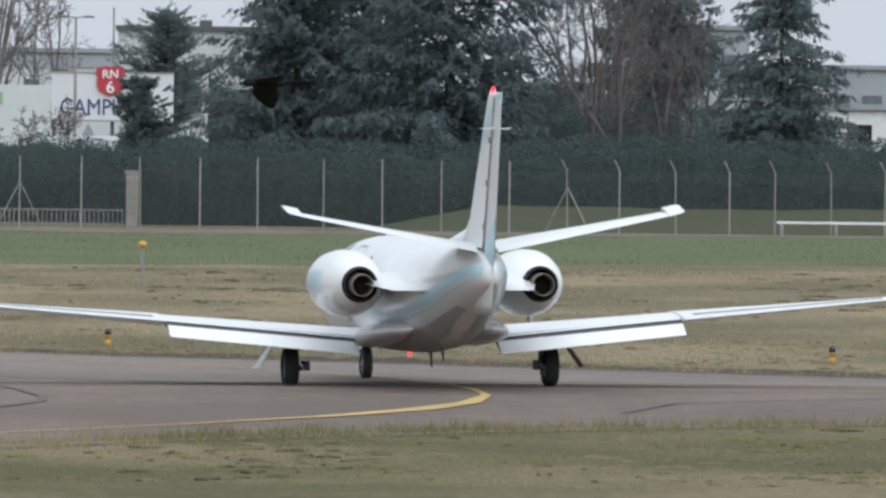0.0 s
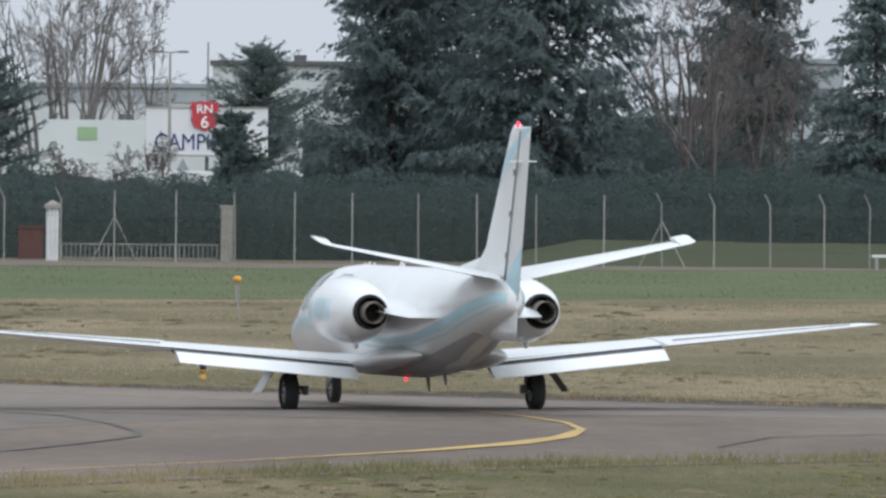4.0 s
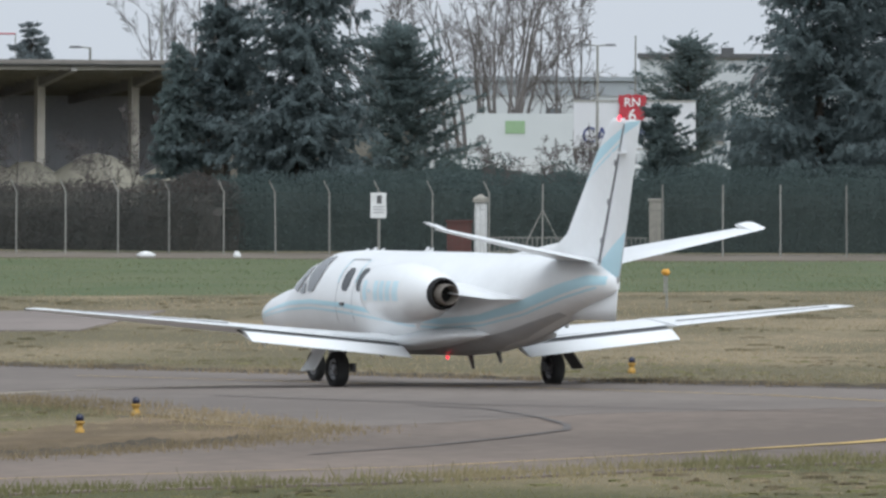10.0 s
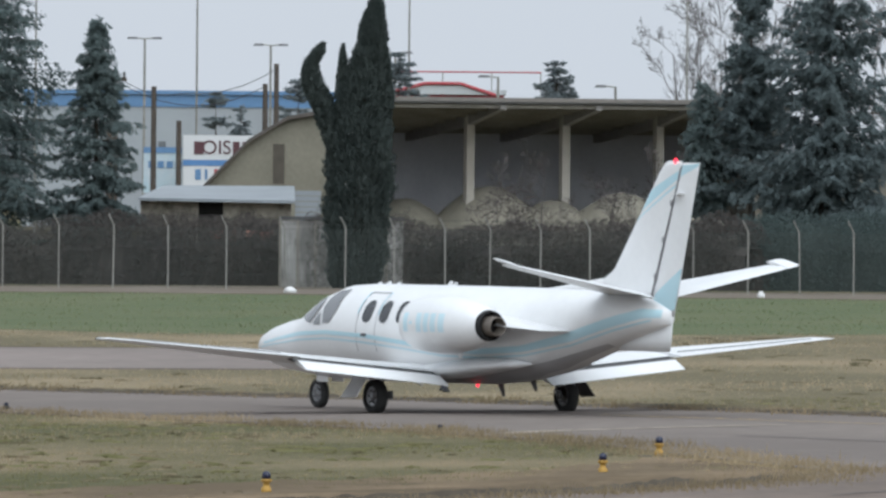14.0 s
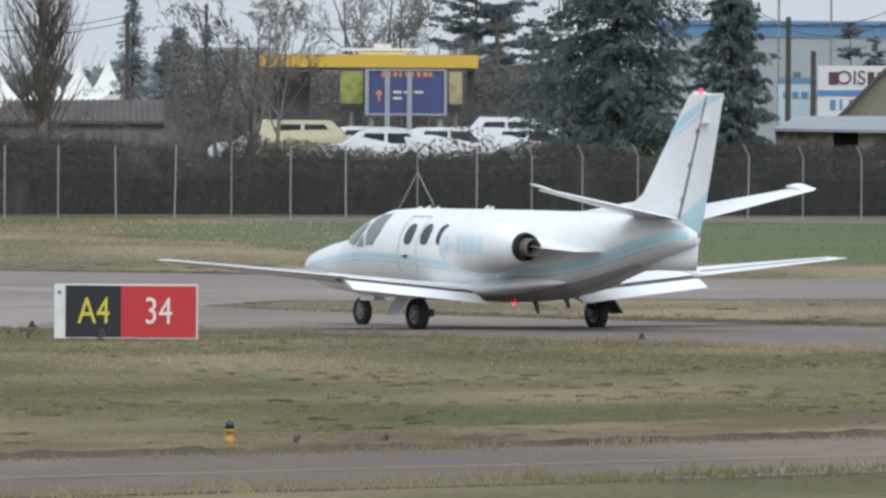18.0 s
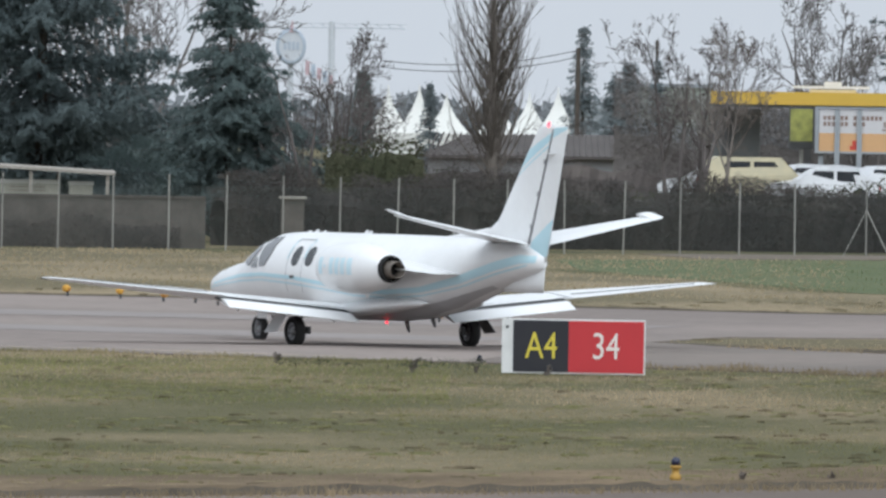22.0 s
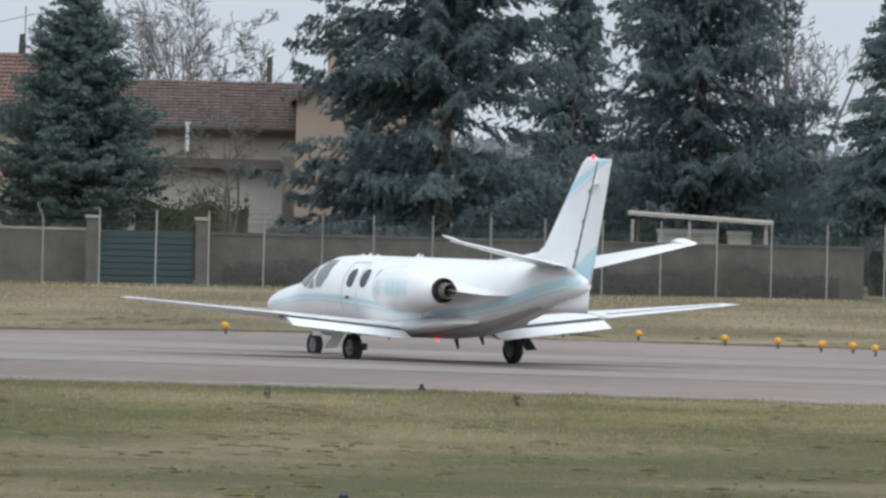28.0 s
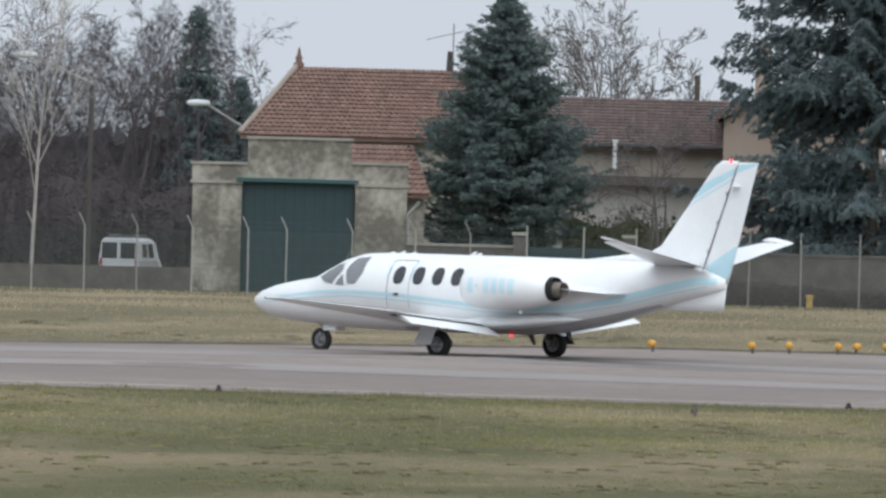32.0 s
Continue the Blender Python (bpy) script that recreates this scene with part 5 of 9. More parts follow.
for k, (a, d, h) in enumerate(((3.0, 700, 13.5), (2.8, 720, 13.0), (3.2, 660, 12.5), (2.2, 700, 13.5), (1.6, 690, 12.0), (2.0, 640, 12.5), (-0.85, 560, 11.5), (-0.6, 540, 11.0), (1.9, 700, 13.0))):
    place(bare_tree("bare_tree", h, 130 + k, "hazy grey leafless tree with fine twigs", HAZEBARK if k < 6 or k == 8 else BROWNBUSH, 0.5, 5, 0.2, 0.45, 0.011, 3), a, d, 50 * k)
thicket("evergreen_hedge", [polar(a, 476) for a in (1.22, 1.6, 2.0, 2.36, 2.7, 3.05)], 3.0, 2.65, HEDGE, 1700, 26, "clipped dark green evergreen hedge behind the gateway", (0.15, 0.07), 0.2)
place(conifer("cedar_tree", 15.5, 3.2, 29, "tall dark cedar behind a brown leafless tree", CEDAR, "cedar", 0.15, 26000), -0.87, 512)
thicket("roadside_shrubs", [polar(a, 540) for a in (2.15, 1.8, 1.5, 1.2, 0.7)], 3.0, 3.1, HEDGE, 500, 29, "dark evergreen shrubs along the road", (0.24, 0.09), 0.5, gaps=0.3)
thicket("bare_roadside_brush", [polar(a, 548) for a in (2.1, 1.8, 1.5)], 2.5, 4.0, BROWNBUSH, 260, 30, "bare brown brush along the road", (0.42, 0.03), 0.6, gaps=0.6, core=0.0)
thicket("bare_roadside_brush", [polar(a, 566) for a in (8.75, 8.4, 8.0, 7.6)], 2.5, 3.6, BROWNBUSH, 420, 33, "bare brown brush before a low house", (0.42, 0.03), 0.5, gaps=0.5, core=0.35)
# before the shed and the barn: a brown hedge
thicket("brown_hedge", [polar(a, d) for a, d in ((2.98, 474), (3.4, 476), (4.2, 480), (5.0, 478), (6.5, 474), (8.0, 468), (9.0, 462), (9.55, 460))], 2.4, 2.36, TWIGS, 1700, 12, "brown winter hedge of bare twigs behind the fence", (0.36, 0.030), 0.4, gaps=0.2, core=0.62)
thicket("wall_climbers", [polar(a, 473.6) for a in (4.80, 4.65, 4.5, 4.38)], 0.8, 2.3, TWIGS, 420, 28, "bare brown climbers over a slab wall", (0.30, 0.03), 0.5, gaps=0.9, core=0.0, category="climber")
thicket("olive_scrub", [polar(a, d) for a, d in ((6.6, 480), (7.6, 474), (8.4, 470), (9.3, 466))], 2.0, 2.5, OLIVE, 160, 13, "olive brown scrub above the hedge", (0.22, 0.09), 0.7, gaps=0.8, core=0.0)
place(cypress("cypress_tree", [[(0.05, -0.1, 0.7), (0.05, 0.8, 0.95), (0.0, 3.0, 1.12), (-0.05, 5.2, 1.08), (-0.2, 6.8, 0.78), (-0.42, 8.4, 0.48), (-0.52, 9.4, 0.26), (-0.56, 10.1, 0.04)],
                               [(0.5, 4.2, 0.40), (0.95, 5.6, 0.45), (1.35, 6.4, 0.40), (1.58, 7.0, 0.34), (1.62, 7.5, 0.26), (1.36, 7.9, 0.20), (1.20, 8.15, 0.05)],
                               [(0.35, 5.6, 0.35), (0.50, 6.8, 0.26), (0.56, 7.6, 0.14), (0.55, 8.1, 0.03)],
                               [(-0.7, 5.2, 0.30), (-0.92, 6.4, 0.22), (-0.95, 7.2, 0.12), (-0.93, 7.7, 0.03)]], 41, "slim dark Italian cypress with a bent side stem"), 4.588, 470)
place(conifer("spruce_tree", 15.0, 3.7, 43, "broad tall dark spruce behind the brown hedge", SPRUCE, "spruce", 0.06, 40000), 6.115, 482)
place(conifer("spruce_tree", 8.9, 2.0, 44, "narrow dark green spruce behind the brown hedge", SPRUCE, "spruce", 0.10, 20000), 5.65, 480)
place(poplar("poplar_tree", 13.0, 2.4, 45, "tall leafless poplar with many steep limbs", PALEBARK), 8.445, 500)
place(bare_tree("birch_tree", 7.4, 46, "leafless birch in front of the filling station", PALEBARK, 0.6, 5, 0.26, 0.1, 0.013), 7.52, 478)
place(bare_tree("bare_tree", 8.2, 47, "leafless tree with fine brown twigs", BROWNBUSH, 0.6, 5, 0.22, 0.2, 0.014, 2), 7.72, 500)
place(bare_tree("bare_tree", 9.5, 48, "leafless spreading tree behind the station", HAZEBARK, 0.6, 5, 0.22, 0.2, 0.014), 7.05, 640)
place(bare_tree("bare_tree", 6.5, 49, "leafless tree with fine brown twigs", BROWNBUSH, 0.6, 5, 0.22, 0.2, 0.014, 2), 9.05, 480)
place(bare_tree("bare_tree", 6.2, 50, "leafless tree with fine brown twigs", BROWNBUSH, 0.6, 5, 0.22, 0.2, 0.014, 2), 9.22, 490)
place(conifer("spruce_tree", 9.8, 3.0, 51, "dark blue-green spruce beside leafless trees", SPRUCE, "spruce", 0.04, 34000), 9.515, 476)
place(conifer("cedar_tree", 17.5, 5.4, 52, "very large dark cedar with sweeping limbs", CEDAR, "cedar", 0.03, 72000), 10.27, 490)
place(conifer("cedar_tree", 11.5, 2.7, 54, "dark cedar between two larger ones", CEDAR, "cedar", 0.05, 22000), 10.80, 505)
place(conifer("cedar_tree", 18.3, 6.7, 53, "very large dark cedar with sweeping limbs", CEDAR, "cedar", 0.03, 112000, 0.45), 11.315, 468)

place(bare_tree("bare_tree", 12.5, 55, "grey leafless tree behind the cedars", HAZEBARK, 0.5, 5, 0.22, 0.4, 0.012, 3), 9.95, 560)

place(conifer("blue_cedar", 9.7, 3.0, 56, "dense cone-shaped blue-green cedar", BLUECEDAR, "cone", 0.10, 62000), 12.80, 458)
place(bare_tree("bare_tree", 5.9, 57, "small leafless tree before the house", BROWNBUSH, 0.75, 6, 0.24, 0.15, 0.013, 3), 12.21, 456)
place(bare_tree("bare_tree", 11.2, 59, "broad hazy leafless tree behind the brown roof", HAZEBARK, 0.6, 6, 0.26, 0.3, 0.010, 3), 12.41, 600)
place(bare_tree("birch_tree", 11.0, 58, "slim white-barked leafless birch", BIRCHBARK, 0.5, 4, 0.12, 0.5, 0.0068, wob=0.02), 14.71, 458)
for k, (a, d, h) in enumerate(((14.9, 520, 9.0), (14.62, 540, 8.8), (14.42, 530, 8.6), (14.15, 560, 9.4), (13.95, 600, 9.5), (13.72, 640, 9.0), (12.42, 600, 11.6), (12.28, 590, 10.8), (12.55, 620, 11.0), (12.12, 600, 9.6))):
    place(bare_tree("bare_tree", h, 60 + k, "greyish leafless tree behind the buildings", HAZEBARK if k > 3 else DARKWOOD, 0.55, 5, 0.22, 0.3, 0.012, 2), a, d, 37 * k)
place(conifer("fir_tree", 9.7, 2.0, 71, "narrow dark fir among leafless trees", SPRUCE, "spruce", 0.1, 14000), 14.05, 520)
place(conifer("fir_tree", 7.2, 1.7, 73, "dark fir behind the tiled roof", SPRUCE, "spruce", 0.1, 10000), 13.87, 530)
thicket("dark_undergrowth", [polar(a, 486) for a in (14.0, 14.5, 15.3)], 3.0, 3.4, DARKWOOD, 900, 14, "dense dark brown undergrowth", (0.34, 0.05), 0.5)


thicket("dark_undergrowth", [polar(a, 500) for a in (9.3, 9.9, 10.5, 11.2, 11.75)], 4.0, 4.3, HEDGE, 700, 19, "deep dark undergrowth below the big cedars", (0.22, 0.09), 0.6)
thicket("bramble_scrub", [polar(a, 478) for a in (8.85, 9.0, 9.2, 9.45)], 3.0, 2.7, TWIGS, 900, 24, "dense grey-brown bramble scrub behind the fence", (0.34, 0.03), 0.6, core=0.55)
for k, (a, d, h, bark) in enumerate(((-0.55, 486, 9.6, BROWNBUSH), (-0.80, 482, 8.6, BROWNBUSH), (-1.02, 486, 8.0, BROWNBUSH), (-0.66, 508, 10.4, BROWNBUSH), (10.74, 494, 8.6, BROWNBUSH), (9.15, 472, 7.2, BROWNBUSH), (9.32, 482, 7.6, HAZEBARK), (8.98, 476, 6.6, BROWNBUSH),
                                  (7.64, 486, 8.0, BROWNBUSH), (7.12, 620, 11.0, HAZEBARK), (6.95, 600, 8.5, HAZEBARK), (10.0, 540, 13.5, HAZEBARK), (9.85, 530, 11.0, HAZEBARK))):
    place(bare_tree("bare_tree", h, 160 + k, "leafless tree with dense fine twigs", bark, 0.6, 5, 0.12, 0.3, 0.013, 4), a, d, 61 * k)
place(conifer("fir_tree", 7.0, 1.5, 72, "dark green fir before the open shed", SPRUCE, "spruce", 0.1, 9000), 3.19, 484)


thicket("dry_brush", [polar(a, 444.5) for a in (12.2, 11.5, 10.6, 9.7)], 1.0, 0.75, TWIGS, 420, 25, "dry brown brush along the foot of the wall", (0.26, 0.03), 0.9, core=0.0)


thicket("bare_wood", [polar(a, 602) for a in (7.95, 7.6, 7.2, 6.8, 6.3)], 5.0, 6.2, HAZEBARK, 1500, 34, "grey leafless wood behind the filling station", (0.55, 0.04), 0.5, gaps=0.4, core=0.55)
thicket("bare_wood", [polar(a, 522) for a in (13.9, 14.3, 14.8, 15.5)], 5.0, 8.6, DARKWOOD, 2300, 27, "dense dark wood of leafless twigs", (0.5, 0.028), 0.5, core=0.5)
for k, (a, d, h) in enumerate(((14.95, 484, 9.2), (14.80, 496, 10.0), (14.60, 490, 9.0), (14.46, 500, 9.8), (14.28, 492, 8.8), (14.12, 500, 9.2))):
    place(bare_tree("bare_tree", h, 180 + k, "dark leafless tree with dense fine twigs", DARKWOOD, 0.6, 5, 0.12, 0.25, 0.013, 3), a, d, 47 * k)


for k, (a, d, h) in enumerate(((3.42, 488, 5.0), (3.60, 490, 4.6), (3.86, 488, 4.8), (4.05, 490, 4.2), (1.78, 530, 4.2), (1.62, 536, 4.6), (1.50, 530, 4.0), (1.90, 532, 3.9))):
    place(bare_tree("bare_shrub", h, 200 + k, "brown leafless shrub with dense twigs", BROWNBUSH, 0.75, 5, 0.0, 0.2, 0.012, 1), a, d, 47 * k)["category"] = "shrub"


# ---- the perimeter fence ----
def build_fence():
    bearings = [-3.0, -2.75, -2.5, -2.27, -2.03, -1.797, -1.579, -1.35, -1.167, -0.949, -0.72, -0.509, -0.273, 0.002, 0.241, 0.479, 0.747, 0.981, 1.222, 1.462, 1.712, 1.93, 2.159, 2.374, 2.576, 2.794, 3.005, 3.227, 3.433, 3.646, 3.846, 4.052, 4.232, 4.44, 4.638, 4.883,
                5.12, 5.357, 5.58, 5.80, 6.027, 6.251, 6.457, 6.68, 6.92, 7.21, 7.435, 7.675, 7.905, 8.143, 8.377, 8.594, 8.823, 9.055, 9.286, 9.517, 9.749, 9.975, 10.198, 10.425, 10.661, 10.892, 11.11, 11.351, 11.587, 11.80, 12.035, 12.257, 12.472, 12.70, 12.93, 13.153, 13.41, 13.676, 13.83, 14.058, 14.281, 14.494, 14.707, 14.93, 15.15, 15.4]
    posts = [Vector(polar(a, float(np.interp(a, (-3, 0, 3, 6, 8.5, 10.5, 12.5, 15), (466, 458, 461, 463, 448, 437, 434, 424))))) for a in bearings]
    fence = thing("perimeter_fence", Matrix(), "tall grey wire-mesh perimeter fence with angled post tops", "fence")
    V, F = [], []
    tube(V, F, (0, 0, -0.1), (0, 0, 2.05), 0.027, n=6)
    tube(V, F, (0, 0, 2.04), (-0.10, 0.18, 2.42), 0.026, 0.022, n=6)
    bent = mesh("fence_post", V, F, GALV, fence)
    V, F = [], []
    tube(V, F, (0, 0, -0.1), (0, 0, 2.35), 0.028, n=6)
    straight = mesh("fence_post", V, F, GALV, fence)
    V, F = [], []
    tube(V, F, (0, 0, 1.5), (0, 0.75, 0), 0.025, n=6)
    tube(V, F, (0, 0, 1.5), (0, -0.75, 0), 0.025, n=6)
    brace = mesh("fence_brace", V, F, GALV, fence)
    used = set()
    for k, p in enumerate(posts):
        az = math.degrees(math.atan2(p.y, p.x))
        src = straight if (-0.45 < az < 1.8 or 6.5 < az < 12.7) else bent
        if src in used:
            ob = src.copy()
            scene.collection.objects.link(ob)
        else:
            ob = src
            used.add(src)
        ob.location = (p.x, p.y, ground_z(p.x, p.y))
        ob.rotation_euler = (noise.noise((k * 1.7, 0, 0)) * 0.03, noise.noise((k * 1.7, 5, 0)) * 0.03, radians(az) + noise.noise((k, 9, 0)) * 0.2)
        if k in (11, 20, 44, 72):
            b = brace if "b" not in used else brace.copy()
            if "b" in used:
                scene.collection.objects.link(b)
            used.add("b")
            b.location, b.rotation_euler = ob.location, (0, 0, radians(az))
    # the mesh between the posts: thin wires
    wires = []
    for z in (0.05, 0.5, 1.0, 1.5, 2.0, 2.15, 2.3):
        for a, b in zip(posts, posts[1:]):
            wires.append([(a.x, a.y, z), (b.x, b.y, z), (b.x, b.y, z + 0.008), (a.x, a.y, z + 0.008)])
    for a, b in zip(posts, posts[1:]):
        d = (b - a) / 1.9
        for s in np.arange(0, 1.9, 0.055):
            p, q = a + d * s, a + d * (s + 0.011)
            wires.append([(p.x, p.y, 0.05), (q.x, q.y, 0.05), (q.x, q.y, 2.0), (p.x, p.y, 2.0)])
    w = quads("wire_mesh", np.array(wires, dtype=np.float32), mat("green_coated_wire", (0.06, 0.075, 0.065), (0.05, 0.06, 0.055), rough=0.6), fence, "thin dark fence wire")
    w["kind"] = "stuff"


build_fence()


# ---- buildings, walls and things beyond the fence ----
class Site:
    """A thing at a bearing and distance; y() turns a bearing into its local y."""
    def __init__(self, name, azimuth, d, label, category, group="", turn=0.0, kind=""):
        self.a, self.d, self.k = azimuth, d, 1 / math.cos(radians(turn))
        self.t = thing(name, stand(azimuth, d, turn), label, category, group, kind)

    def y(self, azimuth):
        return radians(azimuth - self.a) * self.d * self.k

    def box(self, name, x0, x1, y0, y1, z0, z1, material, parent=None, label=""):
        V, F = [], []
        box(V, F, ((x0 + x1) / 2, (y0 + y1) / 2, (z0 + z1) / 2), (abs(x1 - x0), abs(y1 - y0), abs(z1 - z0)))
        return mesh(name, V, F, material, parent or self.t, label)

    def az(self, name, x0, x1, a0, a1, z0, z1, material, parent=None, label=""):
        return self.box(name, x0, x1, self.y(a0), self.y(a1), z0, z1, material, parent, label)

    def poly(self, name, outline, x0, x1, material, parent=None, label=""):
        """A plate in the yz plane between x0 and x1."""
        n = len(outline)
        V = [(x0, y, z) for y, z in outline] + [(x1, y, z) for y, z in outline]
        F = [tuple(range(n)), tuple(n + i for i in reversed(range(n)))] + [(i, n + i, n + (i + 1) % n, (i + 1) % n) for i in range(n)]
        return mesh(name, V, F, material, parent or self.t, label)

    def tube(self, name, p, q, r, material, parent=None, label="", r1=None, n=8):
        V, F = [], []
        tube(V, F, p, q, r, r1, n)
        return mesh(name, V, F, material, parent or self.t, label)


def tiled_roof(site, y0, y1, x_eave, z_eave, x_ridge, z_ridge, material, joined, cols, rows, label, skew0=0.0, skew1=0.0):
    """A roof slope with its deck and every clay tile as a piece of its own."""
    L = math.hypot(x_ridge - x_eave, z_ridge - z_eave)
    ang = math.atan2(z_ridge - z_eave, x_ridge - x_eave)
    V = [(x_eave, y0, z_eave - 0.08), (x_eave, y1, z_eave - 0.08), (x_ridge, y1 + skew1, z_ridge - 0.08), (x_ridge, y0 + skew0, z_ridge - 0.08),
         (x_eave, y0, z_eave - 0.20), (x_eave, y1, z_eave - 0.20), (x_ridge, y1 + skew1, z_ridge - 0.20), (x_ridge, y0 + skew0, z_ridge - 0.20)]
    F = [(0, 3, 2, 1), (4, 5, 6, 7), (0, 1, 5, 4), (1, 2, 6, 5), (2, 3, 7, 6), (3, 0, 4, 7)]
    roof = mesh("roof", V, F, material, site.t, label)
    w = (y1 - y0) / cols
    tl = L / rows
    TV, TF = [], []
    n = 4
    for k in range(n + 1):
        u = -0.5 + k / n
        bulge = 0.035 * math.cos(u * math.pi) ** 0.8 if abs(u) < 0.5 else 0.0
        TV += [(-tl * 0.12, u * w * 1.02, 0.05 + bulge), (tl, u * w * 1.02, 0.0 + bulge), (-tl * 0.12, u * w * 1.02, 0.01)]
    for k in range(n):
        TF += [(3 * k, 3 * k + 1, 3 * k + 4, 3 * k + 3), (3 * k + 2, 3 * k, 3 * k + 3, 3 * k + 5)]
    first, JV, JF = None, [], []
    for r in range(rows):
        for c in range(cols):
            f = r / rows
            a0, a1 = y0 + skew0 * f, y1 + skew1 * f
            j = noise.noise((r * 3.7, c * 2.3, cols))
            m = Matrix.LocRotScale(Vector((x_eave + (x_ridge - x_eave) * f, a0 + (a1 - a0) * (c + 0.5) / cols, z_eave + (z_ridge - z_eave) * f - 0.075 + 0.012 * j)), Euler((0.03 * j, -ang, 0.02 * j)), Vector((1, (a1 - a0) / (y1 - y0), 1)))
            if r * cols + c >= 280:
                b = len(JV)
                JV.extend(tuple(m @ Vector(v)) for v in TV)
                JF.extend(tuple(b + i for i in q) for q in TF)
                continue
            if first is None:
                ob = mesh("roof_tile", TV, TF, material, roof)
                first = ob.data
            else:
                ob = new("roof_tile", first)
                ob.parent = roof
            ob.matrix_basis = m
    if JV:
        mesh("upper_roofing", JV, JF, joined, roof)["kind"] = "stuff"
    return roof


def build_shed():
    s = Site("open_shed", 3.72, 509, "open-fronted concrete storage shed with a thin flat roof", "shed", turn=22)
    V = [(x, y, z) for z0, z1 in ((6.36, 5.30), (6.52, 5.46)) for x, y, z in ((-3.4, s.y(2.93), z0), (-3.4, s.y(4.62), z0), (6.5, s.y(4.62), z1), (6.5, s.y(2.93), z1))]
    mesh("roof", V, [(0, 1, 2, 3), (7, 6, 5, 4), (0, 4, 5, 1), (1, 5, 6, 2), (2, 6, 7, 3), (3, 7, 4, 0)], mat("dusty_corrugated_roof", (0.22, 0.218, 0.222), (0.17, 0.168, 0.174), rough=0.8, scale=0.6, stretch=(1, 4, 1)), s.t, "thin grey corrugated roof sloping to the back")
    s.box("eave_board", -3.46, -3.4, s.y(2.92), s.y(4.63), 6.42, 6.56, mat("grey_eave", (0.24, 0.22, 0.20), (0.18, 0.165, 0.15), rough=0.8))
    # Inner wall colour raised to make up for light missing in the shed.
    dark = mat("lightened_grey_block_wall", (0.66, 0.66, 0.68), (0.54, 0.54, 0.57), rough=0.95, scale=0.8, fine=6, bump=0.01)
    s.box("back_wall", 6.0, 6.25, s.y(2.95), s.y(4.60), 0, 5.3, dark)
    s.box("side_wall", -1.6, 6.0, s.y(2.97), s.y(2.94), 0, 6.3, RENDERWALL, label="beige concrete end wall")
    s.box("side_wall", -1.6, 6.0, s.y(4.60), s.y(4.57), 0, 5.9, dark)
    pale = mat("pale_concrete_post", (0.50, 0.47, 0.41), (0.40, 0.375, 0.33), rough=0.9, scale=2)
    for a in (4.118, 3.732, 3.350):
        y = s.y(a) + 0.2
        p = s.box("post", -0.16, 0.16, y - 0.15, y + 0.15, 0, 6.0, pale, label="pale concrete post")
        V = [(-3.3, y - 0.12, 6.29), (-3.3, y + 0.12, 6.29), (-3.3, y + 0.12, 6.14), (-3.3, y - 0.12, 6.14), (0.3, y - 0.12, 5.92), (0.3, y + 0.12, 5.92), (0.3, y + 0.12, 5.52), (0.3, y - 0.12, 5.52), (6.0, y - 0.12, 5.32), (6.0, y + 0.12, 5.32), (6.0, y + 0.12, 5.0), (6.0, y - 0.12, 5.0)]
        F = [(0, 1, 2, 3), (0, 4, 5, 1), (3, 2, 6, 7), (0, 3, 7, 4), (1, 5, 6, 2), (4, 8, 9, 5), (7, 6, 10, 11), (4, 7, 11, 8), (5, 9, 10, 6), (8, 11, 10, 9)]
        mesh("beam", V, F, mat("grey_beam", (0.30, 0.288, 0.27), (0.24, 0.23, 0.215), rough=0.9), s.t, "tapered concrete roof beam")
    for k in range(9):
        y = s.y(2.96) + (s.y(4.6) - s.y(2.96)) * (k + 0.5) / 9
        zt = 6.36 - 0.107 * (k * 1.05 + 0.3)
        s.box("purlin", -3.2 + k * 1.05, -3.08 + k * 1.05, s.y(2.97), s.y(4.59), zt - 0.14, zt - 0.01, CONCRETE)
    # low wall running on beside the shed
    w = Site("yard_wall", 2.62, 500, "beige concrete yard wall beside the shed", "wall", kind="structure")
    w.az("wall_panel", 0, 0.25, 2.99, 2.27, 0, 3.98, RENDERWALL)
    w.az("wall_end", -0.12, 0.35, 2.285, 2.255, 0, 4.1, CONCRETE)
    p = Site("slab_wall", 4.65, 475, "pale concrete slab wall with dark bare climbers", "wall", kind="structure")
    slab = mat("stained_pale_slab", (0.46, 0.455, 0.44), (0.20, 0.195, 0.185), rough=0.95, scale=0.9, fine=4, stretch=(1, 1.4, 0.5), mix=0.3, bump=0.01)
    for k in range(7):
        p.az("slab", 0, 0.12, 4.905 - 0.072 * k, 4.836 - 0.072 * k, 0, 2.22, slab)
        p.az("slab_post", -0.03, 0.15, 4.905 - 0.072 * k - 0.003 + 0.006, 4.905 - 0.072 * k - 0.006, 0, 2.25, CONCRETE)
    p.az("top_beam", -0.05, 0.17, 4.91, 4.40, 2.25, 2.36, DARKGREY)
    # gravel heaps inside
    gravel = mat("grey_beige_gravel", (0.30, 0.280, 0.225), (0.22, 0.205, 0.165), rough=0.95, scale=2.5, fine=18, bump=0.04)
    for a, h, r in ((4.40, 2.9, 4.0), (4.06, 3.4, 4.6), (3.80, 2.9, 4.0), (3.52, 3.2, 4.6), (3.24, 2.7, 3.8)):
        V, F, n, m = [], [], 26, 9
        for i in range(m + 1):
            for j in range(n):
                q = i / m
                rr = r * q * (1 + 0.10 * noise.noise((math.cos(2 * math.pi * j / n) * 2, math.sin(2 * math.pi * j / n) * 2, a)))
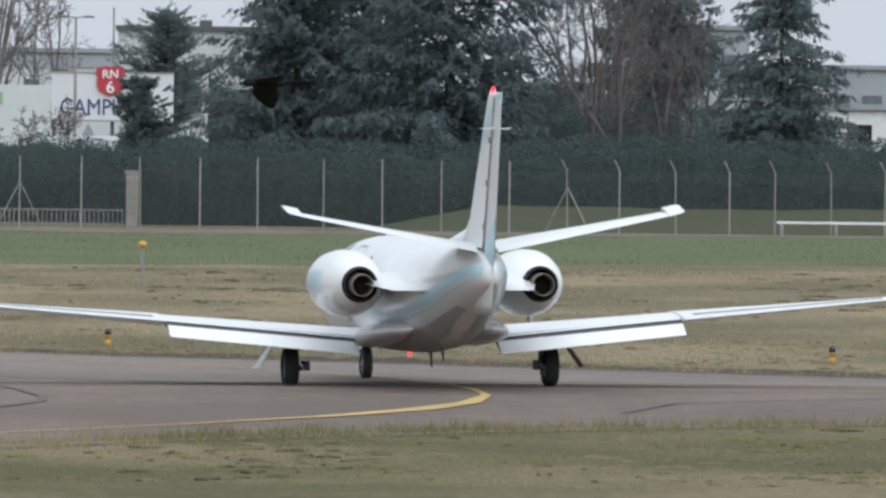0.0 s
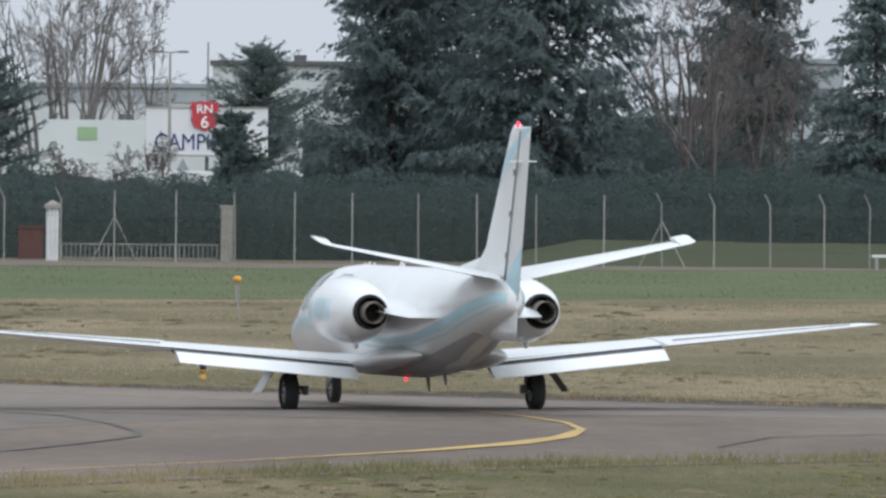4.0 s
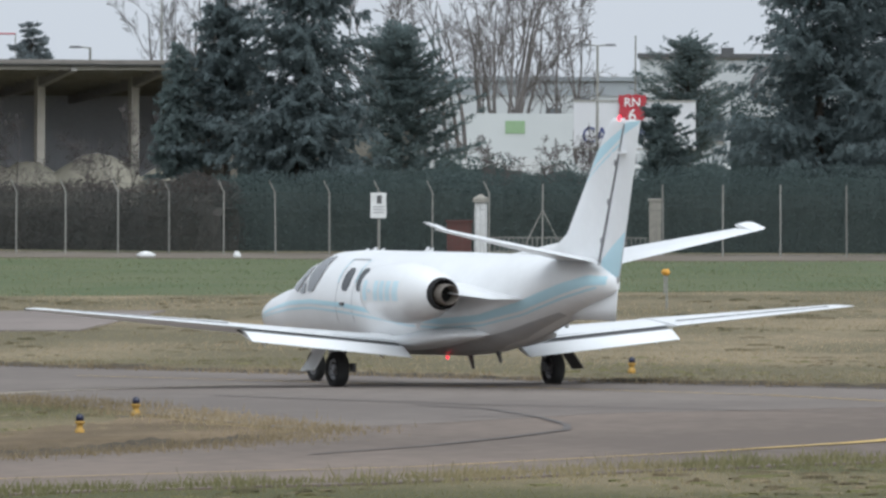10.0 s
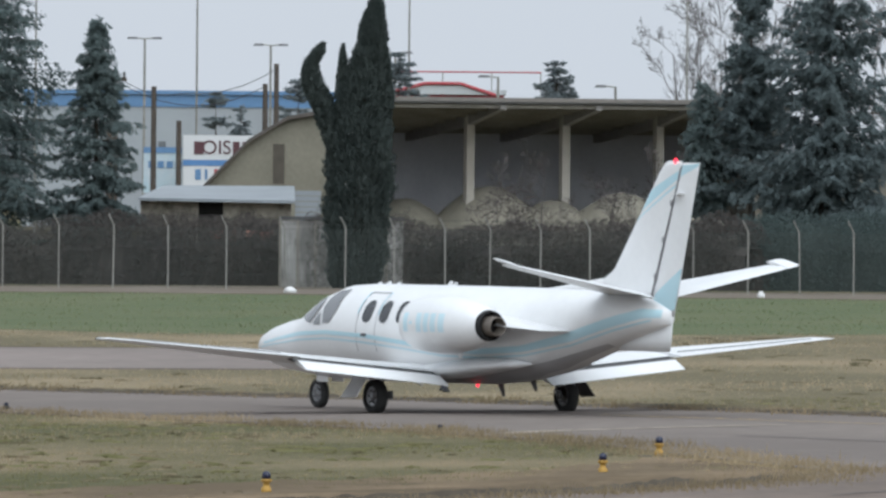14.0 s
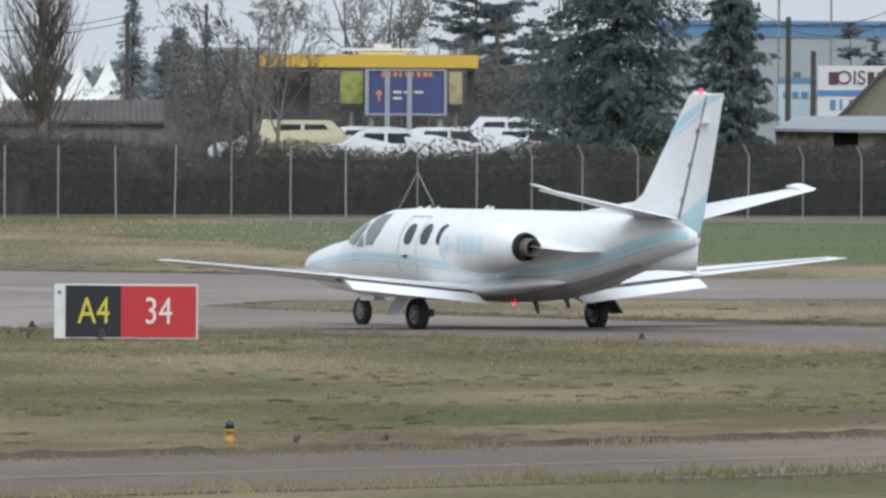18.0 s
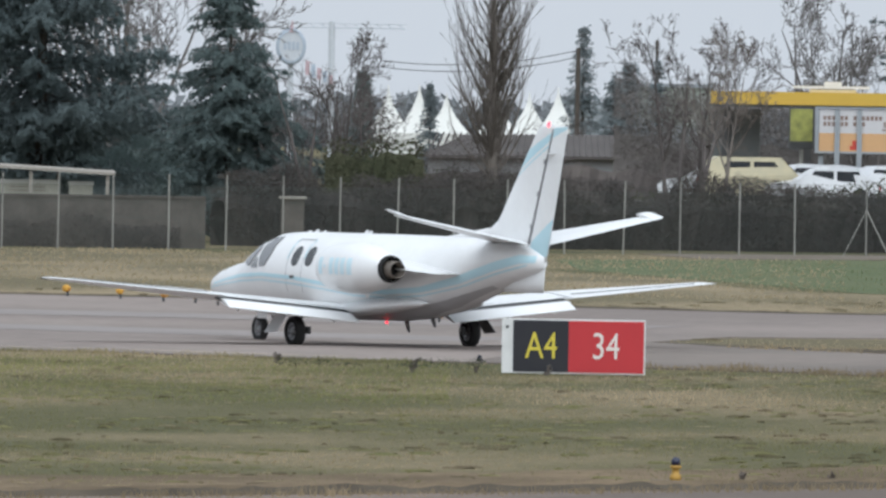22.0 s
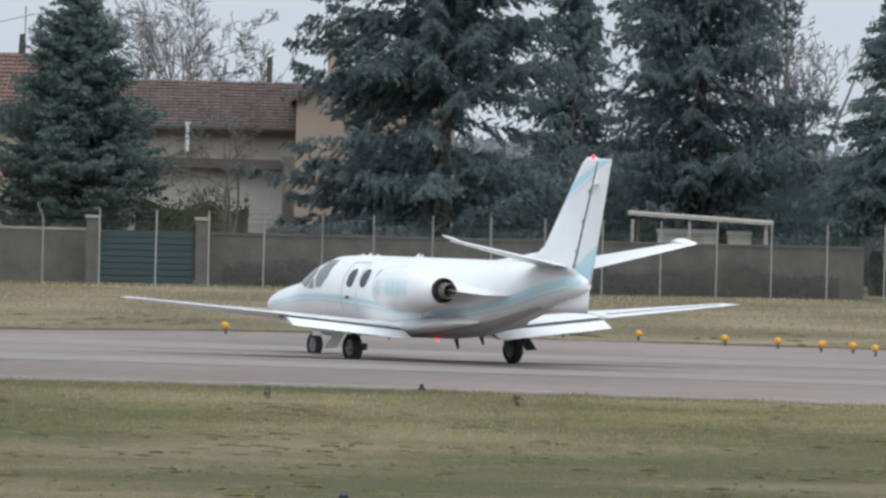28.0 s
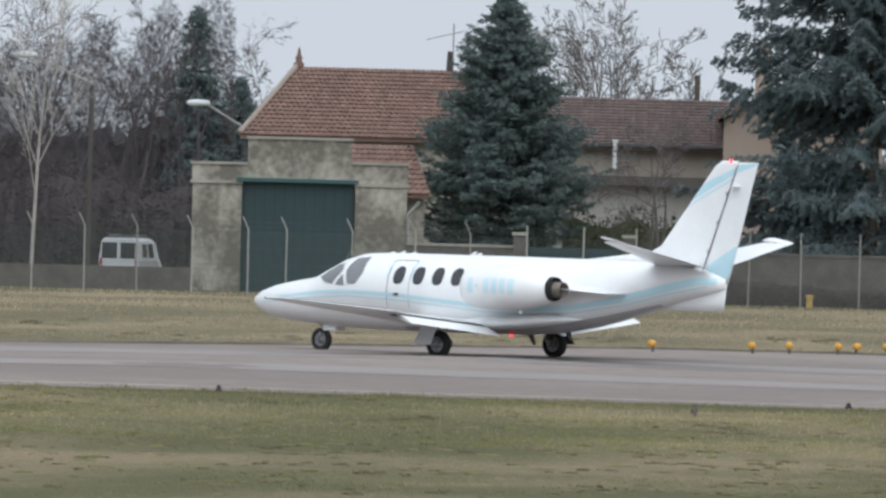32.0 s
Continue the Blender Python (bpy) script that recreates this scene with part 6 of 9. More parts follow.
                V.append((rr * math.cos(2 * math.pi * j / n), rr * math.sin(2 * math.pi * j / n), h * (0.5 + 0.5 * math.cos(math.pi * q)) ** 0.9 + 0.1 * noise.noise((i, j * 0.4, a))))
        for i in range(m):
            for j in range(n):
                F.append((i * n + j, (i + 1) * n + j, (i + 1) * n + (j + 1) % n, i * n + (j + 1) % n))
        ob = mesh("gravel_heap", V, F, gravel, smooth=True)
        ob.matrix_basis = stand(a, 508.5)
        tagged(ob, "conical heap of grey-beige gravel in the shed", "gravel heap", "gravel heaps in the shed")


def build_barn():
    s = Site("barn", 4.96, 497, "old rendered barn with a sloping gable", "barn")
    wall = mat("grey_green_render", (0.25, 0.235, 0.185), (0.17, 0.16, 0.125), rough=0.95, scale=0.6, fine=7, bump=0.01)
    s.poly("gable_wall", [(s.y(5.21), 0), (s.y(4.66), 0), (s.y(4.66), 5.95), (s.y(4.735), 5.93), (s.y(4.875), 5.70), (s.y(5.03), 4.90), (s.y(5.21), 3.28)][::-1], 0, 0.3, wall, label="grey-green rendered gable wall")
    edge = [(s.y(4.64), 6.05), (s.y(4.735), 6.03), (s.y(4.88), 5.80), (s.y(5.035), 4.99), (s.y(5.23), 3.24)]
    for (y0, z0), (y1, z1) in zip(edge, edge[1:]):
        V = [(-0.25, y0, z0), (-0.25, y1, z1), (8, y1, z1), (8, y0, z0), (-0.25, y0, z0 - 0.13), (-0.25, y1, z1 - 0.13), (8, y1, z1 - 0.13), (8, y0, z0 - 0.13)]
        mesh("roof_sheet", V, [(0, 1, 2, 3), (7, 6, 5, 4), (0, 4, 5, 1), (1, 5, 6, 2), (2, 6, 7, 3), (3, 7, 4, 0)], mat("dark_roof_edge", (0.12, 0.105, 0.095), (0.09, 0.08, 0.07), rough=0.9), s.t)
    s.az("window_recess", -0.02, 0.1, 4.935, 4.888, 3.42, 4.82, mat("bricked_dark_window", (0.10, 0.088, 0.07), (0.075, 0.066, 0.053), rough=0.9), label="dark boarded gable window")
    l = Site("lean_to", 5.16, 489, "lean-to with a grey sheet-metal roof", "lean-to")
    V = [(-2.0, l.y(5.48), 2.92), (-2.0, l.y(4.845), 2.86), (3.0, l.y(4.845), 3.36), (3.0, l.y(5.38), 3.34), (-2.0, l.y(5.48), 2.82), (-2.0, l.y(4.845), 2.76), (3.0, l.y(4.845), 3.26), (3.0, l.y(5.38), 3.24)]
    mesh("roof", V, [(0, 1, 2, 3)[::-1], (4, 5, 6, 7), (0, 4, 5, 1), (1, 5, 6, 2), (2, 6, 7, 3), (3, 7, 4, 0)], SHEET, l.t, "grey sheet-metal roof")
    l.az("front_wall", -1.5, -1.3, 5.47, 5.235, 0, 2.82, RENDERWALL)
    l.az("front_wall", -1.5, -1.3, 5.135, 4.86, 0, 2.78, RENDERWALL)
    # Black sheet painted as the shade inside the lean-to.
    l.az("dark_opening", -1.2, -1.1, 5.235, 5.135, 0, 2.8, BLACKHOLE)
    for k in range(7):
        l.az("shutter_slat", -1.45, -1.40, 4.845, 4.74, 1.9 + 0.19 * k, 2.07 + 0.19 * k, SHEET)
    c = Site("brick_stack", 5.06, 484, "stack of red and white packed building blocks", "brick stack")
    rng = random.Random(4)
    red = mat("red_packing", (0.30, 0.10, 0.075), (0.36, 0.20, 0.16), rough=0.8, obj=0.35)
    pal = mat("white_packing", (0.55, 0.50, 0.47), (0.40, 0.36, 0.33), rough=0.8, obj=0.3)
    for i in range(14):
        for j in range(5):
            a = 5.19 - 0.26 * (i + 0.5) / 14
            z = 0.35 * j + 0.15
            if z < 1.75 + 0.3 * rng.random():
                c.box("packed_block", 0, 0.4, c.y(a) - 0.07, c.y(a) + 0.07, z, z + 0.3, red if rng.random() < 0.6 else pal)


def lamp_post(azimuth, d, h, arms=2, label="tall grey street lamp with two arms", reach=0.75, turn=0.0):
    s = Site("street_lamp", azimuth, d, label, "street lamp", "street lamps along the road", turn)
    s.tube("pole", (0, 0, -0.1), (0, 0, h), 0.075, GALV, r1=0.05)
    for k in ((1, -1) if arms == 2 else (1,)):
        s.tube("arm", (0, 0, h - 0.02), (0, k * reach * 0.6, h + 0.04), 0.03, GALV)
        V, F = [], []
        box(V, F, (0, k * reach * 0.75, h + 0.02), (0.30, 0.5, 0.10), 0, 0.7)
        mesh("lamp_head", V, F, DARKGREY, s.t)


def utility_pole(azimuth, d, h, cap=False):
    s = Site("utility_pole", azimuth, d, "dark wooden utility pole", "pole", "utility poles")
    s.tube("pole", (0, 0, -0.1), (0, 0, h), 0.13, BARK, r1=0.10)
    if cap:
        s.box("crossarm", -0.1, 0.1, -0.45, 0.45, h - 0.35, h - 0.2, BARK)
        for k in (-0.35, 0, 0.35):
            s.tube("insulator", (0, k, h - 0.2), (0, k, h + 0.02), 0.05, DARKGREY)


def billboard():
    s = Site("billboard", 1.34, 600, "white roadside billboard with a red shield and navy letters", "billboard")
    wht = mat("white_billboard_face", (0.62, 0.62, 0.64), (0.56, 0.56, 0.58), rough=0.6, scale=0.4)
    y0, y1 = s.y(1.588), s.y(1.093)
    s.box("panel", 0, 0.15, y0, y1, 3.31, 5.35, wht)
    for z in (3.31, 5.35):
        s.box("rim", -0.03, 0.16, y0, y1, z - 0.04, z + 0.04, GALV)
    for a in (1.52, 1.34, 1.16):
        s.box("post", 0.16, 0.36, s.y(a) - 0.08, s.y(a) + 0.08, 0, 5.2, DARKGREY)
    red = mat("red_shield_paint", (0.42, 0.035, 0.05), (0.38, 0.03, 0.045), rough=0.6)
    yc = s.y(1.350)
    out = [(-0.60, 0.66), (-0.45, 0.60), (-0.2, 0.68), (0, 0.62), (0.2, 0.68), (0.45, 0.60), (0.60, 0.66), (0.66, 0.40), (0.58, 0.15), (0.62, -0.20), (0.50, -0.50), (0.2, -0.62), (0, -0.72), (-0.2, -0.62), (-0.50, -0.50), (-0.62, -0.20), (-0.58, 0.15), (-0.66, 0.40)]
    s.poly("shield", [(yc + y * 0.93, 5.02 + z * 0.92) for y, z in out], -0.10, -0.04, red, label="red road-number shield")
    navy = mat("navy_letter_paint", (0.03, 0.045, 0.16), (0.035, 0.05, 0.18), rough=0.6)
    lw = mat("white_letter_paint", (0.75, 0.74, 0.74), (0.70, 0.69, 0.69), rough=0.6)
    text("writing", "RN", 0.52, lw, s.t, Matrix.Translation((-0.12, yc, 5.28)) @ FACE, "white letters RN", 1.0, 0.008)
    text("writing", "6", 0.72, lw, s.t, Matrix.Translation((-0.12, yc, 4.72)) @ FACE, "white numeral 6", 1.0, 0.01)
    text("writing", "CAMPING", 0.98, navy, s.t, Matrix.Translation((-0.03, s.y(1.380), 3.86)) @ FACE, "navy letters CAMPING", width=3.55)
    # a small triangular road sign behind the hedge
    r = Site("warning_sign", 1.437, 590, "grey back of a triangular road sign", "road sign")
    r.poly("plate", [(-0.32, 2.62), (0.32, 2.62), (0, 3.22)], 0, 0.02, SHEET)
    r.tube("post", (0.05, 0, 0), (0.05, 0, 2.7), 0.04, GALV)


def vehicle(name, azimuth, d, L, H, W, z, body, label, turn=0.0, van=False, category="car", group=""):
    """A parked car or van: body, glass, wheels, lamps. It stands across the view."""
    x, y = polar(azimuth, d)
    t = thing(name, pose(x, y, z, 0, 0, azimuth + 90 + turn), label, category, group)
    prof = [(-L / 2, 0.28 * H), (-L / 2 + 0.05, 0.55 * H), (-0.42 * L, 0.93 * H), (-0.36 * L, H), (0.16 * L, H), (0.30 * L, 0.62 * H), (0.47 * L, 0.52 * H), (L / 2, 0.40 * H), (L / 2, 0.22 * H), (0.4 * L, 0.16 * H), (-0.42 * L, 0.16 * H)] if van else \
        [(-L / 2, 0.32 * H), (-0.48 * L, 0.56 * H), (-0.40 * L, 0.66 * H), (-0.27 * L, 0.98 * H), (-0.05 * L, H), (0.10 * L, 0.95 * H), (0.25 * L, 0.64 * H), (0.45 * L, 0.55 * H), (L / 2, 0.42 * H), (0.49 * L, 0.2 * H), (-0.46 * L, 0.18 * H)]
    n = len(prof)
    V, F = [], []
    for s, k in ((-0.5, 0.86), (-0.5, 1.0), (0.5, 1.0), (0.5, 0.86)):
        V += [(px, s * W * (0.97 if k < 1 else 1.0) * (0.88 if pz > 0.7 * H else 1.0) + (0.0), pz * (1 if k == 1 else 1.0) ) for px, pz in prof]
    for r in range(3):
        F += [(r * n + i, r * n + (i + 1) % n, (r + 1) * n + (i + 1) % n, (r + 1) * n + i) for i in range(n)]
    F += [tuple(reversed(range(n))), tuple(3 * n + i for i in range(n))]
    mesh("body", V, F, body, t, smooth=False)
    if van:
        q = [(0.17 * L + 0.02, -0.40 * W, 0.97 * H), (0.17 * L + 0.02, 0.40 * W, 0.97 * H), (0.295 * L + 0.02, 0.43 * W, 0.66 * H), (0.295 * L + 0.02, -0.43 * W, 0.66 * H)]
        mesh("windscreen", q + [(x_ - 0.03, y_, z_ - 0.02) for x_, y_, z_ in q], [(3, 2, 1, 0), (4, 5, 6, 7), (0, 1, 5, 4), (1, 2, 6, 5), (2, 3, 7, 6), (3, 0, 4, 7)], DARKGLASS, t)
    for s in (-1, 1):
        y = s * (W * 0.44 + 0.035)
        wins = [((-0.34 * L, 0.62 * H), (-0.10 * L, 0.62 * H), (-0.10 * L, 0.90 * H), (-0.30 * L, 0.90 * H)), ((-0.07 * L, 0.62 * H), (0.19 * L, 0.62 * H), (0.10 * L, 0.90 * H), (-0.07 * L, 0.90 * H))]
        for w in wins:
            V = [(px, y, pz) for px, pz in w] + [(px, y - s * 0.03, pz) for px, pz in w]
            mesh("side_window", V, [(0, 1, 2, 3) if s < 0 else (3, 2, 1, 0), (4, 7, 6, 5) if s < 0 else (5, 6, 7, 4)] + [(i, 4 + i, 4 + (i + 1) % 4, (i + 1) % 4) for i in range(4)], DARKGLASS, t)
        for px in (-0.31 * L, 0.31 * L):
            V, F = [], []
            r = 0.19 * H if van else 0.22 * H
            lathe(V, F, [(-0.1, 0.01), (-0.1, r * 0.9), (-0.07, r), (0.07, r), (0.1, r * 0.9), (0.1, 0.01)], 16, "y", (px, s * (W / 2 - 0.08), r))
            mesh("wheel", V, F, RUBBER, t, smooth=True)
        V, F = [], []
        box(V, F, (-L / 2, s * W * 0.40, 0.45 * H), (0.06, 0.12, 0.2))
        mesh("tail_lamp", V, F, mat("red_lamp_glass", (0.35, 0.02, 0.02), (0.3, 0.02, 0.02), rough=0.2), t)
    return t


STRIPS, POSTER_H, ROLLER = [], 1.69, 0.045


def build_station():
    s = Site("filling_station", 7.07, 565, "filling station with a yellow canopy and posters", "filling station")
    yel = mat("yellow_canopy_fascia", (0.62, 0.40, 0.055), (0.54, 0.35, 0.05), rough=0.5, scale=0.5)
    s.az("canopy", 0, 7, 7.56, 6.676, 5.06, 5.58, yel, label="yellow canopy fascia")
    s.az("canopy_soffit", 0.1, 6.9, 7.55, 6.69, 4.94, 5.056, DARKGREY)
    s.az("roof_unit", 2, 3, 7.23, 6.915, 5.74, 5.84, WHITEPAINT)
    s.az("roof_unit", 2, 3, 7.10, 7.03, 5.84, 6.02, WHITEPAINT)
    s.az("roof_unit", 2, 3, 7.16, 6.97, 5.584, 5.70, mat("cream_panel", (0.6, 0.5, 0.3), (0.55, 0.46, 0.28), rough=0.6))
    for a in (7.50, 7.164, 6.704):
        s.box("column", 3, 3.3, s.y(a) - 0.14, s.y(a) + 0.14, 0, 4.95, DARKGREY)
    s.az("kiosk", 3.4, 7, 7.55, 7.36, 0, 4.9, mat("grey_green_kiosk", (0.12, 0.13, 0.13), (0.16, 0.165, 0.16), rough=0.6))
    b = Site("poster_board", 6.968, 561, "large blue advertising board with an orange arrow", "billboard")
    blue = mat("navy_poster", (0.042, 0.056, 0.150), (0.052, 0.068, 0.175), rough=0.5)
    grey = mat("grey_frame", (0.32, 0.34, 0.36), (0.27, 0.29, 0.31), rough=0.5)
    b.az("backing", 0.14, 0.22, 7.135, 6.803, 3.16, 4.97, grey)
    for a0, a1, z0, z1 in ((7.135, 6.803, 3.16, 3.24), (7.135, 6.803, 4.93, 5.0), (7.135, 7.12, 3.24, 4.93), (6.815, 6.803, 3.24, 4.93)):
        b.az("frame", -0.07, 0.138, a0, a1, z0, z1, grey)
    orange = mat("orange_print", (0.62, 0.25, 0.08), (0.55, 0.22, 0.07), rough=0.6)
    cream = mat("pale_print", (0.62, 0.58, 0.55), (0.55, 0.52, 0.5), rough=0.6)
    white = mat("white_poster", (0.58, 0.57, 0.58), (0.53, 0.52, 0.53), rough=0.5)
    peach = mat("pale_orange_poster", (0.60, 0.36, 0.17), (0.55, 0.33, 0.16), rough=0.5)
    redp = mat("red_print", (0.55, 0.07, 0.04), (0.50, 0.06, 0.04), rough=0.6)
    dim = mat("grey_brown_print", (0.20, 0.13, 0.11), (0.24, 0.17, 0.14), rough=0.6)
    y0, y1 = b.y(7.118), b.y(6.817)
    w, zc = abs(y0 - y1), (y0 + y1) / 2

    def strip(ground_paint, bars):
        V, F = [], []
        box(V, F, (0, 0, 0), (0.006, w, POSTER_H / 7))
        ob = mesh("poster_strip", V, F, ground_paint, b.t, "strip of a rolling poster")
        for name, u, ww, z, hh, m in bars:
            V, F = [], []
            box(V, F, (-0.008, w / 2 - u - ww / 2, z), (0.008, ww, hh))
            mesh(name, V, F, m, ob)
        ob.location = (0, zc, 4.0)
        return ob
    letters = [("lettering_bar", 0.48 + 0.235 * k, ww, -0.01, 0.20 if k else 0.225, orange) for k, ww in enumerate((0.20, 0.14, 0.15, 0.10, 0.16, 0.12, 0.14, 0.20, 0.14))]
    small = [("lettering_bar", 0.95 + 0.42 * k, 0.34, 0.0, 0.10, cream) for k in range(3)]
    caps = [("lettering_bar", 0.16 + 0.17 * k, 0.12, 0.0, 0.17, dim) for k in range(14) if k != 6]
    STRIPS.extend((0, k, strip(blue, q)) for k, q in enumerate((letters, [], [], small + [("arrow_head", 0.26, 0.26, -0.06, 0.09, orange), ("arrow_tip", 0.32, 0.14, 0.03, 0.09, orange)], small[:1] + [("arrow_stem", 0.355, 0.07, 0.0, 0.24, orange)], [], [])))
    STRIPS.extend((1, k, strip(white if k < 4 else peach, q)) for k, q in enumerate(([], caps, caps[:9] + [("road_mark", 2.55, 0.10, 0.0, 0.22, dim)], [("road_mark", 2.5, 0.3, 0.03, 0.07, dim)], [], [("red_emblem", 1.32, 0.22, -0.02, 0.2, redp)], [("red_emblem", 1.22, 0.42, 0.03, 0.17, redp)])))
    for a in (7.045, 6.955):
        b.box("post", -0.10, -0.05, b.y(a) - 0.10, b.y(a) + 0.10, 0, 4.9, grey)
    b.box("leg", 0.21, 0.4, b.y(7.11) - 0.1, b.y(7.11) + 0.1, 0, 3.2, grey)
    b.box("leg", 0.21, 0.4, b.y(6.83) - 0.1, b.y(6.83) + 0.1, 0, 3.2, grey)
    for a0, a1, c0, c1 in ((7.235, 7.145, (0.42, 0.42, 0.10), (0.16, 0.17, 0.05)), (6.795, 6.742, (0.50, 0.45, 0.28), (0.30, 0.24, 0.12))):
        p = Site("poster", (a0 + a1) / 2, 562, "yellowish poster in a dark frame", "poster")
        p.az("frame", 0.02, 0.15, a0 + 0.008, a1 - 0.008, 3.3, 4.97, DARKGREY)
        p.az("print", -0.02, 0.016, a0, a1, 3.62, 4.9, mat("yellow_print", c0, c1, rough=0.6, scale=1.6, fine=4))
        p.az("caption_bar", -0.02, 0.016, a0, a1, 3.36, 3.58, mat("black_print", (0.03, 0.03, 0.03), (0.05, 0.05, 0.05), rough=0.6))
        p.tube("post", (0.3, 0, 0), (0.3, 0, 4.9), 0.07, GALV)
    body = mat("white_car_paint", (0.66, 0.67, 0.69), (0.58, 0.59, 0.61), rough=0.3)
    cream2 = mat("cream_van_paint", (0.52, 0.46, 0.30), (0.44, 0.40, 0.28), rough=0.5)
    bank = Site("parking_terrace", 7.0, 536, "raised asphalt parking terrace behind the hedge", "terrace", kind="structure")
    bank.az("terrace_slab", 0, 20, 7.9, 6.1, 0, 1.25, CONCRETE)
    for k, (a, d, L, H, m, v) in enumerate(((7.55, 546, 4.2, 1.45, body, False), (7.36, 542, 4.6, 1.75, cream2, True), (7.19, 548, 4.2, 1.5, body, False), (7.01, 543, 4.4, 1.5, body, False), (6.90, 549, 4.4, 1.45, body, False), (6.78, 542, 4.5, 1.5, body, False), (6.60, 546, 4.3, 1.9, body, True), (6.45, 541, 4.4, 1.5, body, False), (6.30, 547, 4.4, 1.55, body, False), (6.70, 550, 4.2, 1.5, body, False), (7.10, 539, 4.2, 1.4, body, False))):
        vehicle("van" if v else "car", a, d, L, H, 1.75, 1.255, m, "cream delivery van parked at the station" if m is cream2 else "white parked car at the filling station", 180 * (k % 2) + 9 * (k % 3), v, "van" if v else "car", "parked cars at the station")


def far_block(name, a0, a1, d, z1, material, label, depth=12, band=None, openings=(), parapet=None):
    s = Site(name, (a0 + a1) / 2, d, label, "building")
    s.az("wall", 0, depth, a0, a1, 0, z1, material)
    s.az("roof", -0.25, depth + 0.25, a0 + 0.01, a1 - 0.01, z1, z1 + 0.25, parapet or SHEET)
    if band:
        s.az("fascia_band", -0.08, -0.004, a0, a1, band[0], band[1], band[2])
    for k, (b0, b1, zz0, zz1, m) in enumerate(openings):
        w = s.az("window", -0.08, 0.02, b0, b1, zz0, zz1, m)
        s.az("sill", -0.14, 0.02, b0 + 0.003, b1 - 0.003, zz0 - 0.08, zz0, CONCRETE, w)
    return s


build_shed()
o = Site("orange_sign", 2.912, 560, "orange-red roadside sign behind the trees", "sign")
o.box("panel", 0, 0.15, -0.28, 0.28, 4.7, 6.1, mat("orange_red_sign", (0.52, 0.10, 0.045), (0.46, 0.09, 0.05), rough=0.5))
o.box("white_mark", -0.02, -0.004, -0.2, 0.2, 5.2, 5.45, WHITEPAINT)
o.tube("post", (0.25, 0, 0), (0.25, 0, 6.0), 0.08, GALV)
build_barn()
billboard()
build_station()
pale = mat("pale_cladding", (0.50, 0.52, 0.53), (0.43, 0.45, 0.46), rough=0.6, scale=0.3)
greyclad = mat("grey_cladding", (0.33, 0.36, 0.38), (0.28, 0.30, 0.32), rough=0.6, scale=0.3)
bluepaint = mat("blue_fascia", (0.10, 0.20, 0.36), (0.12, 0.23, 0.40), rough=0.5)
darkglass = mat("dull_window", (0.10, 0.11, 0.12), (0.14, 0.15, 0.16), rough=0.3)
far_block("warehouse", 1.32, 0.45, 760, 8.0, pale, "white flat-roofed warehouse with a dark round emblem", openings=((1.05, 0.98, 3.5, 5.0, darkglass),), parapet=DARKGREY)
s = Site("roof_vent", 0.965, 768, "small dark rooftop unit", "rooftop unit")
s.box("housing", 0, 1.0, -0.35, 0.35, 0.0, 8.62, DARKGREY)
s = Site("round_emblem", 0.79, 758, "dark ring-shaped emblem on a white wall", "emblem")
V, F = [], []
lathe(V, F, [(-0.1, 0.75), (-0.1, 1.1), (0.1, 1.1), (0.1, 0.75), (-0.1, 0.75)], 28, "x", (0, 0, 6.5))
mesh("ring", V, F, DARKGREY, s.t, smooth=True)
s.box("bracket", 0.1, 1.9, -0.1, 0.1, 6.4, 6.6, DARKGREY)
far_block("long_warehouse", 2.4, 1.225, 820, 6.95, pale, "long low pale warehouse with a grey-blue roof edge", band=(6.1, 6.9, greyclad), openings=((1.58, 1.52, 5.2, 6.0, darkglass), (1.70, 1.64, 4.6, 5.4, darkglass), (1.47, 1.40, 4.7, 5.6, darkglass)))
far_block("far_hall", -0.95, -1.24, 800, 8.6, greyclad, "grey industrial hall beyond the trees", openings=((-1.02, -1.10, 6.2, 7.2, darkglass), (-1.13, -1.2, 6.2, 7.2, darkglass)))
far_block("far_hall", -1.50, -2.6, 820, 6.5, greyclad, "grey industrial hall beyond the trees", openings=((-1.70, -1.78, 3.8, 5.0, darkglass),))
far_block("white_cabin", -1.56, -1.9, 620, 4.15, WHITEPAINT, "low white cabin beyond the hedge", depth=4, openings=((-1.64, -1.74, 2.6, 3.5, BLACKHOLE),))
far_block("blue_store", 5.95, 4.55, 900, 8.5, greyclad, "large grey store with a blue roof band", band=(7.7, 8.45, bluepaint), openings=((5.2, 5.17, 2, 5.5, darkglass), (5.3, 5.27, 2, 5.5, darkglass), (5.4, 5.37, 2, 5.5, darkglass)), parapet=bluepaint)
redtrim = mat("red_roof_trim", (0.36, 0.05, 0.06), (0.32, 0.045, 0.055), rough=0.5)
far_block("red_trimmed_store", 4.50, 4.00, 720, 7.75, pale, "low pale store with a red roof outline", band=(7.4, 7.72, redtrim), parapet=pale)
s = Site("red_gable", 4.25, 719, "small red gable outline on the store roof", "roof sign")
s.poly("gable", [(-2.6, 7.75), (-0.9, 8.28), (0.9, 8.28), (2.9, 7.75)][::-1], 0.05, 0.2, pale)
for (ya, za), (yb, zb) in (((-2.7, 7.72), (-0.9, 8.30)), ((-0.9, 8.30), (0.9, 8.30)), ((0.9, 8.30), (3.0, 7.72))):
    s.tube("red_edge", (0, ya, za), (0, yb, zb), 0.09, redtrim)
for ya in (-5.0, -2.5, 0.0, 2.5, 4.6):
    s.tube("rail_post", (1.5, ya, 7.9), (1.5, ya, 8.9), 0.03, GALV)
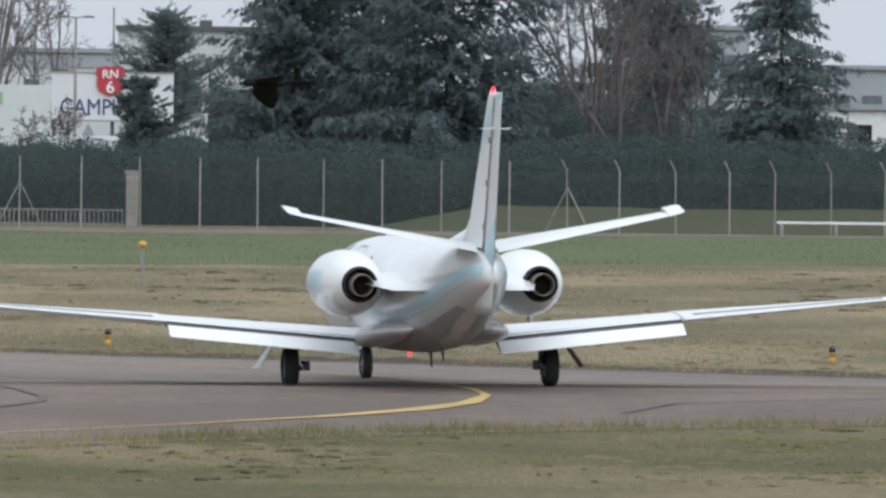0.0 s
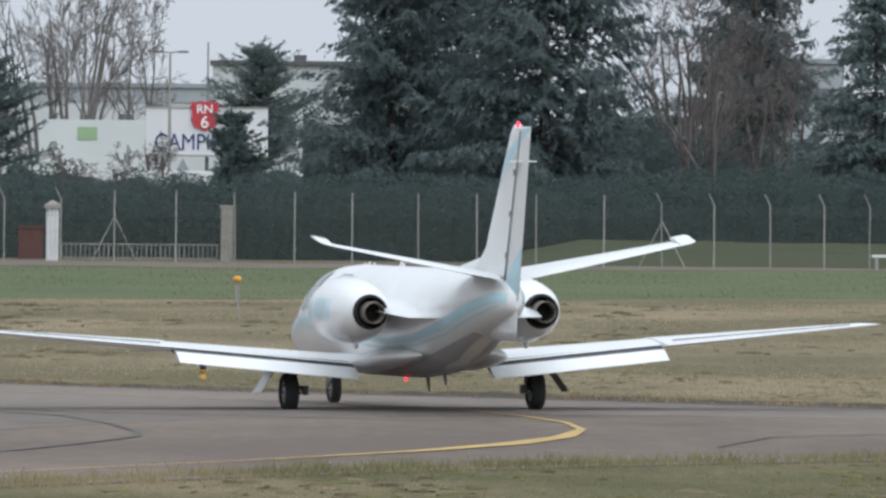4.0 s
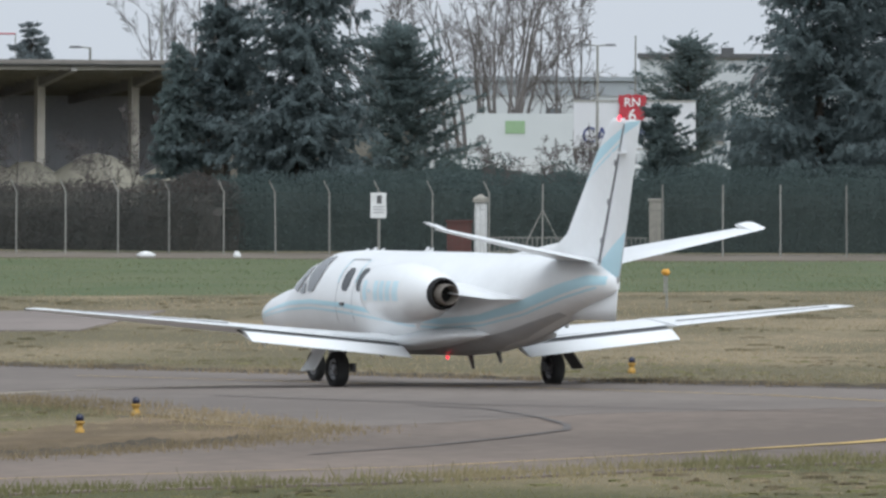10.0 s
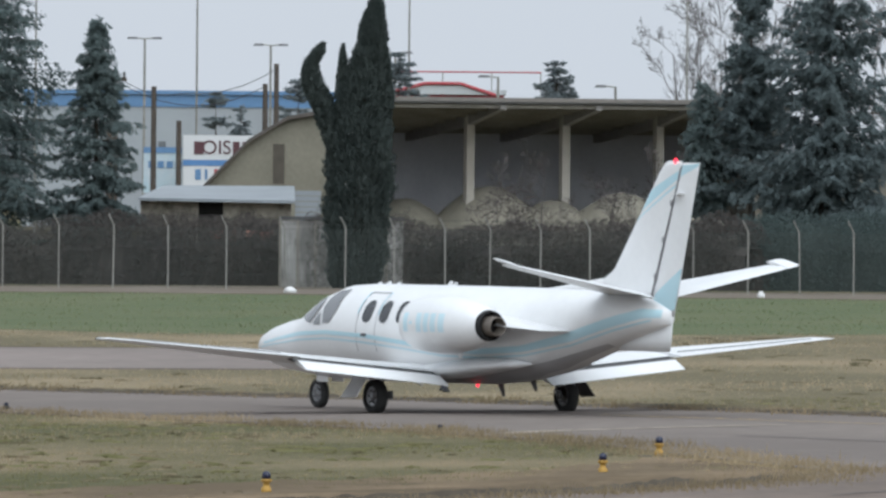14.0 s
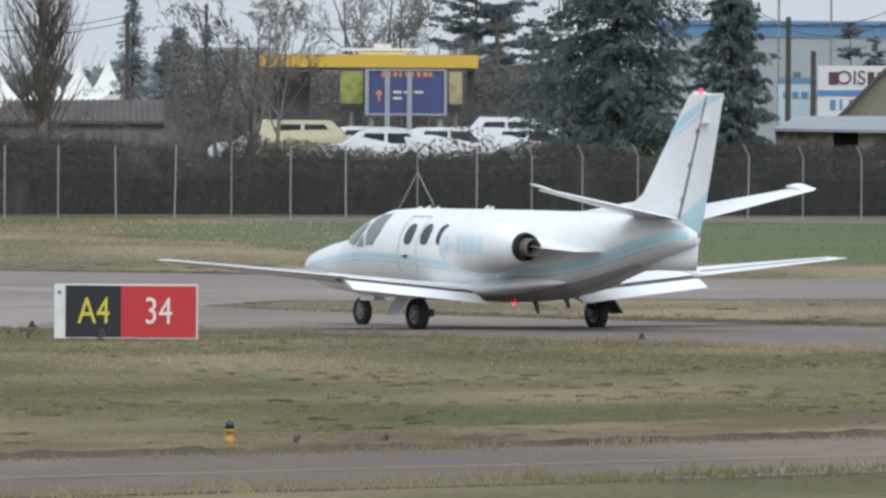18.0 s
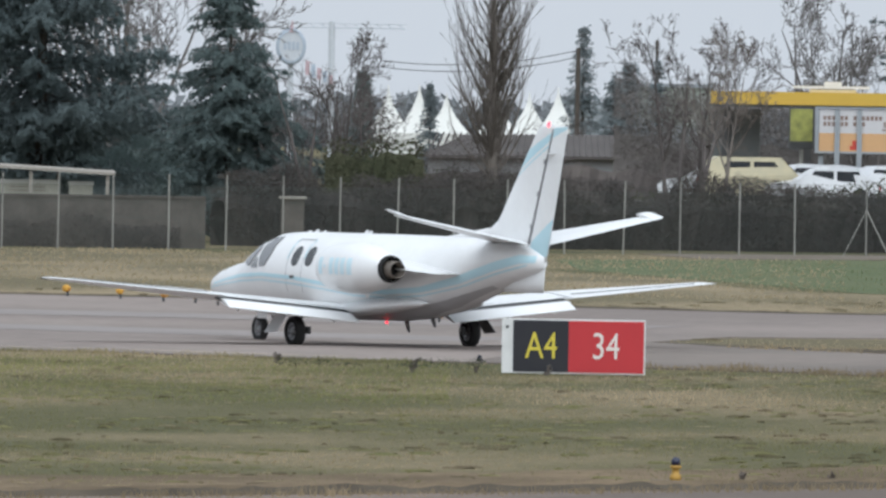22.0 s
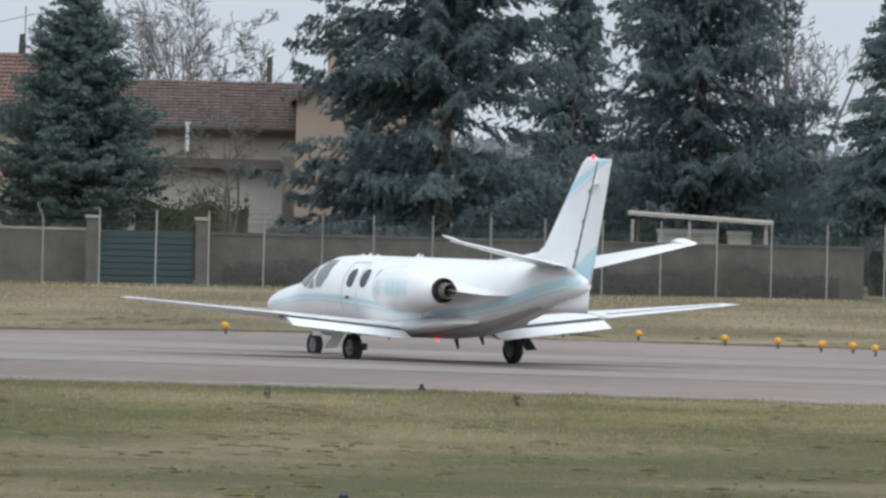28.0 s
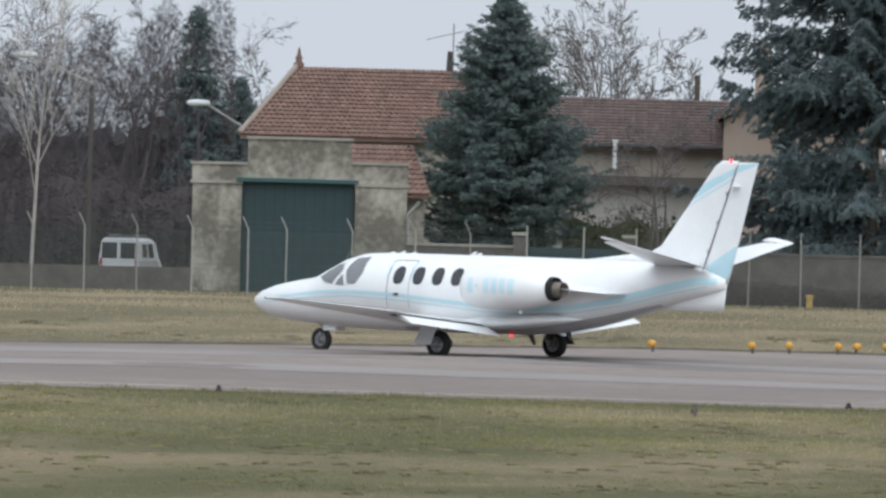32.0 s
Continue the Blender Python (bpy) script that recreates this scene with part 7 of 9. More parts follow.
s.tube("roof_rail", (1.5, -5.0, 8.9), (1.5, 4.6, 8.9), 0.04, redtrim)
s.box("post", 0.2, 0.4, -0.1, 0.1, 0, 7.8, redtrim)


def trailer(azimuth0, azimuth1, d, z0, z1, material, label, logo=None):
    s = Site("lorry_trailer", (azimuth0 + azimuth1) / 2, d, label, "trailer", "lorries on the road")
    b = s.az("box_body", 0, 2.5, azimuth0, azimuth1, z0 + 0.5, z1, material)
    s.az("lower_rail", -0.02, 2.5, azimuth0, azimuth1, z0 + 0.32, z0 + 0.5, DARKGREY)
    if logo:
        s.az("logo_patch", -0.03, -0.004, logo[0], logo[1], logo[2], logo[3], logo[4], b, "green logo patch")
    for a in (azimuth0 - 0.03, azimuth0 - 0.07, azimuth1 + 0.04, azimuth1 + 0.08):
        V, F = [], []
        lathe(V, F, [(0, 0.01), (0, 0.45), (0.25, 0.45), (0.25, 0.01)], 18, "y", (0.3, 0, 0))
        V = [(v[1] + 0.1, v[0] + s.y(a), v[2] + 0.45) for v in V]
        mesh("wheel", V, F, RUBBER, s.t, smooth=True)
    s.az("chassis", 0.3, 2.2, azimuth0, azimuth1, 0.45, z0 + 0.34, DARKGREY)


green = mat("green_logo", (0.24, 0.36, 0.20), (0.27, 0.39, 0.23), rough=0.5)
trailer(2.02, 1.59, 580, 0.6, 4.78, mat("white_trailer_side", (0.56, 0.58, 0.58), (0.50, 0.52, 0.52), rough=0.5, scale=0.5), "white lorry trailer with a green patch", (1.865, 1.785, 3.95, 4.48, green))
trailer(1.585, 1.30, 566, 0.5, 2.75, mat("white_trailer_roof", (0.62, 0.63, 0.63), (0.56, 0.57, 0.57), rough=0.5, scale=0.5), "low white parked trailer behind the hedge")
trailer(2.26, 1.62, 560, 0.4, 2.95, mat("white_caravan_side", (0.60, 0.61, 0.60), (0.52, 0.53, 0.53), rough=0.5, scale=0.5), "row of white vehicles behind the hedge")
trailer(0.98, 0.72, 566, 0.5, 2.8, mat("white_trailer_roof", (0.62, 0.63, 0.63), (0.56, 0.57, 0.57), rough=0.5, scale=0.5), "low white parked trailer behind the hedge")
lamp_post(1.492, 600, 7.7)
for a, d, h in ((5.459, 640, 9.75), (4.948, 640, 9.5), (4.443, 640, 9.2)):
    lamp_post(a, d, h)
lamp_post(4.025, 560, 7.65, 1, "slim grey street lamp with one arm")
lamp_post(3.549, 560, 7.3, 1, "slim grey street lamp with one arm", 0.8)
lamp_post(2.40, 600, 7.7)
for a, d, h in ((1.338, 700, 8.8), (5.247, 640, 12.5), (4.387, 640, 12.5), (3.26, 640, 12.5), (5.9, 640, 12.5), (6.35, 640, 11.0)):
    s = Site("flag_mast", a, d, "thin pale mast beside the road", "mast", "pale masts")
    s.tube("mast_pole", (0, 0, 0), (0, 0, h), 0.06, GALV, r1=0.04)
for a, d, h, c in ((5.577, 560, 7.7, True), (5.420, 560, 7.15, False), (5.60, 570, 6.2, False), (4.969, 560, 7.3, False), (4.924, 575, 8.2, False), (5.318, 560, 5.8, False), (12.027, 520, 7.75, False), (8.10, 640, 7.6, False), (7.78, 900, 9.6, False), (6.60, 620, 7.2, True)):
    utility_pole(a, d, h, c)
wirem = mat("black_cable", (0.03, 0.03, 0.03), (0.04, 0.04, 0.04), rough=0.6)


def cable(a0, d0, z0, a1, d1, z1, sag=0.35):
    p, q = Vector((*polar(a0, d0), z0)), Vector((*polar(a1, d1), z1))
    pts = [p.lerp(q, k / 10) - Vector((0, 0, sag * 4 * (k / 10) * (1 - k / 10))) for k in range(11)]
    V, F = [], []
    across = (q - p).cross(Vector((0, 0, 1))).normalized() * 0.018
    loft(V, F, [[tuple(c + across), tuple(c + Vector((0, 0, 0.018))), tuple(c - across), tuple(c - Vector((0, 0, 0.018)))] for c in pts])
    tagged(mesh("overhead_cable", V, F, wirem), "thin black overhead cable between poles", "cable", "overhead cables")


cable(5.577, 560, 7.6, 5.30, 560, 6.9)
cable(5.30, 560, 6.9, 4.924, 575, 8.0)
cable(5.577, 560, 7.4, 4.969, 560, 7.2, 0.9)
cable(12.027, 520, 7.7, 12.26, 520, 7.0, 0.1)
cable(8.10, 640, 7.5, 8.9, 640, 6.9, 0.4)
cable(8.10, 640, 7.2, 8.9, 640, 6.6, 0.4)


def leisure_sign():
    s = Site("shop_sign", 5.135, 622, "white shop sign with dark letters and blue panels", "sign")
    wht = mat("white_sign_face", (0.62, 0.63, 0.64), (0.56, 0.57, 0.58), rough=0.6, scale=0.5)
    s.az("panel", 0, 0.3, 5.30, 4.93, 4.28, 5.36, wht)
    s.az("panel", 0, 0.3, 5.30, 4.93, 3.0, 4.0, wht)
    s.az("stripe", -0.03, 0.25, 5.30, 4.93, 4.02, 4.26, mat("blue_stripe_panel", (0.08, 0.20, 0.42), (0.10, 0.22, 0.45), rough=0.5))
    red = mat("dark_letter_paint", (0.09, 0.035, 0.04), (0.08, 0.03, 0.04), rough=0.6)
    text("writing", "OIS", 0.86, red, s.t, Matrix.Translation((-0.03, s.y(5.165), 4.80)) @ FACE, "dark letters OIS", width=1.25)
    for k, w in enumerate((0.30, 0.34, 0.30, 0.32)):
        y = s.y(5.098) - 0.42 * k
        s.box("lettering_bar", -0.03, -0.004, y - w, y, 4.52, 5.08, red)
    s.box("lettering_bar", -0.03, -0.004, s.y(5.23) - 0.15, s.y(5.23) + 0.28, 4.52, 5.08, red)
    for k, (w, m) in enumerate(((0.25, bluepaint), (0.12, bluepaint), (0.3, redtrim), (0.25, redtrim))):
        y = s.y(5.25) - 0.42 * k
        s.box("lettering_bar", -0.03, -0.004, y - w, y, 3.4, 3.86, m)
    for a in (5.29, 4.94):
        s.box("post", 0.3, 0.5, s.y(a) - 0.12, s.y(a) + 0.12, 0, 5.3, GALV)
    t = Site("blue_sign", 5.38, 624, "pale blue and white shop panel", "sign")
    t.az("panel", 0, 0.3, 5.46, 5.305, 2.8, 4.55, mat("pale_blue_panel", (0.35, 0.50, 0.58), (0.5, 0.55, 0.58), rough=0.6, scale=0.9, fine=2))
    t.az("top_panel", -0.03, 0.27, 5.46, 5.305, 4.56, 4.82, bluepaint)
    for k in range(4):
        t.box("lettering_bar", -0.03, -0.004, t.y(5.44) - 0.4 * k - 0.28, t.y(5.44) - 0.4 * k, 3.9, 4.2, bluepaint)
    t.box("post", 0.3, 0.5, -0.1, 0.1, 0, 2.9, GALV)


leisure_sign()


def marquee(azimuth, d, h, w, eave):
    s = Site("marquee_tent", azimuth, d, "white marquee tent with a pointed roof", "tent", "pointed white tents")
    canvas = mat("white_canvas", (0.66, 0.66, 0.63), (0.58, 0.58, 0.55), rough=0.8, scale=0.3)
    rings = []
    for k in range(9):
        u = k / 8
        r = w / 2 * ((1 - u) ** 1.7 * 0.98 + 0.02)
        rings.append([(r * math.cos(a) * 1.41, r * math.sin(a) * 1.41, eave + (h - eave) * u) for a in (math.pi / 4 + i * math.pi / 2 for i in range(4))])
    V, F = [], []
    loft(V, F, rings)
    mesh("canvas_roof", V, F, canvas, s.t)
    s.box("canvas_wall", -w / 2, w / 2, -w / 2, w / 2, 0, eave, canvas)


for a, h in ((8.867, 8.05), (8.741, 8.15), (8.63, 7.3), (8.42, 6.8), (8.294, 7.5), (8.178, 8.1)):
    marquee(a, 1500, h, 5.0, 3.0)
s = Site("marquee_hall", 8.06, 1495, "low white marquee hall", "tent")
s.az("canvas_wall", 0, 8, 8.20, 7.94, 0, 3.3, mat("white_canvas", (0.66, 0.66, 0.63), (0.58, 0.58, 0.55), rough=0.8))
s.poly("canvas_roof", [(s.y(8.20), 3.3), (s.y(7.94), 3.3), (s.y(8.0), 3.9), (s.y(8.12), 4.3)][::-1], 0, 8, mat("white_canvas", (0.66, 0.66, 0.63), (0.58, 0.58, 0.55), rough=0.8))


def low_roofs():
    s = Site("long_low_house", 8.12, 620, "long low building with a grey-brown corrugated roof", "building")
    grey = mat("grey_brown_roofing", (0.105, 0.093, 0.089), (0.078, 0.070, 0.067), rough=0.9, scale=0.5, stretch=(1, 3, 1))
    V = [(-2, s.y(8.72), 2.72), (-2, s.y(7.68), 2.76), (2.5, s.y(7.72), 3.72), (2.5, s.y(8.56), 3.62), (-2, s.y(8.72), 2.6), (-2, s.y(7.68), 2.64), (2.5, s.y(7.72), 3.6), (2.5, s.y(8.56), 3.5)]
    r = mesh("roof", V, [(3, 2, 1, 0), (4, 5, 6, 7), (0, 1, 5, 4), (1, 2, 6, 5), (2, 3, 7, 6), (3, 0, 4, 7)], grey, s.t, "grey-brown corrugated roof")
    for k in range(40):
        a = 8.70 - (8.70 - 7.70) * k / 39
        V, F = [], []
        tube(V, F, (-2.0, s.y(a), 2.75), (2.45, s.y(a * 0.94 + 8.14 * 0.06), 3.68), 0.05, n=4)
        mesh("roof_ridge_rib", V, F, grey, r)
    s.az("wall", -1.5, 2.5, 8.70, 7.70, 0, 2.64, mat("grey_wall", (0.27, 0.27, 0.275), (0.20, 0.20, 0.21), rough=0.9, scale=0.5))
    t = Site("curved_hall", 7.9, 720, "grey curved hall roof behind fir trees", "building")
    t.poly("roof_arch", [(t.y(8.13), 0), (t.y(7.6), 0), (t.y(7.6), 4.0), (t.y(7.75), 4.3), (t.y(7.95), 4.7), (t.y(8.05), 5.4), (t.y(8.125), 6.0)][::-1], 0, 12, greyclad)
    far_block("pale_hall", 7.86, 7.55, 900, 6.6, mat("greenish_wall", (0.36, 0.40, 0.36), (0.30, 0.33, 0.30), rough=0.7, scale=0.3), "pale greenish hall far behind")


low_roofs()


def tower_sign():
    s = Site("tower_sign", 9.265, 1200, "pale round sign on a tall tower, far off", "sign tower")
    # Paint tones paled to put distance haze into the sign and crane.
    hz = mat("hazy_blue_paint", (0.36, 0.42, 0.50), (0.42, 0.47, 0.54), rough=0.7)
    wt = mat("hazy_white_paint", (0.56, 0.58, 0.61), (0.50, 0.53, 0.57), rough=0.7)
    pk = mat("hazy_red_paint", (0.50, 0.36, 0.38), (0.46, 0.34, 0.36), rough=0.7)
    V, F = [], []
    lathe(V, F, [(-0.1, 1.0), (-0.1, 1.28), (0.1, 1.28), (0.1, 1.0), (-0.1, 1.0)], 30, "x", (0, 0, 10.4))
    V = [(x, y, 10.4 + (z - 10.4) * 1.25) for x, y, z in V]
    mesh("ring", V, F, hz, s.t, smooth=True)
    V, F = [], []
    lathe(V, F, [(-0.04, 0.01), (-0.04, 1.0), (0.04, 1.0), (0.04, 0.01)], 30, "x", (0, 0, 10.4))
    V = [(x, y, 10.4 + (z - 10.4) * 1.25) for x, y, z in V]
    mesh("disc", V, F, wt, s.t)
    for k in range(4):
        s.box("lettering_bar", -0.1, -0.06, 0.62 - 0.36 * k - 0.22, 0.62 - 0.36 * k, 10.1, 10.8, hz)
    s.tube("flame_finial", (0, 0, 11.6), (0, -0.1, 12.6), 0.22, pk, r1=0.05)
    s.tube("tower_mast", (0.6, 0, 0), (0.6, 0, 11.8), 0.25, wt)
    for k in range(5):
        s.box("side_panel", 0.2, 0.3, -1.6 - 0.5 * k, -1.25 - 0.5 * k, 8.0 - 0.2 * k, 9.2 - 0.3 * k, hz if k % 2 else pk)
    s.box("panel_beam", 0.3, 0.5, -4.0, 0.4, 8.2, 8.35, wt)
    c = Site("tower_crane", 9.1, 1600, "pale lattice crane jib, far off", "crane")
    c.tube("crane_mast", (0, 0, 0), (0, 0, 15.4), 0.35, wt)
    c.box("jib", -0.3, 0.3, c.y(8.80), c.y(9.41), 14.6, 14.75, wt)
    c.box("jib_top", -0.2, 0.2, c.y(8.80), c.y(9.30), 15.1, 15.2, wt)
    for k in range(12):
        y = c.y(8.81 + 0.045 * k)
        c.tube("lattice", (0, y, 14.7), (0, y + 0.6, 15.15), 0.05, wt)
    c.box("counterweight", -0.5, 0.5, c.y(9.36), c.y(9.41), 13.9, 14.6, wt)


tower_sign()


def boundary_walls():
    w = Site("stone_wall", 11.2, 446, "old dark stone boundary wall behind the fence", "wall", kind="structure")
    w.az("wall_run", 0, 0.35, 12.25, 9.6, 0, 1.58, STONEWALL)
    w.az("coping", -0.04, 0.39, 12.25, 9.6, 1.58, 1.66, STONEWALL)
    w2 = Site("stone_wall", 12.95, 446, "old stone boundary wall beside a hall", "wall", kind="structure")
    w2.az("wall_run", 0, 0.35, 13.19, 12.755, 0, 1.62, STONEWALL)
    w2.az("coping", -0.04, 0.39, 13.19, 12.755, 1.62, 1.70, CONCRETE)
    w3 = Site("low_wall", 14.5, 446, "low grey yard wall", "wall", kind="structure")
    w3.az("wall_run", 0, 0.3, 15.4, 14.06, -0.1, 0.72, STONEWALL)
    g = Site("green_gate", 12.51, 445, "dark green ribbed metal gate", "gate")
    g.az("gate_frame", 0.06, 0.12, 12.70, 12.32, 0.02, 1.66, GREENDOOR)
    for k in range(8):
        g.az("gate_board", 0, 0.058, 12.698, 12.322, 0.05 + 0.2 * k, 0.21 + 0.2 * k, GREENDOOR)
    for a in (12.73, 12.285):
        p = Site("gate_pillar", a, 445, "square stone gate pillar", "pillar", "pillars of the green gate")
        p.box("shaft", -0.2, 0.25, -0.2, 0.2, 0, 2.02, STONEWALL)
        p.box("cap", -0.25, 0.3, -0.25, 0.25, 2.02, 2.12, CONCRETE)
    h = Site("hydrant", 11.55, 441, "small yellow hydrant before the wall", "hydrant")
    h.tube("barrel", (0, 0, 0), (0, 0, 0.34), 0.10, YELLOW)
    h.tube("cap", (0, 0, 0.34), (0, 0, 0.42), 0.13, YELLOW)
    u = Site("concrete_hut", 9.25, 452, "small grey concrete hut behind the fence", "hut")
    u.az("hut_wall", 0, 1.2, 9.295, 9.20, 0, 1.6, STONEWALL)
    u.az("hut_roof", -0.1, 1.3, 9.303, 9.192, 1.6, 1.68, CONCRETE)
    # gateway by the hedge
    p = Site("gate_pillar", 1.963, 462, "white gate pillar with a pointed cap", "pillar")
    p.box("shaft", -0.2, 0.2, -0.2, 0.2, 0, 1.74, WHITEPAINT)
    V, F = [], []
    box(V, F, (0, 0, 1.80), (0.56, 0.56, 0.12))
    box(V, F, (0, 0, 1.93), (0.5, 0.5, 0.14), 0, 0.15)
    mesh("cap", V, F, CONCRETE, p.t)
    p = Site("gate_pillar", 1.256, 462, "grey concrete gate pillar", "pillar")
    p.box("shaft", -0.2, 0.2, -0.2, 0.2, 0, 1.80, CONCRETE)
    p.box("cap", -0.24, 0.24, -0.24, 0.24, 1.80, 1.88, CONCRETE)
    g = Site("bar_gate", 1.61, 463, "low grey metal bar gate between two pillars", "gate")
    g.az("top_rail", 0, 0.05, 1.93, 1.29, 0.55, 0.60, GALV)
    g.az("bottom_rail", 0, 0.05, 1.93, 1.29, 0.10, 0.15, GALV)
    for k in range(34):
        a = 1.925 - 0.63 * k / 33
        g.box("bar", 0.01, 0.04, g.y(a) - 0.016, g.y(a) + 0.016, 0.15, 0.55, GALV)
    b = Site("notice_board", 2.378, 450, "white notice board on the fence", "notice")
    b.az("plate", -0.02, 0.0, 2.41, 2.346, 1.28, 2.09, WHITEPAINT)
    b.box("emblem", -0.03, -0.021, -0.10, 0.05, 1.74, 2.0, DARKGREY)
    for z in (1.62, 1.53, 1.44):
        b.box("lettering_bar", -0.03, -0.021, -0.17, 0.17, z, z + 0.03, GREYLINE)
    b.tube("post", (0.05, 0, 0), (0.05, 0, 2.1), 0.03, GALV)
    r = Site("rust_red_tank", 2.05, 470, "rust-red box behind the fence", "box")
    r.az("tank_body", 0, 1, 2.10, 2.0, 0, 1.02, mat("rust_red", (0.11, 0.035, 0.03), (0.08, 0.03, 0.026), rough=0.9))
    r.az("tank_lid", -0.05, 1.05, 2.105, 1.995, 1.02, 1.09, mat("rust_red", (0.11, 0.035, 0.03), (0.08, 0.03, 0.026), rough=0.9))
    c = Site("white_barrier", -1.62, 458, "long low white barrier beyond the fence", "barrier")
    c.az("rail", 0, 0.08, -1.36, -2.4, 0.42, 0.50, WHITEPAINT)
    for a in (-1.38, -1.6, -1.82, -2.1):
        c.box("leg", 0.02, 0.1, c.y(a) - 0.05, c.y(a) + 0.05, 0, 0.42, GALV)


boundary_walls()
for az0, d0, sz in ((4.86, 450, 0.22), (3.32, 448, 0.34), (2.95, 449, 0.12)):
    rock = Site("white_sack", az0, d0, "crumpled white sack lying by the track", "sack")
    V, F = [], []
    lathe(V, F, [(0, 0.02), (0.02, 0.8 * sz), (0.12, 0.9 * sz), (0.2, 0.5 * sz), (0.24, 0.05)], 14, "z")
    V = [(x * 0.5 + 0.04 * noise.noise((x * 5, y * 5, z * 9)), y + 0.06 * noise.noise((x * 4, y * 4, z * 7 + 3)), z * 0.9) for x, y, z in V]
    mesh("sack_body", V, F, WHITEPAINT, rock.t, smooth=True)


def carport():
    s = Site("carport", 10.26, 470, "open wooden carport with a flat pale roof", "carport")
    wood = mat("pale_grey_timber", (0.36, 0.33, 0.29), (0.27, 0.25, 0.22), rough=0.9, scale=2, stretch=(1, 6, 1))
    V = [(-1.5, s.y(10.56), 2.52), (-1.5, s.y(9.97), 2.28), (2.5, s.y(9.97), 2.34), (2.5, s.y(10.56), 2.58), (-1.5, s.y(10.56), 2.43), (-1.5, s.y(9.97), 2.19), (2.5, s.y(9.97), 2.25), (2.5, s.y(10.56), 2.49)]
    mesh("roof", V, [(3, 2, 1, 0)[::-1], (4, 5, 6, 7), (0, 4, 5, 1), (1, 5, 6, 2), (2, 6, 7, 3), (3, 7, 4, 0)], wood, s.t, "thin pale flat roof")
    for a, x in ((10.54, -1.3), (10.31, -1.3), (10.20, 1.9), (10.0, -1.3), (10.52, 2.0)):
        s.box("post", x - 0.06, x + 0.06, s.y(a) - 0.06, s.y(a) + 0.06, 0, 2.3, wood)
    cream = mat("cream_white_paint", (0.60, 0.59, 0.51), (0.52, 0.51, 0.44), rough=0.4)
    c = Site("caravan", 10.30, 471, "cream-white caravan under the carport", "caravan")
    for name, a0, a1, z0, z1 in (("body", 10.44, 10.20, 0.35, 1.98), ("front_locker", 10.155, 10.06, 0.35, 1.94)):
        b = c.az(name, -1.45, 0.5, a0, a1, z0, z1, cream)
        c.az("roof_rim", -1.48, 0.53, a0 + 0.004, a1 - 0.004, z1 - 0.10, z1 + 0.03, WHITEPAINT, b)
    for z in (1.62, 1.74):
        c.az("side_stripe", -1.47, -1.45, 10.40, 10.25, z, z + 0.05, BEIGEWALL)
    for y in (-1.0, 1.0):
        c.tube("wheel", (-1.40, y, 0.33), (-1.2, y, 0.33), 0.33, RUBBER)
    c.az("drawbar", -0.5, -0.4, 10.20, 10.05, 0.40, 0.48, DARKGREY)


carport()


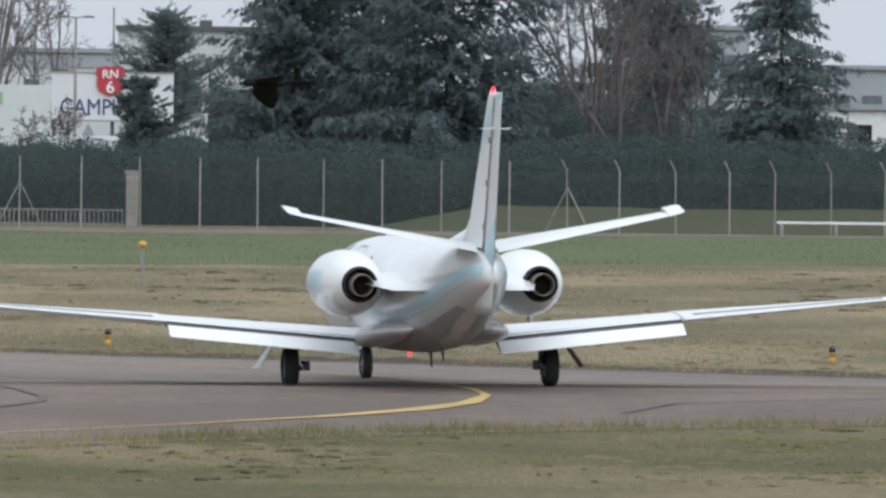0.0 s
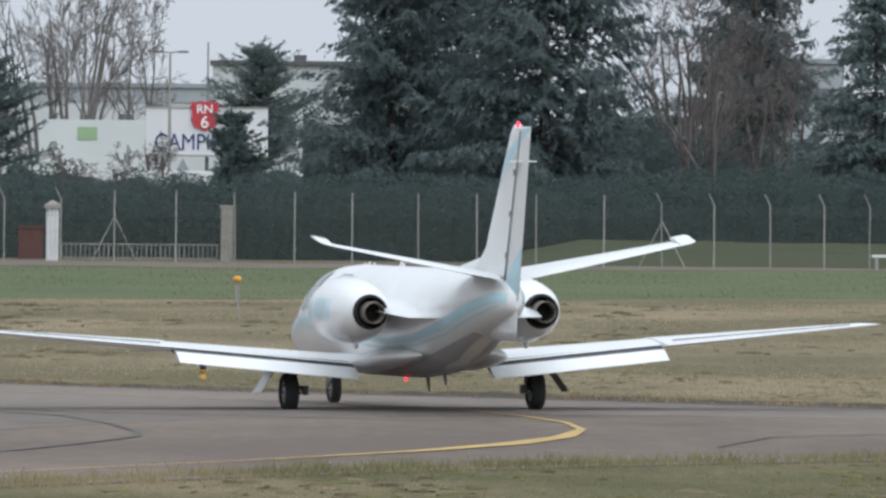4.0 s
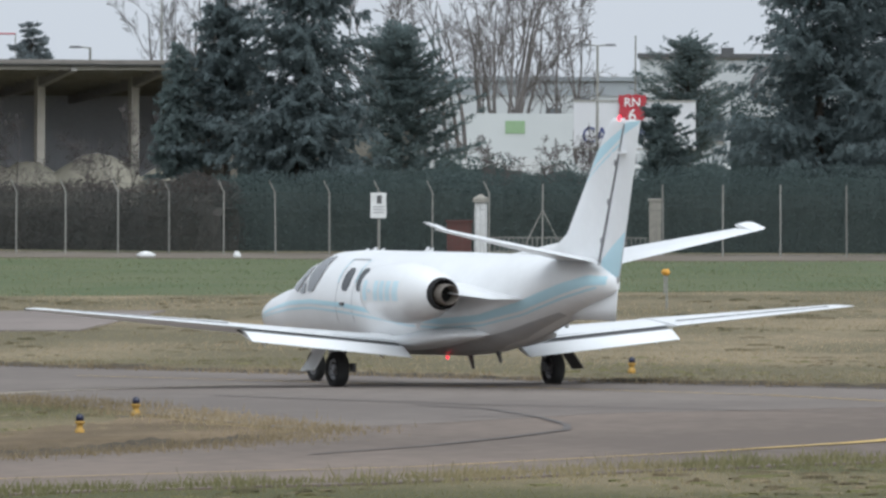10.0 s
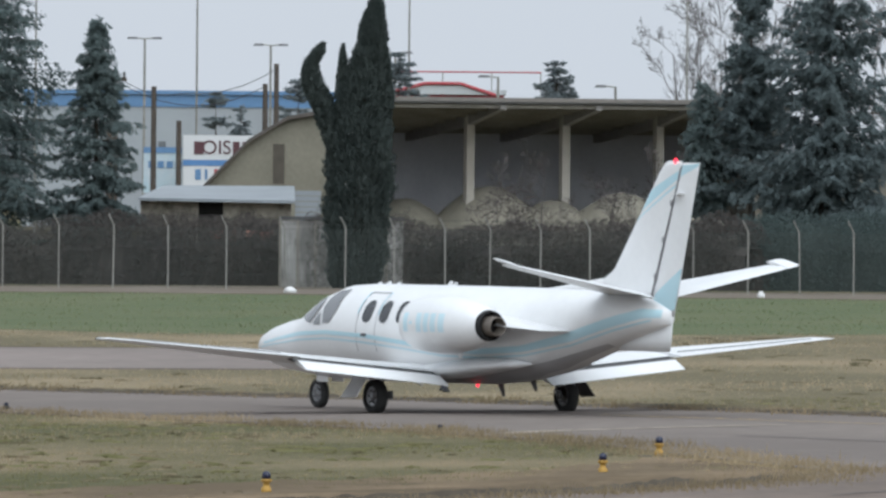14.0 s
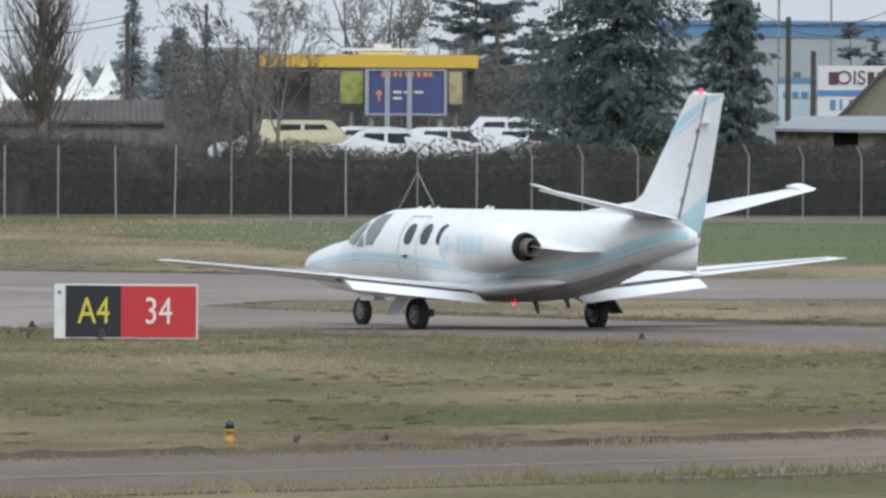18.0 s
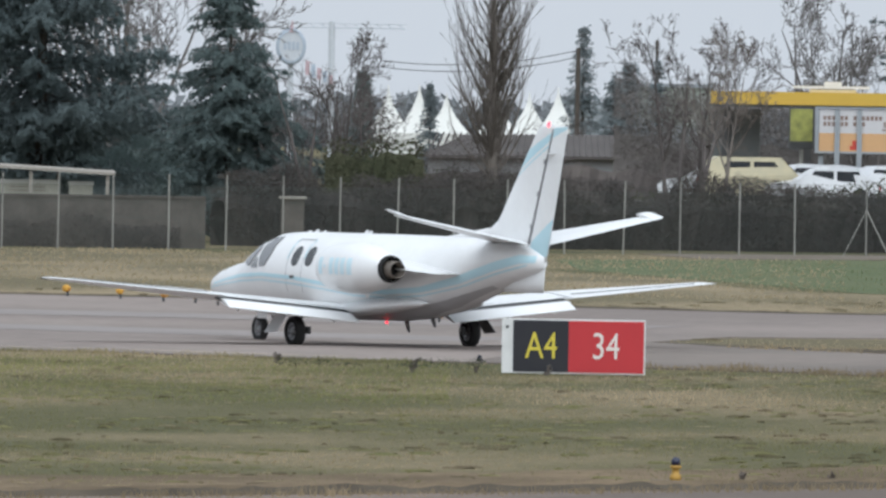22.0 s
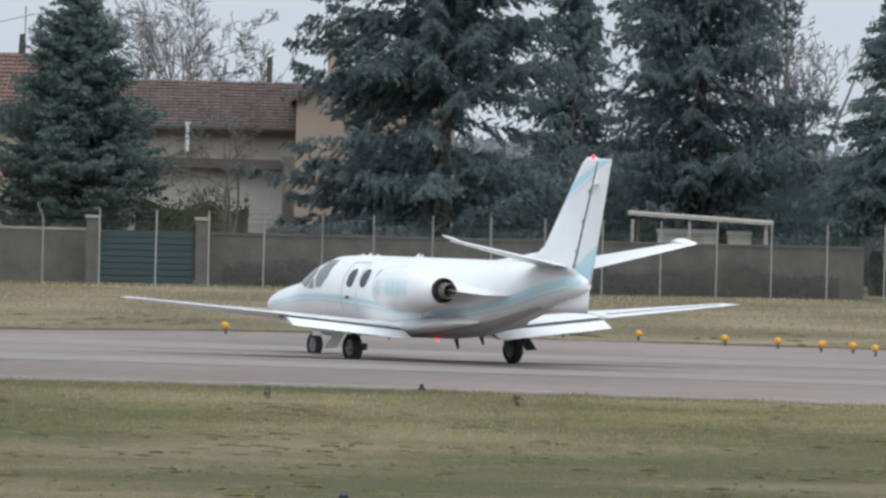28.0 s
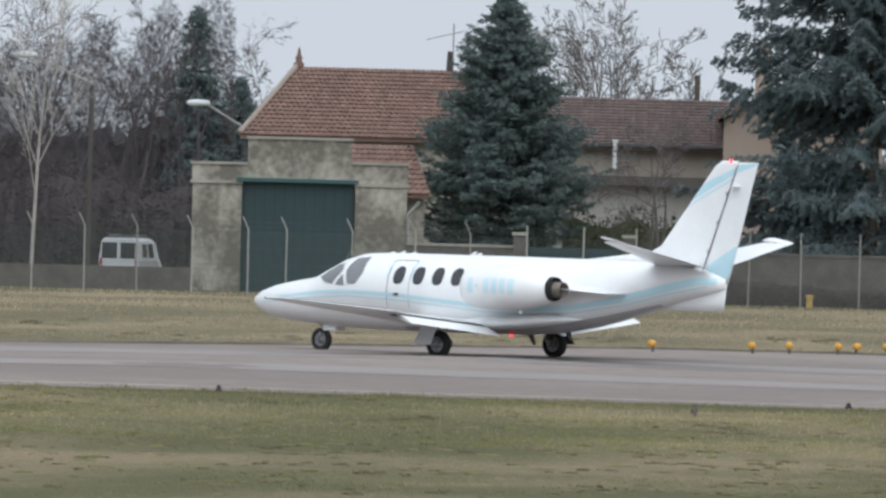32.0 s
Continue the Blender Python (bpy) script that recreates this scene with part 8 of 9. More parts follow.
def houses():
    # the hall with the green door
    s = Site("green_door_hall", 13.62, 449, "rendered hall front with a large dark green sliding door", "building")
    s.az("pier", 0, 0.6, 14.062, 13.862, -0.05, 3.42, RENDERWALL, label="stained rendered pier")
    s.az("pier", 0, 0.6, 13.402, 13.192, -0.05, 3.42, RENDERWALL, label="stained rendered pier")
    s.az("pier_cornice", -0.06, 0.66, 14.072, 13.858, 3.42, 3.52, CONCRETE)
    s.az("pier_cornice", -0.06, 0.66, 13.406, 13.182, 3.42, 3.52, CONCRETE)
    s.az("parapet", 0.02, 0.6, 14.066, 13.842, 3.52, 4.03, RENDERWALL)
    s.az("parapet", 0.02, 0.6, 13.42, 13.190, 3.52, 4.12, RENDERWALL)
    s.az("parapet_coping", -0.04, 0.66, 14.074, 13.842, 4.03, 4.11, CONCRETE)
    s.az("parapet_coping", -0.04, 0.66, 13.42, 13.182, 4.12, 4.20, CONCRETE)
    s.az("upper_wall", 0.04, 0.62, 13.842, 13.42, 3.60, 4.86, RENDERWALL, label="stained upper wall")
    s.az("upper_coping", -0.02, 0.68, 13.848, 13.414, 4.86, 4.95, CONCRETE)
    s.az("door_rail", -0.14, -0.01, 13.885, 13.39, 3.50, 3.62, mat("green_rail_paint", (0.022, 0.068, 0.066), (0.028, 0.080, 0.076), rough=0.6), label="green door rail")
    d = s.az("sliding_door", 0.2, 0.28, 13.862, 13.402, 0.0, 3.5, GREENDOOR, label="dark green sliding door")
    for k in range(12):
        a = 13.85 - 0.445 * k / 11
        s.box("door_seam", 0.185, 0.198, s.y(a) - 0.012, s.y(a) + 0.012, 0.02, 3.48, mat("darker_green", (0.010, 0.027, 0.030), (0.012, 0.030, 0.034), rough=0.7), d)
    s.az("side_wall", 0.6, 8, 14.058, 14.03, -0.05, 3.9, RENDERWALL)
    s.tube("downpipe", (-0.08, s.y(13.185), 1.2), (-0.08, s.y(13.187), 2.55), 0.05, GALV)
    s.tube("downpipe_bend", (-0.08, s.y(13.187), 2.55), (-0.08, s.y(13.14), 2.98), 0.05, GALV)
    # the house with the orange tiled roof behind it
    h = Site("orange_roofed_house", 13.42, 464, "old house with an orange clay-tile roof and finial", "house")
    h.az("front_wall", 0.3, 0.7, 13.84, 13.0, 0, 5.0, BEIGEWALL)
    h.az("gable_wall", 0.3, 7, 13.84, 13.82, 0, 5.0, BEIGEWALL)
    tiled_roof(h, h.y(12.90), h.y(13.875), -0.1, 5.10, 3.0, 7.38, ROOFTILE, ROOFTILES, 40, 17, "orange-brown clay tile roof", 0.0, -1.85)
    V = [(-0.1, h.y(13.875), 5.04), (3.0, h.y(13.875) - 1.85, 7.32), (6.1, h.y(13.875), 5.04)]
    mesh("hip_slope", V + [(x, y, z - 0.1) for x, y, z in V], [(0, 1, 2), (5, 4, 3), (0, 3, 4, 1), (1, 4, 5, 2), (2, 5, 3, 0)], ROOFTILE, h.t)
    h.tube("hip_tiles", (-0.12, h.y(13.878), 5.08), (3.0, h.y(13.875) - 1.84, 7.40), 0.09, mat("pale_hip_mortar", (0.30, 0.25, 0.21), (0.24, 0.20, 0.17), rough=0.9))
    V, F = [], []
    lathe(V, F, [(7.3, 0.16), (7.42, 0.18), (7.50, 0.09), (7.60, 0.13), (7.70, 0.07), (7.85, 0.05), (7.98, 0.01)], 12, "z", (3.0, h.y(13.646), 0))
    mesh("finial", V, F, ROOFTILE, h.t, "pointed terracotta finial", True)
    h.tube("chimney_pot", (3.0, h.y(13.03), 7.3), (3.0, h.y(13.03), 7.95), 0.12, mat("dark_chimney", (0.06, 0.05, 0.048), (0.05, 0.042, 0.04), rough=0.9), r1=0.08)
    an = Site("roof_aerial", 13.02, 470, "thin television aerial above the roof", "aerial")
    an.tube("mast_pole", (0, 0, 0.0), (0, 0, 8.9), 0.025, GALV)
    an.tube("boom", (0, 0.9, 8.35), (0, -0.3, 8.65), 0.015, GALV)
    for k in range(6):
        an.tube("element", (-0.12, 0.8 - 0.2 * k, 8.37 + 0.05 * k), (0.12, 0.8 - 0.2 * k, 8.38 + 0.05 * k), 0.012, GALV)
    # the small tiled lean-to by the hall
    l = Site("tiled_porch", 13.28, 456, "small lean-to with a red tile roof", "porch")
    tiled_roof(l, l.y(13.10), l.y(13.425), -0.4, 3.30, 2.4, 4.85, ROOFTILE, ROOFTILES, 12, 10, "small red tile roof", 0.6, 0.0)
    l.az("porch_wall", 0.2, 0.5, 13.42, 13.12, 0, 3.3, RENDERWALL)
    # the long brown-roofed house
    b = Site("brown_roofed_house", 12.25, 478, "long beige house with a brown tile roof", "house")
    b.az("upper_wall", 0.5, 0.9, 12.95, 11.85, 3.98, 5.06, BEIGEWALL)
    # Dark strip stands for the shadow below the eave.
    b.az("eave_shadow_board", 0.2, 0.45, 12.95, 11.85, 5.0, 5.08, DARKGREY)
    b.az("canopy_edge", -0.6, 0.5, 12.95, 11.97, 3.66, 3.98, mat("weathered_canopy_board", (0.12, 0.105, 0.09), (0.085, 0.075, 0.065), rough=0.9, scale=1))
    b.az("lower_wall", 0.0, 0.4, 12.95, 11.85, 0, 3.66, mat("pale_grey_render", (0.42, 0.40, 0.37), (0.33, 0.31, 0.29), rough=0.95, scale=0.5, fine=6))
    b.az("end_pier", -0.1, 0.5, 11.965, 11.85, 0, 4.1, RENDERWALL)
    tiled_roof(b, b.y(11.84), b.y(12.95), -0.1, 5.08, 3.0, 6.68, BROWNTILE, BROWNTILES, 46, 15, "brown clay tile roof")
    b.box("gutter", -0.22, -0.08, b.y(11.84), b.y(12.95), 4.98, 5.08, DARKGREY)
    b.tube("vent_pipe", (-0.2, b.y(12.354), 4.1), (-0.2, b.y(12.354), 5.12), 0.07, WHITEPAINT)
    b.tube("vent_cap", (-0.2, b.y(12.354), 5.12), (-0.2, b.y(12.354), 5.20), 0.11, WHITEPAINT)
    # the pinkish gable house beside the cedar
    g = Site("pink_gabled_house", 11.70, 477.2, "pinkish rendered gable house with a red roof edge", "house")
    pink = mat("pinkish_render", (0.42, 0.335, 0.275), (0.36, 0.285, 0.235), rough=0.95, scale=0.6)
    ys = [(g.y(11.915), 0), (g.y(11.27), 0), (g.y(11.27), 6.2), (g.y(11.59), 7.50), (g.y(11.915), 6.15)]
    g.poly("gable_wall", ys[::-1], 0, 0.3, pink)
    for (a0, z0), (a1, z1) in (((11.94, 6.1), (11.59, 7.56)), ((11.59, 7.56), (11.24, 6.15))):
        V = [(-0.3, g.y(a0), z0), (-0.3, g.y(a1), z1), (7, g.y(a1), z1), (7, g.y(a0), z0)]
        mesh("roof_slope", V + [(x, y, z - 0.14) for x, y, z in V], [(0, 1, 2, 3), (7, 6, 5, 4), (0, 4, 5, 1), (1, 5, 6, 2), (2, 6, 7, 3), (3, 7, 4, 0)], ROOFTILE, g.t, "red-brown tiled roof slope")
    w = g.az("window", -0.05, 0.05, 11.69, 11.62, 4.3, 5.5, darkglass)
    g.az("window_frame", -0.08, -0.052, 11.695, 11.615, 4.25, 4.3, WHITEPAINT, w)
    c = g.box("chimney", 1.0, 1.6, g.y(11.766) - 0.28, g.y(11.766) + 0.22, 5.5, 8.5, pink, label="pale rendered chimney")
    g.box("chimney_cap", 0.9, 1.7, g.y(11.766) - 0.36, g.y(11.766) + 0.3, 8.5, 8.63, CONCRETE, c)
    g.tube("aerial_mast", (1.3, g.y(11.756), 8.6), (1.3, g.y(11.756), 9.8), 0.02, GALV, c)


houses()
for a, z, e in ((14.05, 6.05, 13.84), (14.754, 7.5, 14.48)):
    s = Site("street_lamp", a, 470, "pale street lamp head on a long curved arm", "street lamp", "curved street lamps")
    s.tube("pole", (0, s.y(e), -0.1), (0, s.y(e), z - 0.9), 0.08, mat("brown_pole", (0.08, 0.07, 0.06), (0.06, 0.055, 0.05), rough=0.8))
    s.tube("arm", (0, s.y(e), z - 0.9), (0, s.y(a) - 0.25, z), 0.04, GALV)
    V, F = [], []
    lathe(V, F, [(-0.42, 0.01), (-0.35, 0.09), (0, 0.12), (0.3, 0.09), (0.38, 0.02)], 12, "y", (0, s.y(a), z))
    mesh("lamp_head", V, F, mat("pale_lamp_housing", (0.55, 0.56, 0.57), (0.48, 0.49, 0.50), rough=0.4), s.t, smooth=True)


def small_van():
    """A small white van seen from behind, with dark rear windows and a roof rack."""
    s = Site("van", 14.355, 463, "small white van with dark rear windows and a roof rack", "van", turn=-15)
    paint = mat("white_van_paint", (0.50, 0.51, 0.52), (0.40, 0.41, 0.42), rough=0.35)
    V, F = [], []
    loft(V, F, [[(x, y * w, 0.25 + (z - 0.25) * k) for y, z in ((-0.66, 0.25), (-0.69, 0.8), (-0.61, 1.42), (-0.50, 1.53), (0.50, 1.53), (0.61, 1.42), (0.69, 0.8), (0.66, 0.25))]
                for x, w, k in ((0, 0.96, 0.98), (0.07, 1, 1), (1.9, 1, 1), (2.5, 0.97, 0.93), (2.95, 0.94, 0.55), (3.35, 0.86, 0.46))])
    body = mesh("body", V, F, paint, s.t, smooth=False)
    for y in (-0.31, 0.31):
        s.box("rear_window", -0.015, 0.012, y - 0.25, y + 0.25, 0.86, 1.38, DARKGLASS, body)
        s.box("tail_lamp", -0.012, 0.012, y * 1.92 - 0.045, y * 1.92 + 0.045, 0.62, 0.86, mat("red_lamp_lens", (0.20, 0.02, 0.02), (0.16, 0.02, 0.02), rough=0.3), body)
    for side in (-1, 1):
        for x0, x1 in ((0.55, 1.15), (1.30, 1.95)):
            V, F = [], []
            y0, y1 = side * 0.685, side * 0.632
            loft(V, F, [[(x0, y0, 0.90), (x1, y0, 0.90), (x1, y0 - side * 0.02, 0.90), (x0, y0 - side * 0.02, 0.90)], [(x0 + 0.05, y1, 1.34), (x1 - 0.05, y1, 1.34), (x1 - 0.05, y1 - side * 0.02, 1.34), (x0 + 0.05, y1 - side * 0.02, 1.34)]])
            mesh("side_window", V, F, DARKGLASS, body)
        s.tube("rack_rail", (0.2, side * 0.42, 1.62), (1.9, side * 0.42, 1.62), 0.02, DARKGREY)
        for x in (0.55, 2.6):
            s.tube("wheel", (x, side * 0.68, 0.27), (x, side * 0.50, 0.27), 0.27, RUBBER)
    for x in (0.3, 1.0, 1.8):
        s.box("rack_bar", x - 0.03, x + 0.03, -0.46, 0.46, 1.52, 1.62, DARKGREY)


small_van()
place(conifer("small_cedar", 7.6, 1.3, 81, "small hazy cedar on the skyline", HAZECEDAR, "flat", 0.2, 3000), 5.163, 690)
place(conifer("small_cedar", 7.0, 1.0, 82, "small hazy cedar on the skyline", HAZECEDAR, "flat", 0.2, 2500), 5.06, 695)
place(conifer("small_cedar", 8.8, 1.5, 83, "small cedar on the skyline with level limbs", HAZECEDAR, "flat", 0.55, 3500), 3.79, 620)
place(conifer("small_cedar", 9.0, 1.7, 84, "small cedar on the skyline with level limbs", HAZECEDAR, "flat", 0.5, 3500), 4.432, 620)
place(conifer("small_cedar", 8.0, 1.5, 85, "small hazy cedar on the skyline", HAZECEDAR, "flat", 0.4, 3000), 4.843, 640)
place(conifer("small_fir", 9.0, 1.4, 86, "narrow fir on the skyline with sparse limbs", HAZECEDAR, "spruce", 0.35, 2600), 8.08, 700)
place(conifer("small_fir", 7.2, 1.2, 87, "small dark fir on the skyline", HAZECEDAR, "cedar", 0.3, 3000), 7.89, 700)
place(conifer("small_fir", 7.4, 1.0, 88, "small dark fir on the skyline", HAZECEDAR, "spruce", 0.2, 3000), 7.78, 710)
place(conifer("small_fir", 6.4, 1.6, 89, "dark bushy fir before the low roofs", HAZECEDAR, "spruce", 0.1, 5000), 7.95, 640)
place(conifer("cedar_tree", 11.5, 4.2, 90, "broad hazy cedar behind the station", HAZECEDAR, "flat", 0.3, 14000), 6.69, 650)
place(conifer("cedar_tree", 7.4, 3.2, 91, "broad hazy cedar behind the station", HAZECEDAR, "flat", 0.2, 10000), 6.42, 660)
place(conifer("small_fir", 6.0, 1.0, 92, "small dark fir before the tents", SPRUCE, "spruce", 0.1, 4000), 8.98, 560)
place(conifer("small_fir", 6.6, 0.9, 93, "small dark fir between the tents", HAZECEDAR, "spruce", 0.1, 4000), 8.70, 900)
thicket("olive_bush", [polar(a, 470) for a in (8.72, 8.9, 9.12)], 3.0, 3.5, OLIVE, 500, 18, "dark olive green bush behind the fence", (0.26, 0.10), 0.5)
# Woods coloured pale grey to stand for haze at this distance.
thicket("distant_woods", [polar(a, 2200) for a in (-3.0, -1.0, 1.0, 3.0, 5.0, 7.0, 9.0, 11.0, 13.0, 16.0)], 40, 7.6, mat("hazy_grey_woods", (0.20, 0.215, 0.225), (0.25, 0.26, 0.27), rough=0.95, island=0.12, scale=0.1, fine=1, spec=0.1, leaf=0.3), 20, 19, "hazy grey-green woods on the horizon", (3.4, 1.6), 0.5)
thicket("yard_shrubs", [polar(a, 462) for a in (12.56, 12.45, 12.3, 12.1)], 1.6, 2.9, OLIVE, 420, 20, "green shrubs behind the gate", (0.22, 0.09), 0.6)


# ---- grass tufts on the nearer ground ----
def inside(P, poly):
    x, y = P[:, 0], P[:, 1]
    hit = np.zeros(len(P), bool)
    for (x0, y0), (x1, y1) in zip(poly, poly[1:] + poly[:1]):
        if y0 == y1:
            continue
        hit ^= ((y0 > y) != (y1 > y)) & (x < (x1 - x0) * (y - y0) / (y1 - y0) + x0)
    return hit


PAVED = ([(190, -26), (179.8, -5.7), (175.0, -2.0), (168.2, 2.6), (160.5, 6.6), (157.9, 9.2), (148, 16), (134, 28), (147, 34), (163.5, 18.0), (175.6, 11.1), (189.5, 8.8), (198.9, 11.2), (207.9, 13.2), (219.5, 17.2), (232.0, 23.6), (241.8, 30.5), (246.0, 36.5),
          (249.6, 44.0), (249.6, 50.0), (246.2, 55.0), (241.5, 60.0), (236.8, 63.5), (222, 78), (196, 106), (262, 108), (287.5, 76.1), (299.5, 69.5), (311, 63.5), (318.5, 55), (321, 46), (319, 41), (318.5, 26), (318, 18), (286.5, 18), (285.8, 31), (281.5, 37.0), (274.5, 37.6), (268.6, 35.0),
          (259.5, 28.6), (247.5, 19.4), (237.5, 13.4), (229.2, 8.6), (224.0, 5.2), (216.5, -1.6), (211.3, -6.7), (200, -22)])


# a ragged rim of dark soil where the grass meets the asphalt
SOIL = mat("dark_soil", (0.052, 0.043, 0.034), (0.105, 0.088, 0.066), rough=0.95, scale=0.6, fine=4, bump=0.01, spec=0.1)
def verge_lip(pts, h, n, turf):
    """The grass stands a little higher than the asphalt: a low ragged step of bare soil with turf on top."""
    P = along(pts, n)
    V = []
    for i, q in enumerate(P):
        d = (P[min(i + 1, n - 1)] - P[max(i - 1, 0)]).normalized()
        w = Vector((-d.y, d.x))
        if w.dot(q) < 0:
            w = -w
        z = ground_z(q.x, q.y)
        k = h * (0.80 + 0.45 * noise.noise((q.x * 0.5, q.y * 0.5, 2.0)) + 0.35 * noise.noise((q.x * 2.6, q.y * 2.6, 8.0)))
        fade = min(1.0, 8.0 * i / n, 8.0 * (n - 1 - i) / n)
        k *= fade
        for o, dz in ((-0.05 + 0.12 * noise.noise((q.x * 0.8, q.y * 0.8, 5.0)), 0.02), (0.16, 0.02 + k), (0.9, 0.024 + k * 0.85), (3.5, 0.004)):
            V.append((q.x + w.x * o, q.y + w.y * o, z + dz))
    for name, cols, m, label in (("soil_lip", (0,), SOIL, "dark bare soil step along the asphalt edge"), ("turf_verge", (1, 2), turf, "turf on the raised verge")):
        F = [(4 * i + c, 4 * i + 4 + c, 4 * i + 5 + c, 4 * i + 1 + c) for i in range(n - 1) for c in cols]
        mesh(name, V, F, m, ground, label)


verge_lip([(134, 47), (147, 34), (155, 25.5), (163.5, 18.0), (169, 14.2), (175.6, 11.1), (182, 9.4), (188.0, 8.8)], 0.10, 900, BROWNGRASS)
verge_lip([(205, -14), (211.3, -6.7), (216.5, -1.6), (224.0, 5.2), (229.2, 8.6), (237.5, 13.4), (247.5, 19.4), (259.5, 28.6), (268.6, 35.0), (274.0, 37.4)], 0.08, 900, DRYGRASS)
verge_lip([(319.5, 30), (319.6, 41), (321.6, 46), (321, 51), (319, 55), (311.5, 63.8), (300, 70), (288, 76.6)], 0.05, 300, DRYGRASS)


def tufts(name, d0, d1, a0, a1, count, height, width, material, label, seed, region=None):
    rng = np.random.default_rng(seed)
    az = np.radians(rng.uniform(a0, a1, count))
    d = np.sqrt(rng.uniform(d0 ** 2, d1 ** 2, count))
    P = np.stack([d * np.cos(az), d * np.sin(az)], 1)
    P = P[~inside(P, PAVED)]
    if region:
        P = P[inside(P, region)]
    n = len(P)
    z = np.array([ground_z(x, y) for x, y in P.tolist()])
    patch_ = np.array([noise.noise((x * 0.10, y * 0.22, seed)) + 0.6 * noise.noise((x * 0.5, y * 0.9, seed + 3)) for x, y in P.tolist()])
    h = height * rng.uniform(0.35, 1.0, n) * (1 + 0.55 * patch_)
    keep = rng.random(n) < 0.62 + 0.5 * patch_
    P, z, h = P[keep], z[keep], h[keep]
    n = len(P)
    turn = rng.uniform(0, math.pi, n)
    w = width * rng.uniform(0.5, 1.4, n)
    side = np.stack([np.cos(turn) * w * 0.2, w * 0.5, np.zeros(n)], 1)
    base = np.concatenate([P, (z - 0.01)[:, None]], 1)
    lean = np.stack([rng.normal(0.15, 0.2, n) * h, rng.normal(0, 0.35, n) * h, h], 1)
    Q = np.stack([base - side, base + side, base + lean], 1)
    return tagged(quads(name, Q, material), label, "grass", kind="stuff")


def verge_tufts(name, pts, count, spread, height, width, material, label, seed):
    """Longer grass along an edge of the asphalt, leaning over it here and there."""
    rng = np.random.default_rng(seed)
    A = np.array([(p.x, p.y) for p in along(pts, 400)])
    i = rng.integers(0, 399, count)
    f = rng.random((count, 1))
    d = A[i + 1] - A[i]
    d /= np.linalg.norm(d, axis=1)[:, None]
    P = A[i] + (A[i + 1] - A[i]) * f + np.stack([-d[:, 1], d[:, 0]], 1) * (spread[0] + spread[1] * rng.normal(size=(count, 1)))
    lush = np.array([noise.noise((x * 0.9, y * 0.9, seed)) for x, y in P.tolist()])
    h = height * rng.uniform(0.4, 1.2, count) * np.maximum(0.25, 1 + 1.2 * lush)
    z = np.array([ground_z(x, y) for x, y in P.tolist()])
    base = np.concatenate([P, (z - 0.01)[:, None]], 1)
    side = np.stack([0.2 * width * rng.normal(size=count), width * rng.uniform(0.3, 0.8, count), np.zeros(count)], 1)
    lean = np.stack([rng.normal(0, 0.25, count) * h, rng.normal(0, 0.4, count) * h, h], 1)
    return tagged(quads(name, np.stack([base - side, base + side, base + lean], 1), material), label, "grass", kind="stuff")


def grass_leaf(name, a, b):
    return mat(name, a, b, rough=0.95, scale=0.16, fine=7.0, stretch=(0.5, 0.8, 1), mix=0.26, spec=0.1, island=0.14, leaf=0.5)


tufts("grass_tufts", 148, 252, -2.2, 15.2, 270000, 0.052, 0.020, grass_leaf("grass_blades", (0.400, 0.328, 0.210), (0.215, 0.205, 0.108)), "short yellow-green winter grass tufts", 201)
tufts("dry_grass_tufts", 212, 352, -2.4, 15.2, 130000, 0.075, 0.028, grass_leaf("dry_grass_blades", (0.470, 0.385, 0.260), (0.310, 0.265, 0.170)), "pale dry meadow grass tufts", 202)
tufts("far_dry_tufts", 345, 440, 7.0, 15.2, 24000, 0.10, 0.06, grass_leaf("dry_grass_blades", (0.470, 0.385, 0.260), (0.310, 0.265, 0.170)), "pale dry meadow grass tufts near the fence", 205)
tufts("crop_tufts", 348, 444, -2.6, 7.4, 30000, 0.09, 0.06, grass_leaf("crop_blades", (0.175, 0.215, 0.120), (0.225, 0.240, 0.145)), "low green crop plants in a strip", 203,
      [(372, -34), (368, -12), (356, 0), (350, 18), (348, 32), (362, 44), (395, 56), (424, 61), (440, 54), (442, 42), (444, 26), (440, 10), (452, -10), (468, -36)])
tufts("green_verge_tufts", 212, 250, 8.6, 15.2, 70000, 0.050, 0.022, grass_leaf("green_verge_blades", (0.350, 0.330, 0.155), (0.225, 0.230, 0.098)), "yellow-green grass along the runway edge", 206)
RANK = grass_leaf("rank_grass_blades", (0.360, 0.300, 0.180), (0.200, 0.195, 0.098))
STRAW = grass_leaf("straw_blades", (0.420, 0.335, 0.215), (0.250, 0.200, 0.125))
verge_tufts("verge_tufts", [(190, -26), (179.8, -5.7), (175.0, -2.0), (168.2, 2.6), (160.5, 6.6), (157.9, 9.2), (148, 16), (134, 28)], 16000, (-0.5, 0.5), 0.13, 0.018, RANK, "longer rough grass along the taxiway edge", 211)
verge_tufts("verge_tufts", [(147, 34), (155, 25.5), (163.5, 18.0), (169, 14.2), (175.6, 11.1), (182, 9.4), (189.0, 8.8), (198.9, 11.2), (207.9, 13.2), (219.5, 17.2), (232, 23.6), (241.8, 30.5), (246, 36)], 18000, (-0.25, 0.45), 0.11, 0.018, STRAW, "longer dry grass along the taxiway edge", 212)
verge_tufts("verge_tufts", [(205, -14), (211.3, -6.7), (216.5, -1.6), (224.0, 5.2), (229.2, 8.6), (237.5, 13.4), (247.5, 19.4), (259.5, 28.6), (268.6, 35.0)], 14000, (-0.3, 0.4), 0.11, 0.022, STRAW, "longer dry grass along the taxiway edge", 213)
